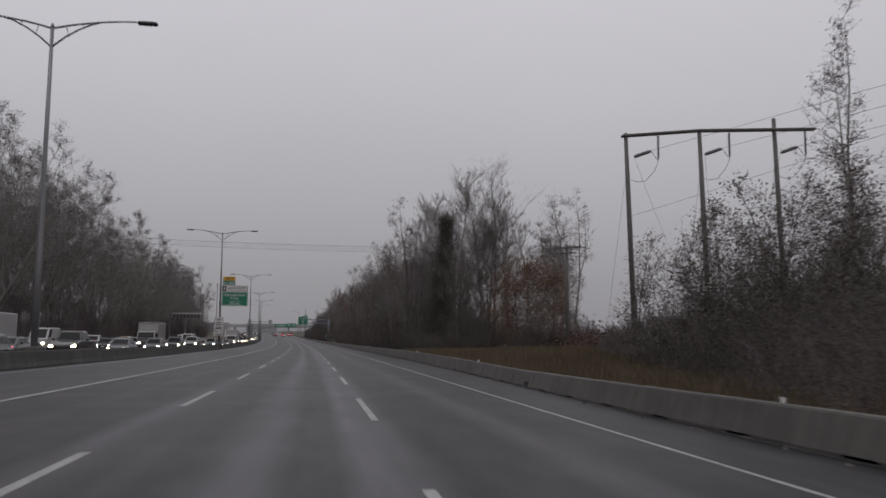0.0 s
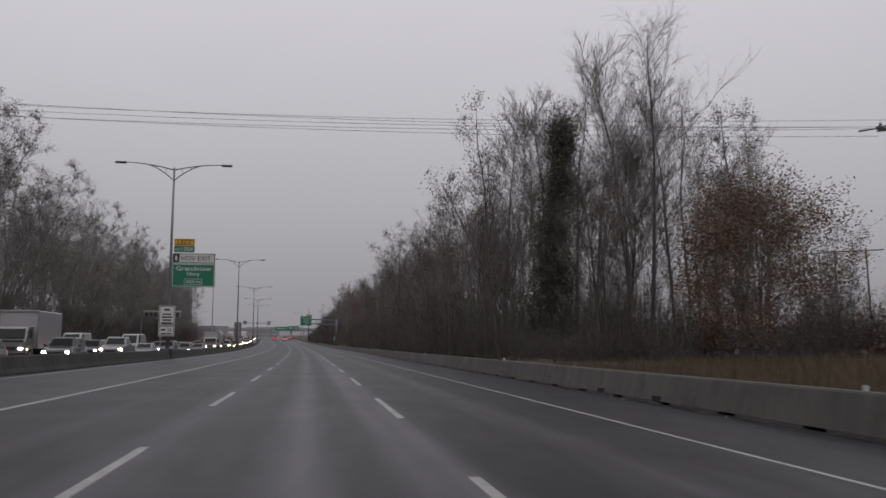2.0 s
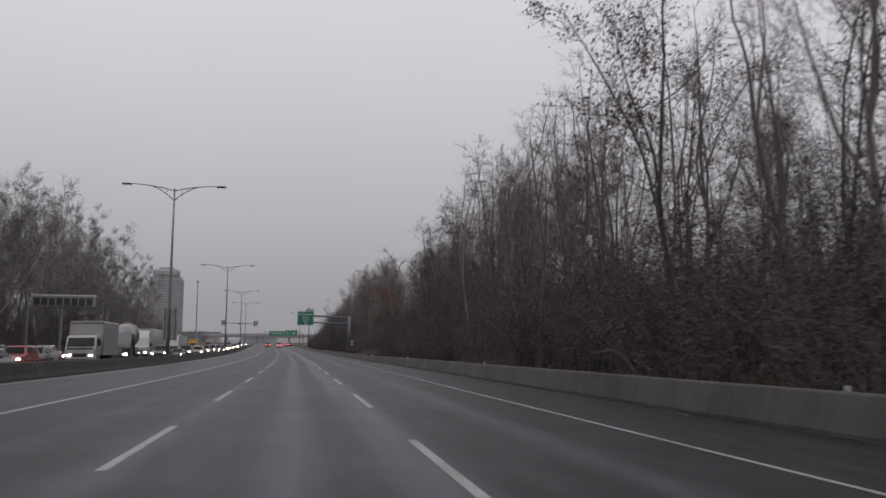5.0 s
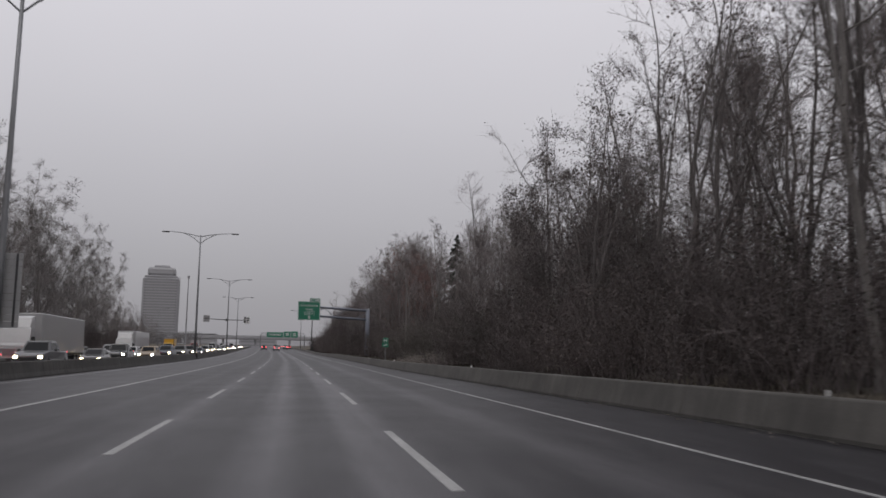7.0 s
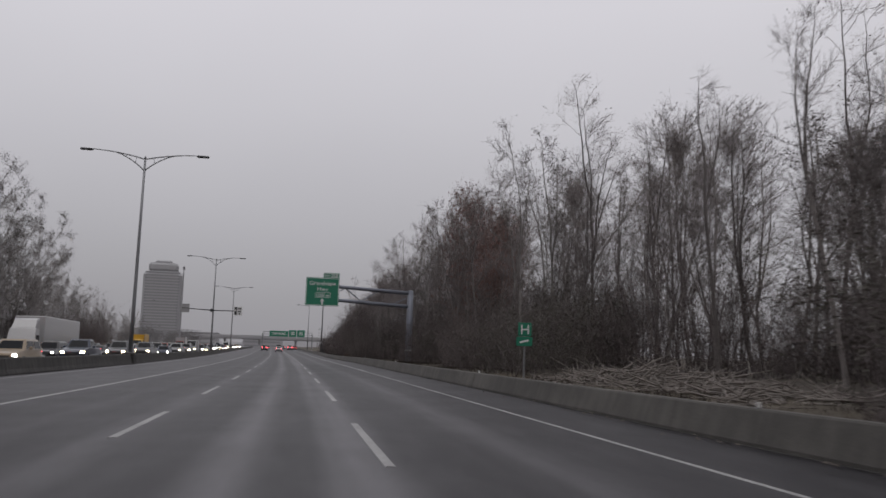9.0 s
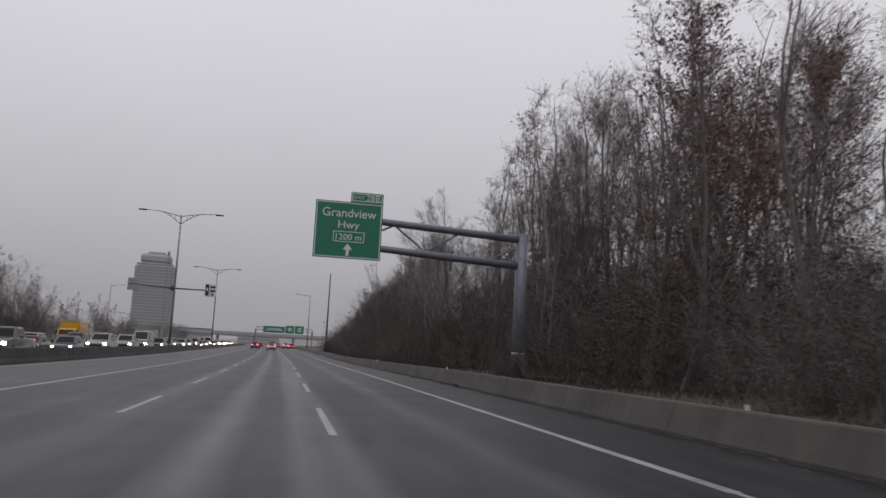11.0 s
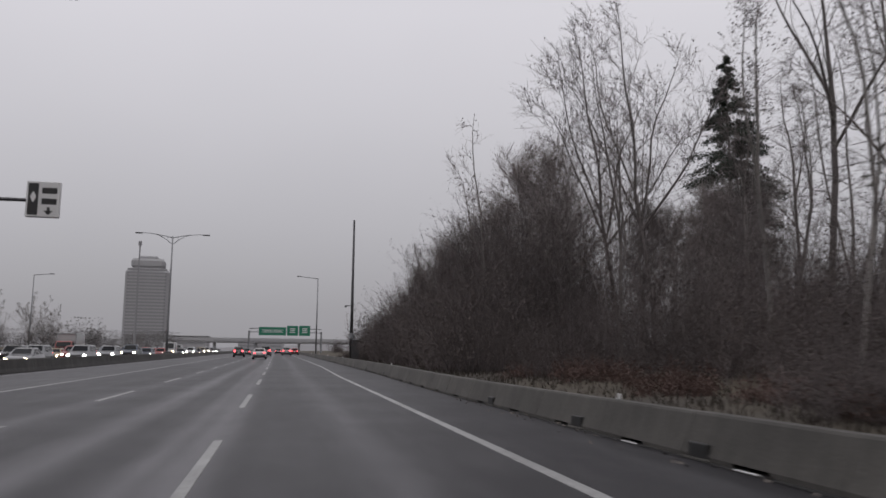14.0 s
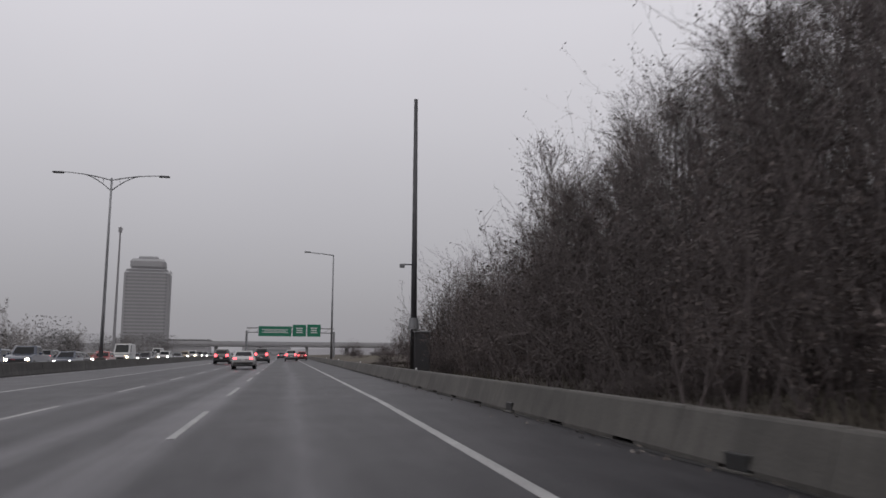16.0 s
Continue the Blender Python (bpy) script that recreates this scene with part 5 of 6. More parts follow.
for k, x, y, s in (("upright", 22.4, 107, 1.06), ("upright", 17.3, 116, 0.92), ("birch", 32, 108, 0.95), ("poplar", 39, 124, 0.9), ("forked", 23, 103, 0.80), ("maple", 17, 103, 0.85), ("birch", 29, 104, 0.8),
                   ("birch", 36, 118, 0.9)):
    tree(k, x, y, s)


for k, x, y, s in (("alder", 19.5, 122, 0.72), ("alder_slim", 16.5, 127, 0.66), ("dense", 16, 135, 0.8), ("dense", 18, 145, 0.8)):
    tree(k, x, y, s)
for x, y, k in ((17.5, 94, 0.5), (20, 89, 0.42), (24, 88, 0.5), (27, 92, 0.6), (19, 98, 0.7), (23, 97, 0.7), (15, 100, 0.5), (29, 98, 0.8)):
    shrub("thicket", x, y, k)


def front(y):
    """Where the wood's edge stands."""
    if 243 < y < 272:
        return 19.0
    if 296 < y < 330:
        return 14.2
    return 12.0 + 1.0 * math.sin(y * 0.07) + 0.8 * math.sin(y * 0.19 + 1)


TALL = ((100, 20), (120, 20), (135, 17.5), (160, 17), (200, 18.5), (218, 19.5), (222, 17), (229, 14.5), (237, 12.5), (246, 12), (258, 12.5), (272, 14), (285, 16), (305, 18), (330, 18.5), (340, 17), (345, 13), (352, 11.5), (365, 13), (376, 12), (388, 13.5), (402, 14.5),
        (412, 14), (425, 12.5), (440, 11.5), (462, 9.5))


def tall(y):
    """Height of the wood along the road."""
    return float(np.interp(y, [a for a, b in TALL], [b for a, b in TALL]))


SIZE = {"alder": 23.5, "upright": 23.5, "alder_slim": 23.5, "forked": 22, "poplar": 26.5, "leafy": 19.5, "birch": 19.5, "cottonwood": 14.5, "snag": 25, "sapling": 11, "slender": 17, "maple": 15.5, "rust": 17.5, "dense": 19.5, "spreading": 24, "broad": 26, "broad_tall": 29}
y = 114.0
while y < 354:
    edge = front(y)
    k = rng.choice(("alder", "alder_slim", "alder", "forked", "birch", "leafy", "alder"))
    if rng.random() < 0.9:
        tree(k, edge + rng.uniform(-1.3, 3.6), y + rng.uniform(-1.6, 1.6), tall(y) * rng.uniform(0.72, 1.0) / SIZE[k], tilt=4)
    k = rng.choice(("alder", "alder_slim", "poplar", "forked", "birch", "leafy"))
    tree(k, edge + rng.uniform(5.0, 10.0), y + rng.uniform(-1.6, 1.6), tall(y) * rng.uniform(0.85, 1.2) / SIZE[k], tilt=4)
    if y > 134 and rng.random() < 0.8:
        k = rng.choice(("dense", "alder", "dense", "forked"))
        tree(k, edge + rng.uniform(12.0, 22.0), y + rng.uniform(-2, 2), tall(y) * rng.uniform(1.0, 1.3) / SIZE[k], tilt=4)
    y += 4.9
y = 115.0
while y < 356:
    edge = front(y) - 0.6
    small = 0.75 if y < 130 else 1.0
    bare = 243 < y < 272
    k = rng.choice(("thicket", "thicket", "thicket_green"))
    if not bare:
        shrub(k, edge + rng.uniform(-0.4, 0.8), y, rng.uniform(0.7, 1.0) * small * (0.8 if 318 < y < 352 else 1))
    open_wood = bare
    shrub(rng.choice(("thicket", "thicket_green", "thicket")), edge + rng.uniform(4, 6), y + 1.7, rng.uniform(1.0, 1.45) * small * (0.45 if open_wood else 1))
    if open_wood:
        shrub("tall_thicket", edge + rng.uniform(13, 17), y + 1.0, rng.uniform(0.7, 0.95))
        shrub("thicket", edge + rng.uniform(8, 12), y - 0.5, rng.uniform(0.8, 1.1))
    elif rng.random() < 0.5:
        shrub("tall_thicket", edge + rng.uniform(8, 14), y + 1.0, rng.uniform(0.8, 1.05) * small)
    y += 4.4
y = 323.0
while y < 356:
    k = rng.choice(("alder_slim", "alder_slim", "forked", "alder"))
    tree(k, front(y) + rng.uniform(0.5, 12), y, tall(y) * rng.uniform(0.85, 1.08) / SIZE[k], tilt=4)
    y += 2.3
# the dense young growth at the wood's end
y = 374.0
while y < 447:
    h = tall(y) * (0.5 if y < 383 else 0.92)
    edge = 11.2 + (y - 396) * 0.012
    shrub("thicket", edge - rng.uniform(0, 0.5), y, h * rng.uniform(0.42, 0.6) / 7.2)
    shrub("tall_thicket", edge + rng.uniform(2.6, 3.6), y + 1, h * rng.uniform(0.78, 0.95) / 13.6)
    shrub("tall_thicket", edge + rng.uniform(6.0, 10), y + 2.0, h * rng.uniform(0.95, 1.15) / 13.6)
    if rng.random() < 0.7:
        k = rng.choice(("leafy", "maple", "maple"))
        tree(k, edge + rng.uniform(4, 9), y, h * rng.uniform(0.85, 1.1) / SIZE[k])
    y += 3.7
for yy, xx, sc in ((449, 14.5, 0.75), (452, 16.5, 0.8), (456, 18.5, 0.75), (461, 21, 0.8)):
    shrub("tall_thicket", xx, yy, sc)
# open wood of bare trunks before the young growth
for k, x, y, sc, tl in (("alder", 14.2, 377.5, 0.56, 3), ("poplar", 15.5, 369, 0.5, 3), ("birch", 14.5, 364, 0.66, 3), ("alder", 13.5, 358.5, 0.48, 3),
                        ("alder", 18, 362.5, 0.64, 4), ("alder_slim", 21, 367, 0.68, 5), ("forked", 24, 378, 0.72, 4), ("alder_slim", 28, 381, 0.95, 4), ("alder", 31, 412, 0.9, 3), ("alder_slim", 36, 385, 1.0, 4), ("alder_slim", 27, 372, 0.9, 4)):
    tree(k, x, y, sc, tilt=tl)
for x, y, sc in ((16, 360, 0.3), (19, 367, 0.35), (23, 372, 0.4), (27, 378, 0.5), (33, 390, 0.7), (38, 384, 0.8), (40, 396, 0.8), (45, 404, 0.9), (34, 376, 0.6), (20, 371, 0.6), (23, 377.5, 0.65), (27, 384.5, 0.7), (31, 391, 0.75), (36, 399, 0.8), (18, 364.5, 0.6), (16, 372, 0.6), (30, 377, 0.7), (13.2, 362.5, 0.55), (14.5, 367, 0.6), (13.6, 371, 0.55), (16, 375.5, 0.75), (18.5, 369, 0.75), (12.6, 358, 0.6)):
    shrub("thicket", x, y, sc)
for x, y, sc in ((10.2, 357, 0.5), (10.8, 361, 0.6), (10.0, 364.5, 0.5), (11.2, 367, 0.65), (10.2, 370, 0.55), (11.0, 373, 0.65), (9.9, 376, 0.5)):
    shrub("bramble", x, y, sc)
for x, y, sc in ((19, 374, 0.65), (22, 369, 0.65), (38, 393, 0.75), (42, 402, 0.8), (34, 385, 0.7), (40, 380, 0.75), (48, 398, 0.85)):
    shrub("tall_thicket", x, y, sc)
for x, y, sc in ((20, 337, 0.6), (21, 343, 0.65), (23, 349, 0.6), (25, 355, 0.65), (27, 346, 0.7), (29, 352, 0.75), (24, 340, 0.65), (31, 360, 0.8), (28, 364, 0.9), (34, 368, 0.9), (31, 373, 0.9), (37, 376, 1.0), (26, 384, 0.65), (28, 388, 0.7), (30, 384, 0.7), (31, 391, 0.7), (33, 387, 0.75), (35, 393, 0.8), (31, 399, 0.7), (36, 404, 0.8)):
    shrub("tall_thicket", x, y, sc)
for x, y, sc in ((15.5, 308, 0.9), (19, 315, 0.95), (17, 303.5, 0.8), (22, 321, 0.9)):
    tree("rust", x, y, sc)
# ivy-clad tree at the wood's corner
ivy = np.random.default_rng(61)
stem = bent(np.array([0, 0, -0.3]), np.array([0.02, 0, 1.0]), 17, 8, 0, 0.02, ivy)
clumps = []
for i in range(210):
    s = ivy.uniform(0.02, 0.98)
    p, d = on_path(stem, s)
    a, r = ivy.uniform(0, 6.283), (2.3 - 1.5 * s) * ivy.uniform(0.1, 1.0)
    c = p + np.array([math.cos(a) * r, math.sin(a) * r, 0])
    clumps += list(c + ivy.normal(size=(250, 3)) * np.array([0.38, 0.38, 0.5]))
plant_thing("tree", [fast_tubes([(stem, np.linspace(0.2, 0.05, len(stem)), 7)], "trunk", BARK), leaf_mesh("foliage", clumps, 0.068, ivy, IVY)], planted(15.2, 108.6, rng, 1.0, 1), "dark tree trunk wrapped in thick ivy", "tree", "roadside woods")
for x, y, sc in ((13.2, 99, 0.42), (15.5, 96.5, 0.42), (18, 101, 0.6), (13, 104, 0.55), (12.8, 109, 0.6), (20.5, 100, 0.6), (24, 101, 0.7), (18.5, 107, 0.8), (20.5, 109, 0.85)):
    shrub("thicket_green", x, y, sc)
for k, x, y, sc in (("alder", 17.5, 209, 0.82), ("alder", 15, 205, 0.78), ("leafy", 16, 214, 0.95), ("alder", 18, 222, 0.82), ("dense", 24, 226, 1.0), ("alder", 20, 201, 0.85), ("alder", 16, 196, 0.8),
                    ("alder", 22.5, 257, 0.62), ("alder_slim", 17.5, 252, 0.6), ("alder_slim", 18.5, 258, 0.62), ("alder_slim", 17.2, 264.5, 0.6), ("forked", 19, 268, 0.64), ("alder", 18.2, 247.5, 0.6), ("dense", 24, 398, 0.55), ("dense", 27, 403, 0.6), ("dense", 30.5, 407, 0.66), ("dense", 35, 409, 0.8), ("dense", 33, 400, 0.66), ("dense", 39, 414, 0.86), ("dense", 44, 420, 0.95), ("alder_slim", 26, 388, 0.7), ("birch", 30, 395, 0.8), ("alder_slim", 33.5, 394, 0.8), ("alder_slim", 24, 381.5, 0.62), ("dense", 27, 262, 0.75), ("dense", 25, 250, 0.72), ("alder", 24, 268, 0.68), ("dense", 30, 272, 0.8), ("dense", 15, 409, 0.62), ("dense", 16.2, 404, 0.66), ("dense", 18, 416, 0.66), ("dense", 17, 421.5, 0.62), ("dense", 14.6, 414.5, 0.56), ("dense", 20.5, 420, 0.8), ("dense", 13.5, 424, 0.46), ("dense", 16.6, 427, 0.54), ("dense", 21, 409, 0.86), ("dense", 24, 415, 1.0), ("dense", 27, 422, 1.1)):
    tree(k, x, y, sc)
for x, y, sc in ((19.5, 246, 0.75), (20.5, 250, 0.85), (19.5, 254.5, 0.8), (21, 259, 0.9), (19.8, 263, 0.8), (20.6, 267.5, 0.85), (19.2, 271, 0.8), (18.0, 243, 0.7), (12.5, 243, 0.8), (14, 246, 0.8), (12, 239.5, 0.85), (24, 247, 1.0), (25, 255, 1.05), (24.5, 262, 1.0)):
    shrub("thicket", x, y, sc)
tree("leafy", 17.0, 238, 0.72)
tree("leafy", 17.5, 231, 0.85)
tree("leafy", 19.0, 243, 0.9)
# trees that stand out over the wood's edge
for k, x, y, h, tl in (("spreading", 28.3, 308.4, 27.4, 2), ("spreading", 43.9, 293, 32.5, 2), ("slender", 12.8, 213, 18.4, 3), ("slender", 14.0, 217, 18.0, 3), ("cottonwood", 14.9, 236.0, 15.0, 2), ("cottonwood", 16.8, 233, 15.0, 2), ("alder", 19, 339, 19, 2), ("alder", 17, 186, 19, 2), ("birch", 20, 190, 20, 2), ("cottonwood", 18.5, 229, 17.0, 2),
                       ("slender", 13.1, 393.5, 15.2, 2), ("spreading", 23.0, 398.4, 24.0, 2), ("spreading", 22.6, 392.4, 24.0, 2), ("snag", 27.3, 383.3, 25.0, 3),
                       ("alder_slim", 30, 379, 22.5, 3), ("alder_slim", 34, 377, 24.0, 4), ("birch", 17.5, 201, 21.5, 2), ("cottonwood", 36.5, 120, 22, 1), ("birch", 14.0, 325, 17.5, 2), ("alder", 15.6, 329, 18, 3), ("alder", 15.2, 340, 17.5, 3), ("birch", 16.4, 345, 17, 2)):
    tree(k, x, y, h / SIZE[k], tilt=tl)
# the tall group behind the orange tree
for k, x, y, h in (("forked", 12.5, 122, 16.5), ("upright", 14.1, 118, 20.5), ("alder", 14.9, 112, 17.5), ("upright", 16.7, 112, 22.0), ("upright", 19.2, 110, 19.5), ("upright", 21.4, 108, 25.0), ("upright", 24.6, 108, 20.5), ("birch", 26.2, 106, 17.0),
                   ("birch", 30.4, 112, 16.5), ("dense", 22.3, 112, 18.0), ("maple", 33, 114, 14.5), ("leafy", 11.3, 126, 15.0), ("alder", 20.4, 107, 16.0), ("alder", 18.4, 105.5, 15.0), ("alder", 25, 105, 15.0)):
    tree(k, x, y, h / SIZE[k], tilt=1.5)
# pale trees beyond the field
for k, x, y, h in (("birch", 70, 150, 16), ("broad", 94, 152, 14), ("birch", 61, 140, 10), ("broad", 120, 165, 13), ("birch", 78, 160, 12), ("broad", 150, 190, 15)):
    tree(k, x, y, h / SIZE[k], "trees beyond the field", 1)
for i in range(30):
    yy = rng.uniform(114, 470)
    if not 243 < yy < 272:
        shrub("scrub", front(yy) - rng.uniform(2.0, 2.8), yy, rng.uniform(0.3, 0.55))
plant_thing("tree", fir_meshes(41, 35), planted(51.6, 434, rng, 1.0, 0.5), "dark green fir rising among bare trees", "tree", "roadside woods")
# low growth past the wood
for i in range(22):
    yy = rng.uniform(476, 680)
    shrub(rng.choice(("scrub", "thicket")), rng.uniform(12, 32) + (yy - 474) * 0.04, yy, rng.uniform(0.5, 0.8))

# woods across the oncoming lanes
LEFT = ((-60, 27), (115, 29), (150, 32), (180, 34), (230, 29), (300, 27), (322, 32), (340, 32), (348, 30), (360, 25), (384, 19), (416, 13.5), (440, 10))
y = -30.0
while y < 438:
    h = float(np.interp(y, [a for a, b in LEFT], [b for a, b in LEFT]))
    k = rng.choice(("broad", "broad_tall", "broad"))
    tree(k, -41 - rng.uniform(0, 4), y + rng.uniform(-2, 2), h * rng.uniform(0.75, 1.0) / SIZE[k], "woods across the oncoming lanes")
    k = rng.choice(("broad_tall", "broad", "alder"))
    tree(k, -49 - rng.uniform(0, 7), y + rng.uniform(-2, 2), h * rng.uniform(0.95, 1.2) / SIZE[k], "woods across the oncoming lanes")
    shrub(rng.choice(("tall_thicket", "thicket")), -41 - rng.uniform(0, 2), y + 3, rng.uniform(0.8, 1.1), "thickets across the oncoming lanes")
    y += 7.6
for i in range(44):
    tree(rng.choice(("broad", "broad", "broad_tall")), -rng.uniform(52, 170), rng.uniform(500, 780), rng.uniform(0.3, 0.5), "far trees")
# tall trees behind the edge of the wood by the gantry
for k, x, y, h in (("leafy", 21.5, 343, 18), ("alder", 17.8, 334.5, 18), ("dense", 24, 346, 13)):
    tree(k, x, y, h / SIZE[k], tilt=2)


# woods far off beyond the oncoming lanes, haze put into their grey
g = np.random.default_rng(90)
far = []
for i in range(190):
    xx, yy, h = -g.uniform(50, 230), g.uniform(560, 880), g.uniform(5, 11)
    c = np.array(on(xx, yy, relief(xx, yy)))
    far += list(c + np.array([0, 0, h * 0.5]) + np.clip(g.normal(size=(330, 3)), -1.6, 1.6) * np.array([h * 0.24, h * 0.24, h * 0.22]))
    far += list(c + np.array([0, 0, h * 0.15]) + g.normal(size=(60, 3)) * np.array([h * 0.3, h * 0.3, h * 0.08]))
tagged(new("far_woods", leaf_mesh("far_woods", far, 0.26, g, material("far_twigs", (0.15, 0.145, 0.147), 0.9, vary=0.25, scale=0.05, fine=0.4))), "low far-off woods with haze painted into their grey", "woods", "", "stuff")


# ---- verge grass and cut branches ----
def grass_patch(name, x0, x1, y0, y1, count, height, mat, label):
    g = np.random.default_rng(int(y0 * 7 + x0))
    xs, ys = g.uniform(0, 1, count), g.uniform(y0, y1, count)
    v = []
    for a, yy in zip(xs, ys):
        lo = max(x0, toe(yy) + 0.75)
        x = lo + a * (x1 - lo)
        p = on(x, yy, relief(x, yy) - 0.03)
        h, t = height * g.uniform(0.5, 1.3), g.uniform(0, 6.283)
        w = 0.012 + 0.012 * g.uniform()
        dx, dy = math.cos(t) * w, math.sin(t) * w
        lx, ly = g.normal() * 0.22 * h, g.normal() * 0.22 * h
        v += [(p.x - dx, p.y - dy, p.z), (p.x + dx, p.y + dy, p.z), (p.x + lx + dx * 0.2, p.y + ly + dy * 0.2, p.z + h), (p.x + lx - dx * 0.2, p.y + ly - dy * 0.2, p.z + h)]
    me = quad_mesh(name, np.array(v), np.arange(len(v)).reshape(-1, 4), mat, False)
    return tagged(new(name, me), label, "grass", "", "stuff")


grass_patch("grass", 5.9, 10, 6, 44, 9000, 0.4, GRASS, "dead grass behind the barrier")
grass_patch("grass", 5.9, 24, 44, 87, 30000, 0.55, GRASS, "tall dead straw-coloured grass behind the barrier")
grass_patch("grass", 10, 23, 24, 50, 15000, 0.45, GRASS, "dead grass behind the barrier")
grass_patch("weeds", 5.9, 13, 86, 114, 6000, 0.16, LITTER, "low dark dead weeds along the barrier")
grass_patch("weeds", 5.9, 12, 112, 300, 22000, 0.15, LITTER, "low dark dead weeds along the barrier")
grass_patch("weeds", 5.9, 13, 300, 470, 22000, 0.18, LITTER, "low dark dead weeds along the barrier")

g = np.random.default_rng(77)
sticks = []
for i in range(900):
    yy, xx = g.uniform(249, 267), g.uniform(9.2, 14.5)
    top = 0.6 * math.exp(-((yy - 258.5) / 6) ** 2) * math.exp(-((xx - 11.8) / 2.6) ** 2)
    p = on(xx, yy, relief(xx, yy) + g.uniform(-0.05, top))
    a = g.uniform(0, 6.283)
    d = np.array([math.cos(a), math.sin(a), g.normal() * 0.25])
    sticks.append((bent(np.array(p), d, g.uniform(0.5, 1.9), 2, 0, 0.1, g), np.linspace(g.uniform(0.015, 0.05), 0.008, 3), 4))
for i in range(420):
    yy, xx = g.uniform(84, 104), g.uniform(7.2, 12.5)
    p = on(xx, yy, relief(xx, yy) + g.uniform(-0.03, 0.25))
    a = g.uniform(0, 6.283)
    sticks.append((bent(np.array(p), np.array([math.cos(a), math.sin(a), g.normal() * 0.2]), g.uniform(0.3, 1.1), 2, 0, 0.1, g), np.linspace(g.uniform(0.01, 0.03), 0.006, 3), 4))
tagged(new("brush_pile", fast_tubes(sticks, "brush_pile", DEBRIS)), "pale heap of cut branches in a clearing", "brush pile", "", "stuff")

# shadow gap along the barrier's foot, painted as a ragged black strip
g = np.random.default_rng(34)
v, k = [], 0
for i in range(2300):
    yy = -20 + 0.28 * i
    w = 0.10 + 0.09 * noise.noise(Vector((yy * 0.35, 3, 0))) + 0.05 * noise.noise(Vector((yy * 1.9, 8, 0)))
    v += [on(toe(yy) - max(0.015, w), yy, 0.0045), on(toe(yy) + 0.05, yy, 0.007)]
TOE_SHADE = material("wet_silt", (0.011, 0.010, 0.010), 0.85, vary=0.5, scale=2, fine=30, bump=0.5)
toe_strip = quad_mesh("gutter_silt", np.array([tuple(p) for p in v]), np.array([(2 * i, 2 * i + 1, 2 * i + 3, 2 * i + 2) for i in range(2299)]), TOE_SHADE)
tagged(new("gutter_silt", toe_strip), "black strip painting the shadow gap along the barrier's foot", "dirt", "", "stuff")

# grit, chips and dead leaves that the rain has washed to the barrier's foot
g = np.random.default_rng(33)
chips = []
for i in range(1500):
    yy = g.uniform(4, 430)
    out = abs(g.normal()) * 0.22 + 0.02
    chips.append(np.array(on(toe(yy) - out, yy, 0.012)))
tagged(new("roadside_grit", leaf_mesh("roadside_grit", chips, 0.035, g, DEBRIS)), "washed-up grit and dead leaves at the barrier's foot", "debris", "", "stuff")


# ---- vehicles: built facing -y, wheels on z = 0 ----
def hoop(y, w, z0, z1, zb, tuck):
    """A rounded cross-section: half-width w, bottom z0, top z1, widest at zb; the top is narrower by tuck."""
    t = w - tuck
    half = [(w * 0.80, z0), (w * 0.95, z0 + 0.05), (w, zb - 0.12), (w, zb), (w * 0.985, zb + 0.06), (t, z1 - 0.05), (t * 0.93, z1)]
    return [(x, y, z) for x, z in half] + [(-x, y, z) for x, z in reversed(half)]


def wheel(ob, x, y, r, w):
    t = Build().tube([(x - w / 2, y, r), (x - w / 2 + 0.03, y, r), (x + w / 2 - 0.03, y, r), (x + w / 2, y, r)], [r * 0.88, r, r, r * 0.88], 16)
    ty = part("wheel", t, RUBBER, ob)
    s = 1 if x > 0 else -1
    part("rim", Build().tube([(x + s * (w / 2 - 0.02), y, r), (x + s * (w / 2 + 0.012), y, r)], [r * 0.62, r * 0.55], 12), RIM, ty)


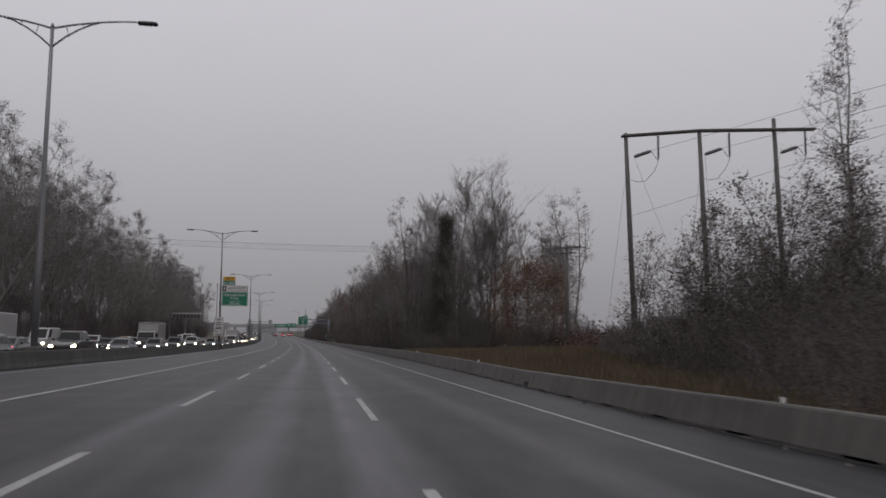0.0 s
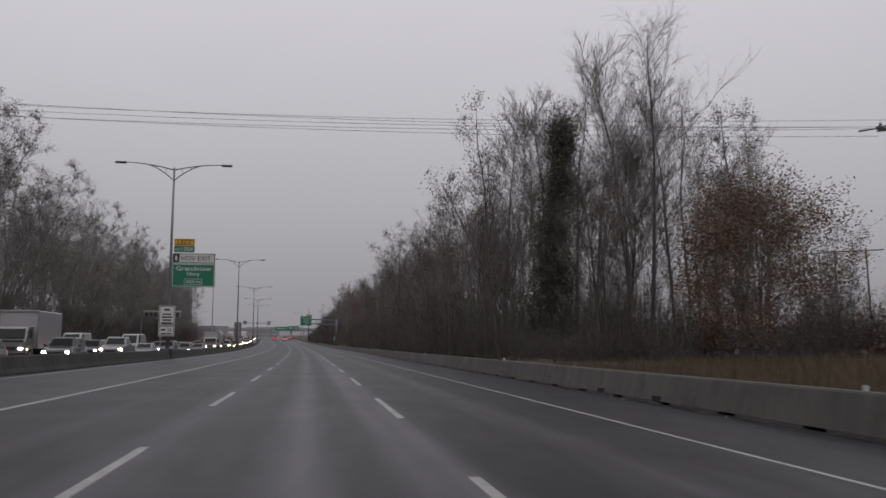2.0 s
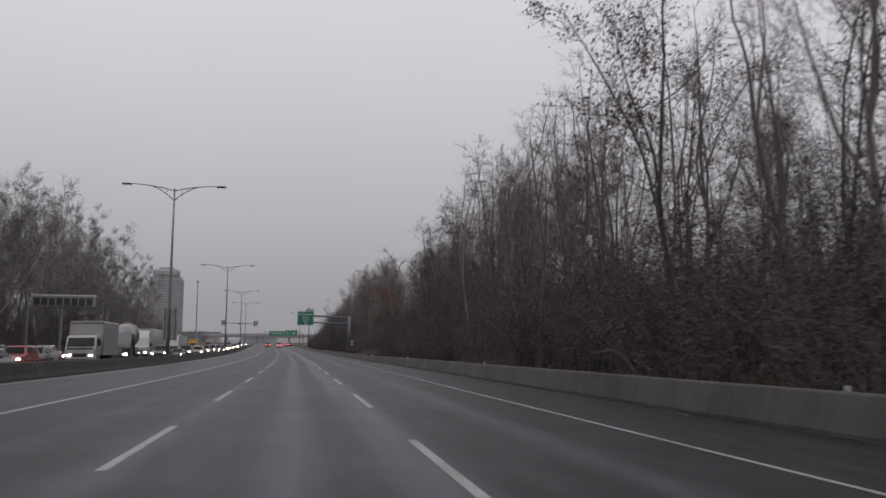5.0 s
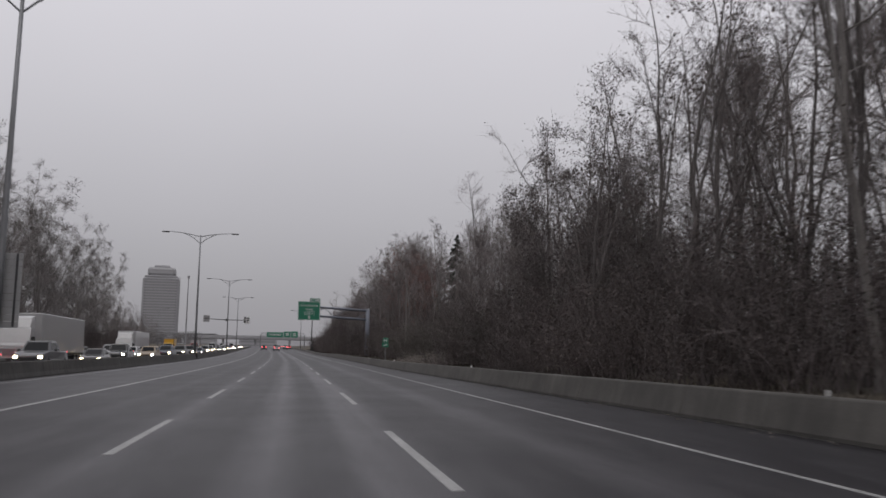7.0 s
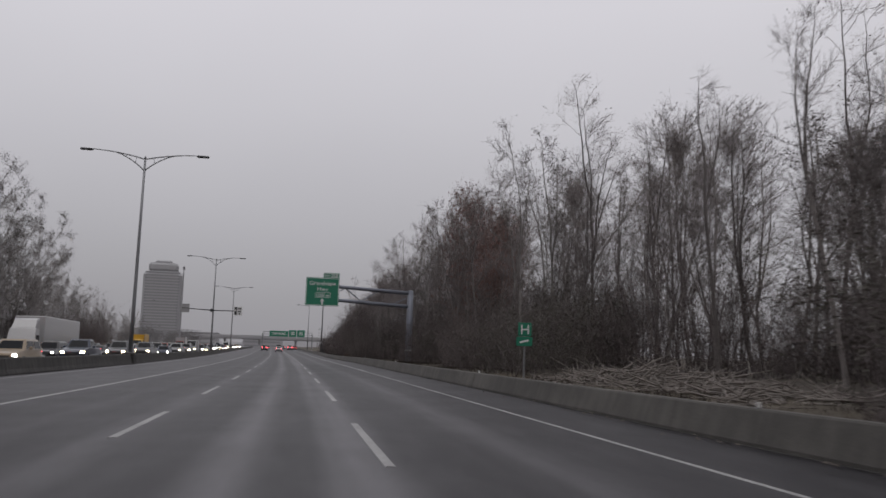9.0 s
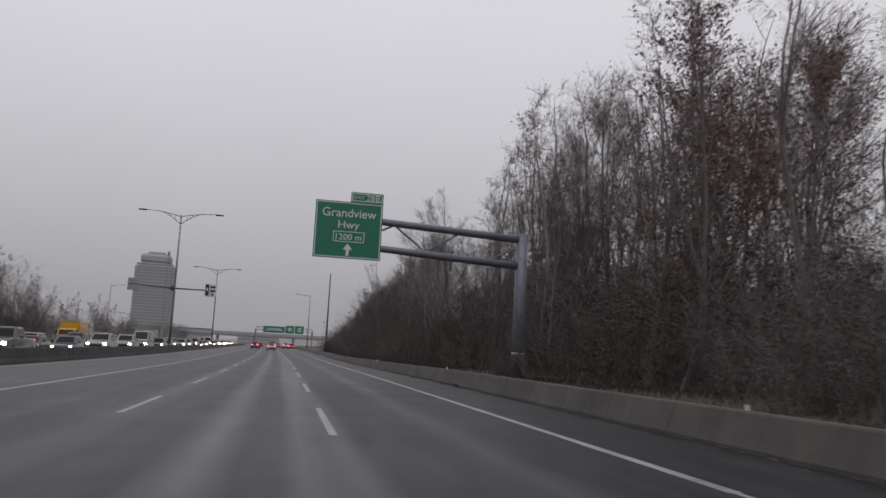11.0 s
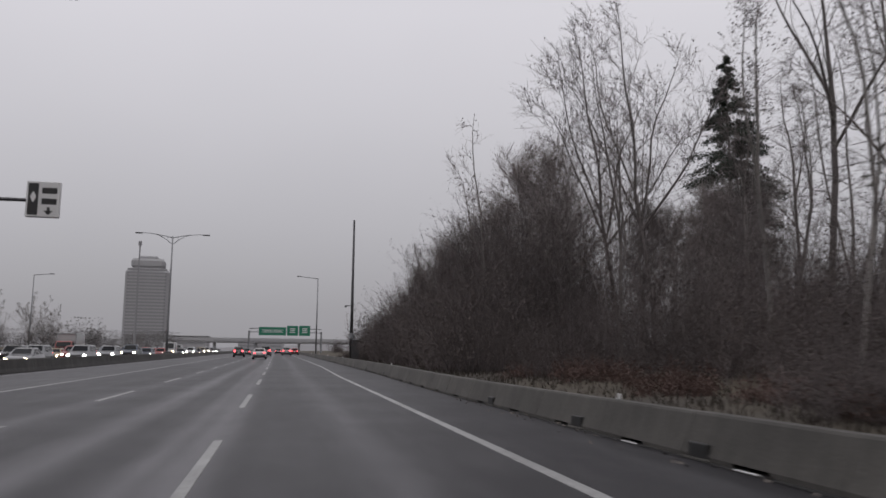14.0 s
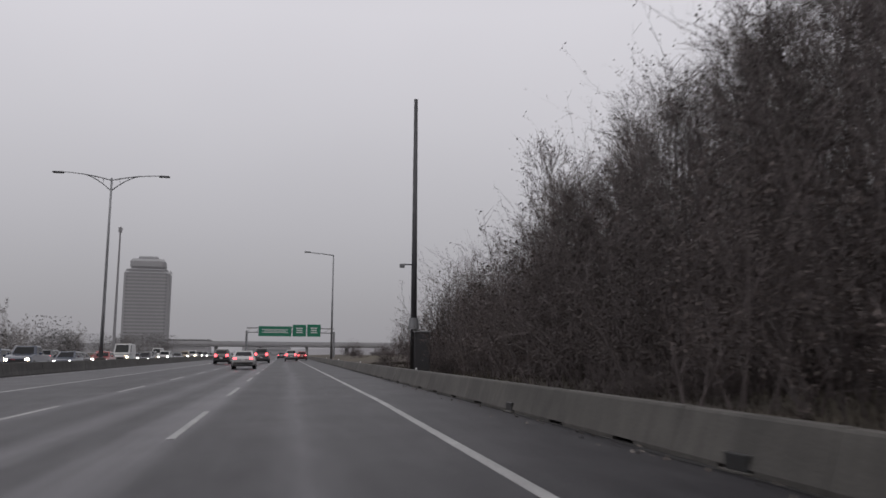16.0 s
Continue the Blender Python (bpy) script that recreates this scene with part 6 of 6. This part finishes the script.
def car(kind):
    """sedan, hatch, suv, pickup or van. Returns the Empty; the painted parts carry their paint on the object."""
    L, W, H, hood, belt, wb, r = {"sedan": (4.65, 0.90, 1.42, 0.78, 0.95, 2.7, 0.32), "hatch": (4.2, 0.88, 1.5, 0.82, 0.97, 2.6, 0.32), "suv": (4.7, 0.94, 1.70, 0.98, 1.10, 2.75, 0.36),
                                    "pickup": (5.6, 1.0, 1.88, 1.12, 1.22, 3.6, 0.40), "van": (5.7, 1.0, 2.45, 1.15, 1.30, 3.6, 0.36)}[kind]
    ob = thing("car", Matrix(), "", "car")
    f, b = -L / 2, L / 2
    tail = {"sedan": 0.96, "hatch": 1.0, "suv": 1.10, "pickup": 1.22, "van": 1.3}[kind]
    body = Build().loft([hoop(f, W * 0.80, 0.32, hood * 0.80, 0.52, 0.05), hoop(f + 0.10, W * 0.93, 0.22, hood * 0.90, 0.58, 0.06), hoop(f + 0.45, W * 0.99, 0.20, hood, 0.62, 0.10),
                         hoop(f + 1.15, W, 0.20, hood + 0.10, 0.66, 0.09), hoop(0, W, 0.20, belt, 0.68, 0.07), hoop(b - 0.9, W, 0.20, tail, 0.70, 0.09), hoop(b - 0.25, W * 0.97, 0.24, tail, 0.66, 0.10),
                         hoop(b - 0.06, W * 0.92, 0.30, tail * 0.90, 0.62, 0.08), hoop(b, W * 0.85, 0.36, tail * 0.80, 0.58, 0.06)])
    shell = part("body", body, None, ob, smooth=False)
    # cabin: front foot, front top, rear top, rear foot
    a0, a1, c1, c0 = {"sedan": (f + 1.15, f + 1.95, b - 1.35, b - 0.55), "hatch": (f + 0.95, f + 1.7, b - 0.6, b - 0.08), "suv": (f + 1.15, f + 1.8, b - 0.45, b - 0.08),
                      "pickup": (f + 1.45, f + 2.05, b - 2.25, b - 1.95), "van": (f + 0.75, f + 1.6, b - 0.12, b - 0.05)}[kind]
    lo, wt = belt - 0.05, W * (0.86 if kind == "van" else 0.74)
    wl = W * 0.93

    def ring(z, s):
        w = wl + (wt - wl) * s
        y0, y1 = a0 + (a1 - a0) * s, c0 + (c1 - c0) * s
        return [(-w * 0.86, y0, z), (w * 0.86, y0, z), (w, y0 + 0.12, z), (w, y1 - 0.12, z), (w * 0.88, y1, z), (-w * 0.88, y1, z), (-w, y1 - 0.12, z), (-w, y0 + 0.12, z)]
    ht = H - 0.07
    cab = Build().loft([ring(lo, 0), ring(ht, 1.0), [(x * 0.93, y + (0.05 if y < a0 + 1 else -0.05), H) for x, y, z in ring(ht, 1.0)]])
    part("cabin", cab, None, ob)

    def pane(name, p, n, off=0.012):
        p = [Vector(q) for q in p]
        n = Vector(n).normalized()
        part(name, Build().add([q + n * off for q in p] + [q - n * 0.02 for q in p], [(0, 1, 2, 3), (7, 6, 5, 4), (0, 4, 5, 1), (1, 5, 6, 2), (2, 6, 7, 3), (3, 7, 4, 0)]), GLASS, ob)

    def face(i, j, s0, s1, u0, u1):
        """Four points on the cabin's side between its corners i and j."""
        out = []
        for s, u in ((s0, u0), (s0, u1), (s1, u1), (s1, u0)):
            q = ring(lo + (ht - lo) * s, s)
            out.append(Vector(q[i]).lerp(Vector(q[j]), u))
        return out
    def with_normal(name, pts, outward):
        n = (pts[1] - pts[0]).cross(pts[3] - pts[0])
        if n.dot(Vector(outward)) < 0:
            n = -n
        pane(name, pts, n)
    with_normal("windscreen", face(0, 1, 0.14, 0.93, 0.03, 0.97), (0, -1, 0.5))
    if kind != "van":
        with_normal("rear_window", face(5, 4, 0.22, 0.90, 0.05, 0.95), (0, 1, 0.5))
    cuts = ((0.03, 0.47), (0.53, 0.95)) if kind != "van" else ((0.03, 0.22),)
    for u0, u1 in cuts:
        with_normal("side_window", face(2, 3, 0.16, 0.9, u0, u1), (1, 0, 0.2))
        with_normal("side_window", face(7, 6, 0.16, 0.9, u0, u1), (-1, 0, 0.2))
    if kind == "pickup":
        part("cargo_bed", Build().box(-W * 0.82, W * 0.82, b - 1.9, b - 0.12, tail - 0.02, tail + 0.02), TRIM, ob)
    # nose
    part("grille", Build().box(-W * 0.45, W * 0.45, f - 0.015, f + 0.06, hood * 0.50, hood * 0.74, 0.02), TRIM, ob)
    part("lower_grille", Build().box(-W * 0.6, W * 0.6, f - 0.012, f + 0.06, 0.30, 0.42, 0.02), TRIM, ob)
    part("front_plate", Build().box(-0.16, 0.16, f - 0.03, f - 0.012, 0.42, 0.55), PLATE, ob)
    part("bumper", Build().box(-W * 0.84, W * 0.84, b - 0.05, b + 0.02, 0.36, 0.52, 0.03), TRIM, ob)
    part("rear_plate", Build().box(-0.16, 0.16, b - 0.02, b + 0.03, 0.62, 0.75), PLATE, ob)
    for s in (-1, 1):
        x0, x1 = sorted((s * W * 0.55, s * W * 0.85))
        part("headlight", Build().box(x0, x1, f - 0.005, f + 0.14, hood * 0.66, hood * 0.84, 0.05), LAMP_ON if kind in ("suv", "hatch") else LAMP_WARM, ob)
        if kind in ("pickup", "sedan"):
            x0, x1 = sorted((s * W * 0.62, s * W * 0.76))
            part("fog_lamp", Build().box(x0, x1, f - 0.004, f + 0.1, 0.36, 0.46, 0.03), LAMP_WARM, ob)
        x0, x1 = sorted((s * W * 0.52, s * W * 0.83))
        zt = tail * 0.76
        part("tail_lamp", Build().box(x0, x1, b - 0.12, b + 0.015, zt - 0.02, zt + (0.14 if kind in ("sedan", "hatch") else 0.3), 0.03), TAIL_ON, ob)
        x0, x1 = sorted((s * (W + 0.0), s * (W + 0.2)))
        part("mirror", Build().box(x0, x1, a0 + 0.42, a0 + 0.56, belt - 0.02, belt + 0.15, 0.03), None, ob)
        for yy in (f + (L - wb) * 0.46, f + (L - wb) * 0.46 + wb):
            wheel(ob, s * (W - 0.10), yy, r, 0.22)
    return ob


def truck(kind):
    """A box truck or the tractor of a trailer truck."""
    ob = thing("truck", Matrix(), "", "truck")
    W = 1.15
    f = -3.6
    z0 = 0.55
    if kind == "box":
        def ring(y, w, lo, hi):
            return [(-w, y, lo), (w, y, lo), (w, y, hi - 0.08), (w * 0.93, y, hi), (-w * 0.93, y, hi), (-w, y, hi - 0.08)]
        W = 1.06
        part("cabin", Build().loft([ring(f, W * 0.94, 0.6, 1.42), ring(f + 0.06, W * 0.98, 0.58, 1.5), ring(f + 0.12, W, 0.58, 1.56), ring(f + 0.52, W, 0.58, 2.34), ring(f + 0.62, W * 0.985, 0.58, 2.42), ring(f + 1.75, W * 0.97, 0.58, 2.46)]), None, ob)
        q = [(-W * 0.90, f + 0.10, 1.60), (W * 0.90, f + 0.10, 1.60), (W * 0.85, f + 0.455, 2.26), (-W * 0.85, f + 0.455, 2.26)]
        part("windscreen", Build().add(q + [(x, y + 0.12, z) for x, y, z in q], [(0, 1, 2, 3), (7, 6, 5, 4), (0, 4, 5, 1), (1, 5, 6, 2), (2, 6, 7, 3), (3, 7, 4, 0)]), GLASS, ob)
        part("cowl", Build().box(-W * 0.88, W * 0.88, f - 0.01, f + 0.1, 1.38, 1.52, 0.02), TRIM, ob)
        for s in (-1, 1):
            part("wiper", Build().tube([(s * 0.15, f + 0.085, 1.6), (s * 0.15 + 0.45, f + 0.15, 1.74)], 0.012, 4), TRIM, ob)
    else:
        nose = Build().loft([[(-W * 0.9, f, z0), (W * 0.9, f, z0), (W * 0.9, f, 1.5), (W * 0.8, f + 0.05, 1.62), (-W * 0.8, f + 0.05, 1.62), (-W * 0.9, f, 1.5)],
                             [(-W, f + 0.35, z0), (W, f + 0.35, z0), (W, f + 0.35, 1.55), (W * 0.9, f + 0.3, 1.72), (-W * 0.9, f + 0.3, 1.72), (-W, f + 0.35, 1.55)],
                             [(-W, f + 0.9, z0), (W, f + 0.9, z0), (W, f + 0.9, 1.6), (W * 0.92, f + 0.9, 1.8), (-W * 0.92, f + 0.9, 1.8), (-W, f + 0.9, 1.6)],
                             [(-W, f + 2.0, z0), (W, f + 2.0, z0), (W, f + 2.0, 1.6), (W, f + 2.0, 1.8), (-W, f + 2.0, 1.8), (-W, f + 2.0, 1.6)]])
        part("bonnet", nose, None, ob)
        top = 2.55 if kind == "box" else 2.9
        part("cabin", Build().loft([[(-W, f + 0.75, 1.62), (W, f + 0.75, 1.62), (W, f + 2.3, 1.62), (-W, f + 2.3, 1.62)], [(-W * 0.95, f + 1.25, top - 0.1), (W * 0.95, f + 1.25, top - 0.1), (W * 0.95, f + 2.3, top - 0.1), (-W * 0.95, f + 2.3, top - 0.1)],
                                    [(-W * 0.85, f + 1.4, top), (W * 0.85, f + 1.4, top), (W * 0.85, f + 2.3, top), (-W * 0.85, f + 2.3, top)]]), None, ob)
        part("windscreen", Build().add([(-W * 0.9, f + 0.83, 1.78), (W * 0.9, f + 0.83, 1.78), (W * 0.87, f + 1.17, 2.38), (-W * 0.87, f + 1.17, 2.38), (-W * 0.9, f + 0.9, 1.78), (W * 0.9, f + 0.9, 1.78), (W * 0.87, f + 1.24, 2.38), (-W * 0.87, f + 1.24, 2.38)],
                                       [(0, 1, 2, 3), (7, 6, 5, 4), (0, 4, 5, 1), (1, 5, 6, 2), (2, 6, 7, 3), (3, 7, 4, 0)]), GLASS, ob)

    for s in (-1, 1):
        x0, x1 = sorted((s * W * 0.98, s * (W * 1.004)))
        back = 0.75 if kind == "box" else 0.0
        part("side_window", Build().box(x0, x1, f + 1.3 - back, f + 2.1 - back, 1.65, 2.22), GLASS, ob)
        x0, x1 = sorted((s * W * 0.55, s * W * 0.86))
        part("headlight", Build().box(x0, x1, f - 0.03, f + 0.1, 0.88, 1.02, 0.05), LAMP_ON, ob)
        x0, x1 = sorted((s * (W + 0.1), s * (W + 0.32)))
        part("mirror", Build().box(x0, x1, f + 0.95 - back, f + 1.05 - back, 1.65, 2.1, 0.03), TRIM, ob)
        part("mirror_arm", Build().tube([(s * W * 0.97, f + 1.05 - back, 2.0), (s * (W + 0.15), f + 1.0 - back, 2.05)], 0.02, 5), TRIM, ob)
        for yy in (f + 1.0, f + 5.3, f + 6.3):
            wheel(ob, s * (W - 0.15), yy, 0.48, 0.3)
    part("grille", Build().box(-W * 0.45, W * 0.45, f - 0.04, f + 0.1, 0.86 if kind == "box" else 0.9, 1.1 if kind == "box" else 1.42, 0.03), RIM if kind != "box" else TRIM, ob)
    part("bumper", Build().box(-W, W, f - 0.12, f + 0.2, 0.42, 0.72, 0.05), TRIM, ob)
    part("chassis", Build().box(-0.5, 0.5, f + 1.5, f + 7.4, 0.5, 0.8), TRIM, ob)
    if kind == "box":
        part("cargo_box", Build().box(-1.22, 1.22, f + 1.95, f + 7.6, 0.95, 3.5, 0.05), None, ob)
        part("roof_rail", Build().box(-1.23, 1.23, f + 1.9, f + 2.0, 3.36, 3.53, 0.02), RIM, ob)
        for x in (-1.2, 1.2):
            part("corner_post", Build().box(x - 0.035, x + 0.035, f + 1.9, f + 1.97, 0.97, 3.36, 0.01), RIM, ob)
        for yy in (f + 2.6, f + 4.8):
            part("side_guard", Build().box(-1.18, 1.18, yy, yy + 0.08, 0.55, 0.95, 0.01), TRIM, ob)
    elif kind == "mixer":
        drum = [(0, f + 2.55, 2.35), (0, f + 2.75, 2.38), (0, f + 3.6, 2.5), (0, f + 4.9, 2.7), (0, f + 6.3, 2.95), (0, f + 7.2, 3.15)]
        d = part("drum", Build().tube(drum, [0.5, 0.72, 1.08, 1.2, 0.92, 0.42], 18), None, ob, smooth=True)
        part("drum_band", Build().tube([(0, f + 4.55, 2.64), (0, f + 4.75, 2.67)], [1.215, 1.215], 18), PAINTS["red"], d)
        part("chute", Build().loft([[(-0.35, f + 7.1, 2.9), (0.35, f + 7.1, 2.9), (0.35, f + 7.15, 3.5), (-0.35, f + 7.15, 3.5)], [(-0.22, f + 7.9, 1.5), (0.22, f + 7.9, 1.5), (0.22, f + 8.0, 1.7), (-0.22, f + 8.0, 1.7)]]), TRIM, ob)
        part("water_tank", Build().tube([(-0.9, f + 2.45, 1.3), (0.9, f + 2.45, 1.3)], 0.28, 12), RIM, ob)
        for yy in (f + 2.65, f + 6.9):
            part("drum_stand", Build().loft([[(-0.6, yy, 0.8), (0.6, yy, 0.8), (0.6, yy + 0.15, 0.8), (-0.6, yy + 0.15, 0.8)], [(-0.3, yy, 2.4), (0.3, yy, 2.4), (0.3, yy + 0.15, 2.4), (-0.3, yy + 0.15, 2.4)]]), TRIM, ob)
    else:
        part("roof_fairing", Build().loft([[(-W * 0.85, f + 1.35, 2.88), (W * 0.85, f + 1.35, 2.88), (W * 0.95, f + 2.3, 2.88), (-W * 0.95, f + 2.3, 2.88)], [(-W * 0.8, f + 1.9, 3.6), (W * 0.8, f + 1.9, 3.6), (W * 0.9, f + 2.35, 3.75), (-W * 0.9, f + 2.35, 3.75)]]), None, ob)
        part("trailer", Build().box(-1.28, 1.28, f + 3.3, f + 17.0, 1.1, 4.0, 0.05), None, ob)
        part("trailer_frame", Build().box(-1.0, 1.0, f + 7.5, f + 17.0, 0.85, 1.1), TRIM, ob)
        for s in (-1, 1):
            for yy in (f + 14.5, f + 15.7):
                wheel(ob, s * 1.0, yy, 0.48, 0.3)
    return ob


PAINTED = ("body", "cabin", "mirror", "bonnet", "cargo_box", "roof_fairing", "trailer", "drum")


def paint(ob, main, box="white"):
    for c in ob.children:
        nm = c.name.split(".")[0]
        if nm in PAINTED and (c.data.materials or True):
            if not c.data.materials:
                c.data.materials.append(PAINTS["white"])
            if c.material_slots and c.data.materials[0] in PAINTS.values():
                c.material_slots[0].link = "OBJECT"
                c.material_slots[0].material = PAINTS[box if nm in ("cargo_box", "trailer", "drum") else main]
    return ob


SHAPES = {k: car(k) for k in ("sedan", "hatch", "suv", "pickup", "van")}
SHAPES["box"], SHAPES["tractor"], SHAPES["mixer"] = truck("box"), truck("tractor"), truck("mixer")
TITLE = {"sedan": "sedan", "hatch": "hatchback", "suv": "sport utility car", "pickup": "pickup truck", "van": "tall panel van", "box": "box truck", "tractor": "articulated lorry", "mixer": "concrete mixer truck"}
used = set()


def vehicle(kind, colour, x, y, turn, what, group, box="white"):
    proto = SHAPES[kind]
    m = at(x, y, 0.012, turn) @ pose(0, 0, 0, 0, math.degrees(bank(y)) * (1 if abs(turn) > 90 else -1), 0)
    if kind in used:
        ob = copy_thing(proto, m)
    else:
        ob, proto.matrix_basis = proto, m
        used.add(kind)
    paint(ob, colour, box)
    return tagged(ob, f"{colour} {TITLE[kind]} {what}", "truck" if kind in ("box", "tractor", "mixer") else "car", group)


# ours: the cars ahead
vehicle("sedan", "white", -1.55, 457.5, 180, "with lit red tail lamps, driving ahead", "cars ahead")
vehicle("suv", "black", -5.6, 491, 180, "with lit tail lamps, driving ahead", "cars ahead")
vehicle("pickup", "grey", -1.3, 500, 180, "with lit tail lamps, driving ahead", "cars ahead")
vehicle("suv", "silver", 2.6, 522, 180, "with lit tail lamps, driving ahead", "cars ahead")
vehicle("hatch", "red", 4.6, 538, 180, "with bright brake lamps, driving ahead", "cars ahead")
vehicle("hatch", "grey", -5.6, 527, 180, "with lit tail lamps, driving ahead", "cars ahead")
vehicle("sedan", "grey", 1.0, 575, 180, "with lit tail lamps, driving ahead", "cars ahead")
vehicle("sedan", "black", -5.4, 610, 180, "with lit tail lamps, driving ahead", "cars ahead")

# the queue that comes the other way
LANES = (-17.2, -20.85, -24.5, -28.1)
FIXED = (("box", "white", 0, 203, "white"), ("mixer", "grey", 0, 215.6, "silver"), ("tractor", "white", 1, 249, "white"), ("box", "white", 3, 78, "white"), ("van", "white", 3, 94, "white"), ("box", "silver", 1, 113, "white"),
         ("tractor", "white", 2, 312, "white"), ("box", "yellow", 3, 396, "yellow"), ("van", "silver", 2, 40, "white"), ("van", "white", 1, 150, "white"), ("box", "red", 3, 470, "white"))
taken = {lane: [] for lane in range(4)}
for kind, colour, lane, y, box in FIXED:
    vehicle(kind, colour, LANES[lane], y, 0.4, "with headlamps on in the oncoming queue", "oncoming queue", box)
    taken[lane].append((y - 5, y + (20 if kind == "tractor" else 9)))
cr = random.Random(23)
for lane, x in enumerate(LANES):
    y = cr.uniform(12, 20) + lane * 3
    while y < (610 if lane < 3 else 500):
        kind = cr.choice(("sedan", "sedan", "hatch", "suv", "suv", "suv", "pickup", "pickup", "suv", "hatch", "sedan", "van"))
        colour = cr.choice(("white", "silver", "silver", "grey", "grey", "grey", "black", "black", "black", "black", "red", "blue", "tan"))
        if kind == "van":
            colour = cr.choice(("white", "white", "silver"))
        if not any(a - 3.2 < y + 2.8 < b + 3.2 for a, b in taken[lane]):
            vehicle(kind, colour, x + cr.uniform(-0.25, 0.25), y + 2.8, cr.uniform(-1.2, 1.2), "with headlamps on in the oncoming queue", "oncoming queue")
        y += 9 + cr.uniform(1.5, 9.0) + max(0, lane - 1) * 2.0
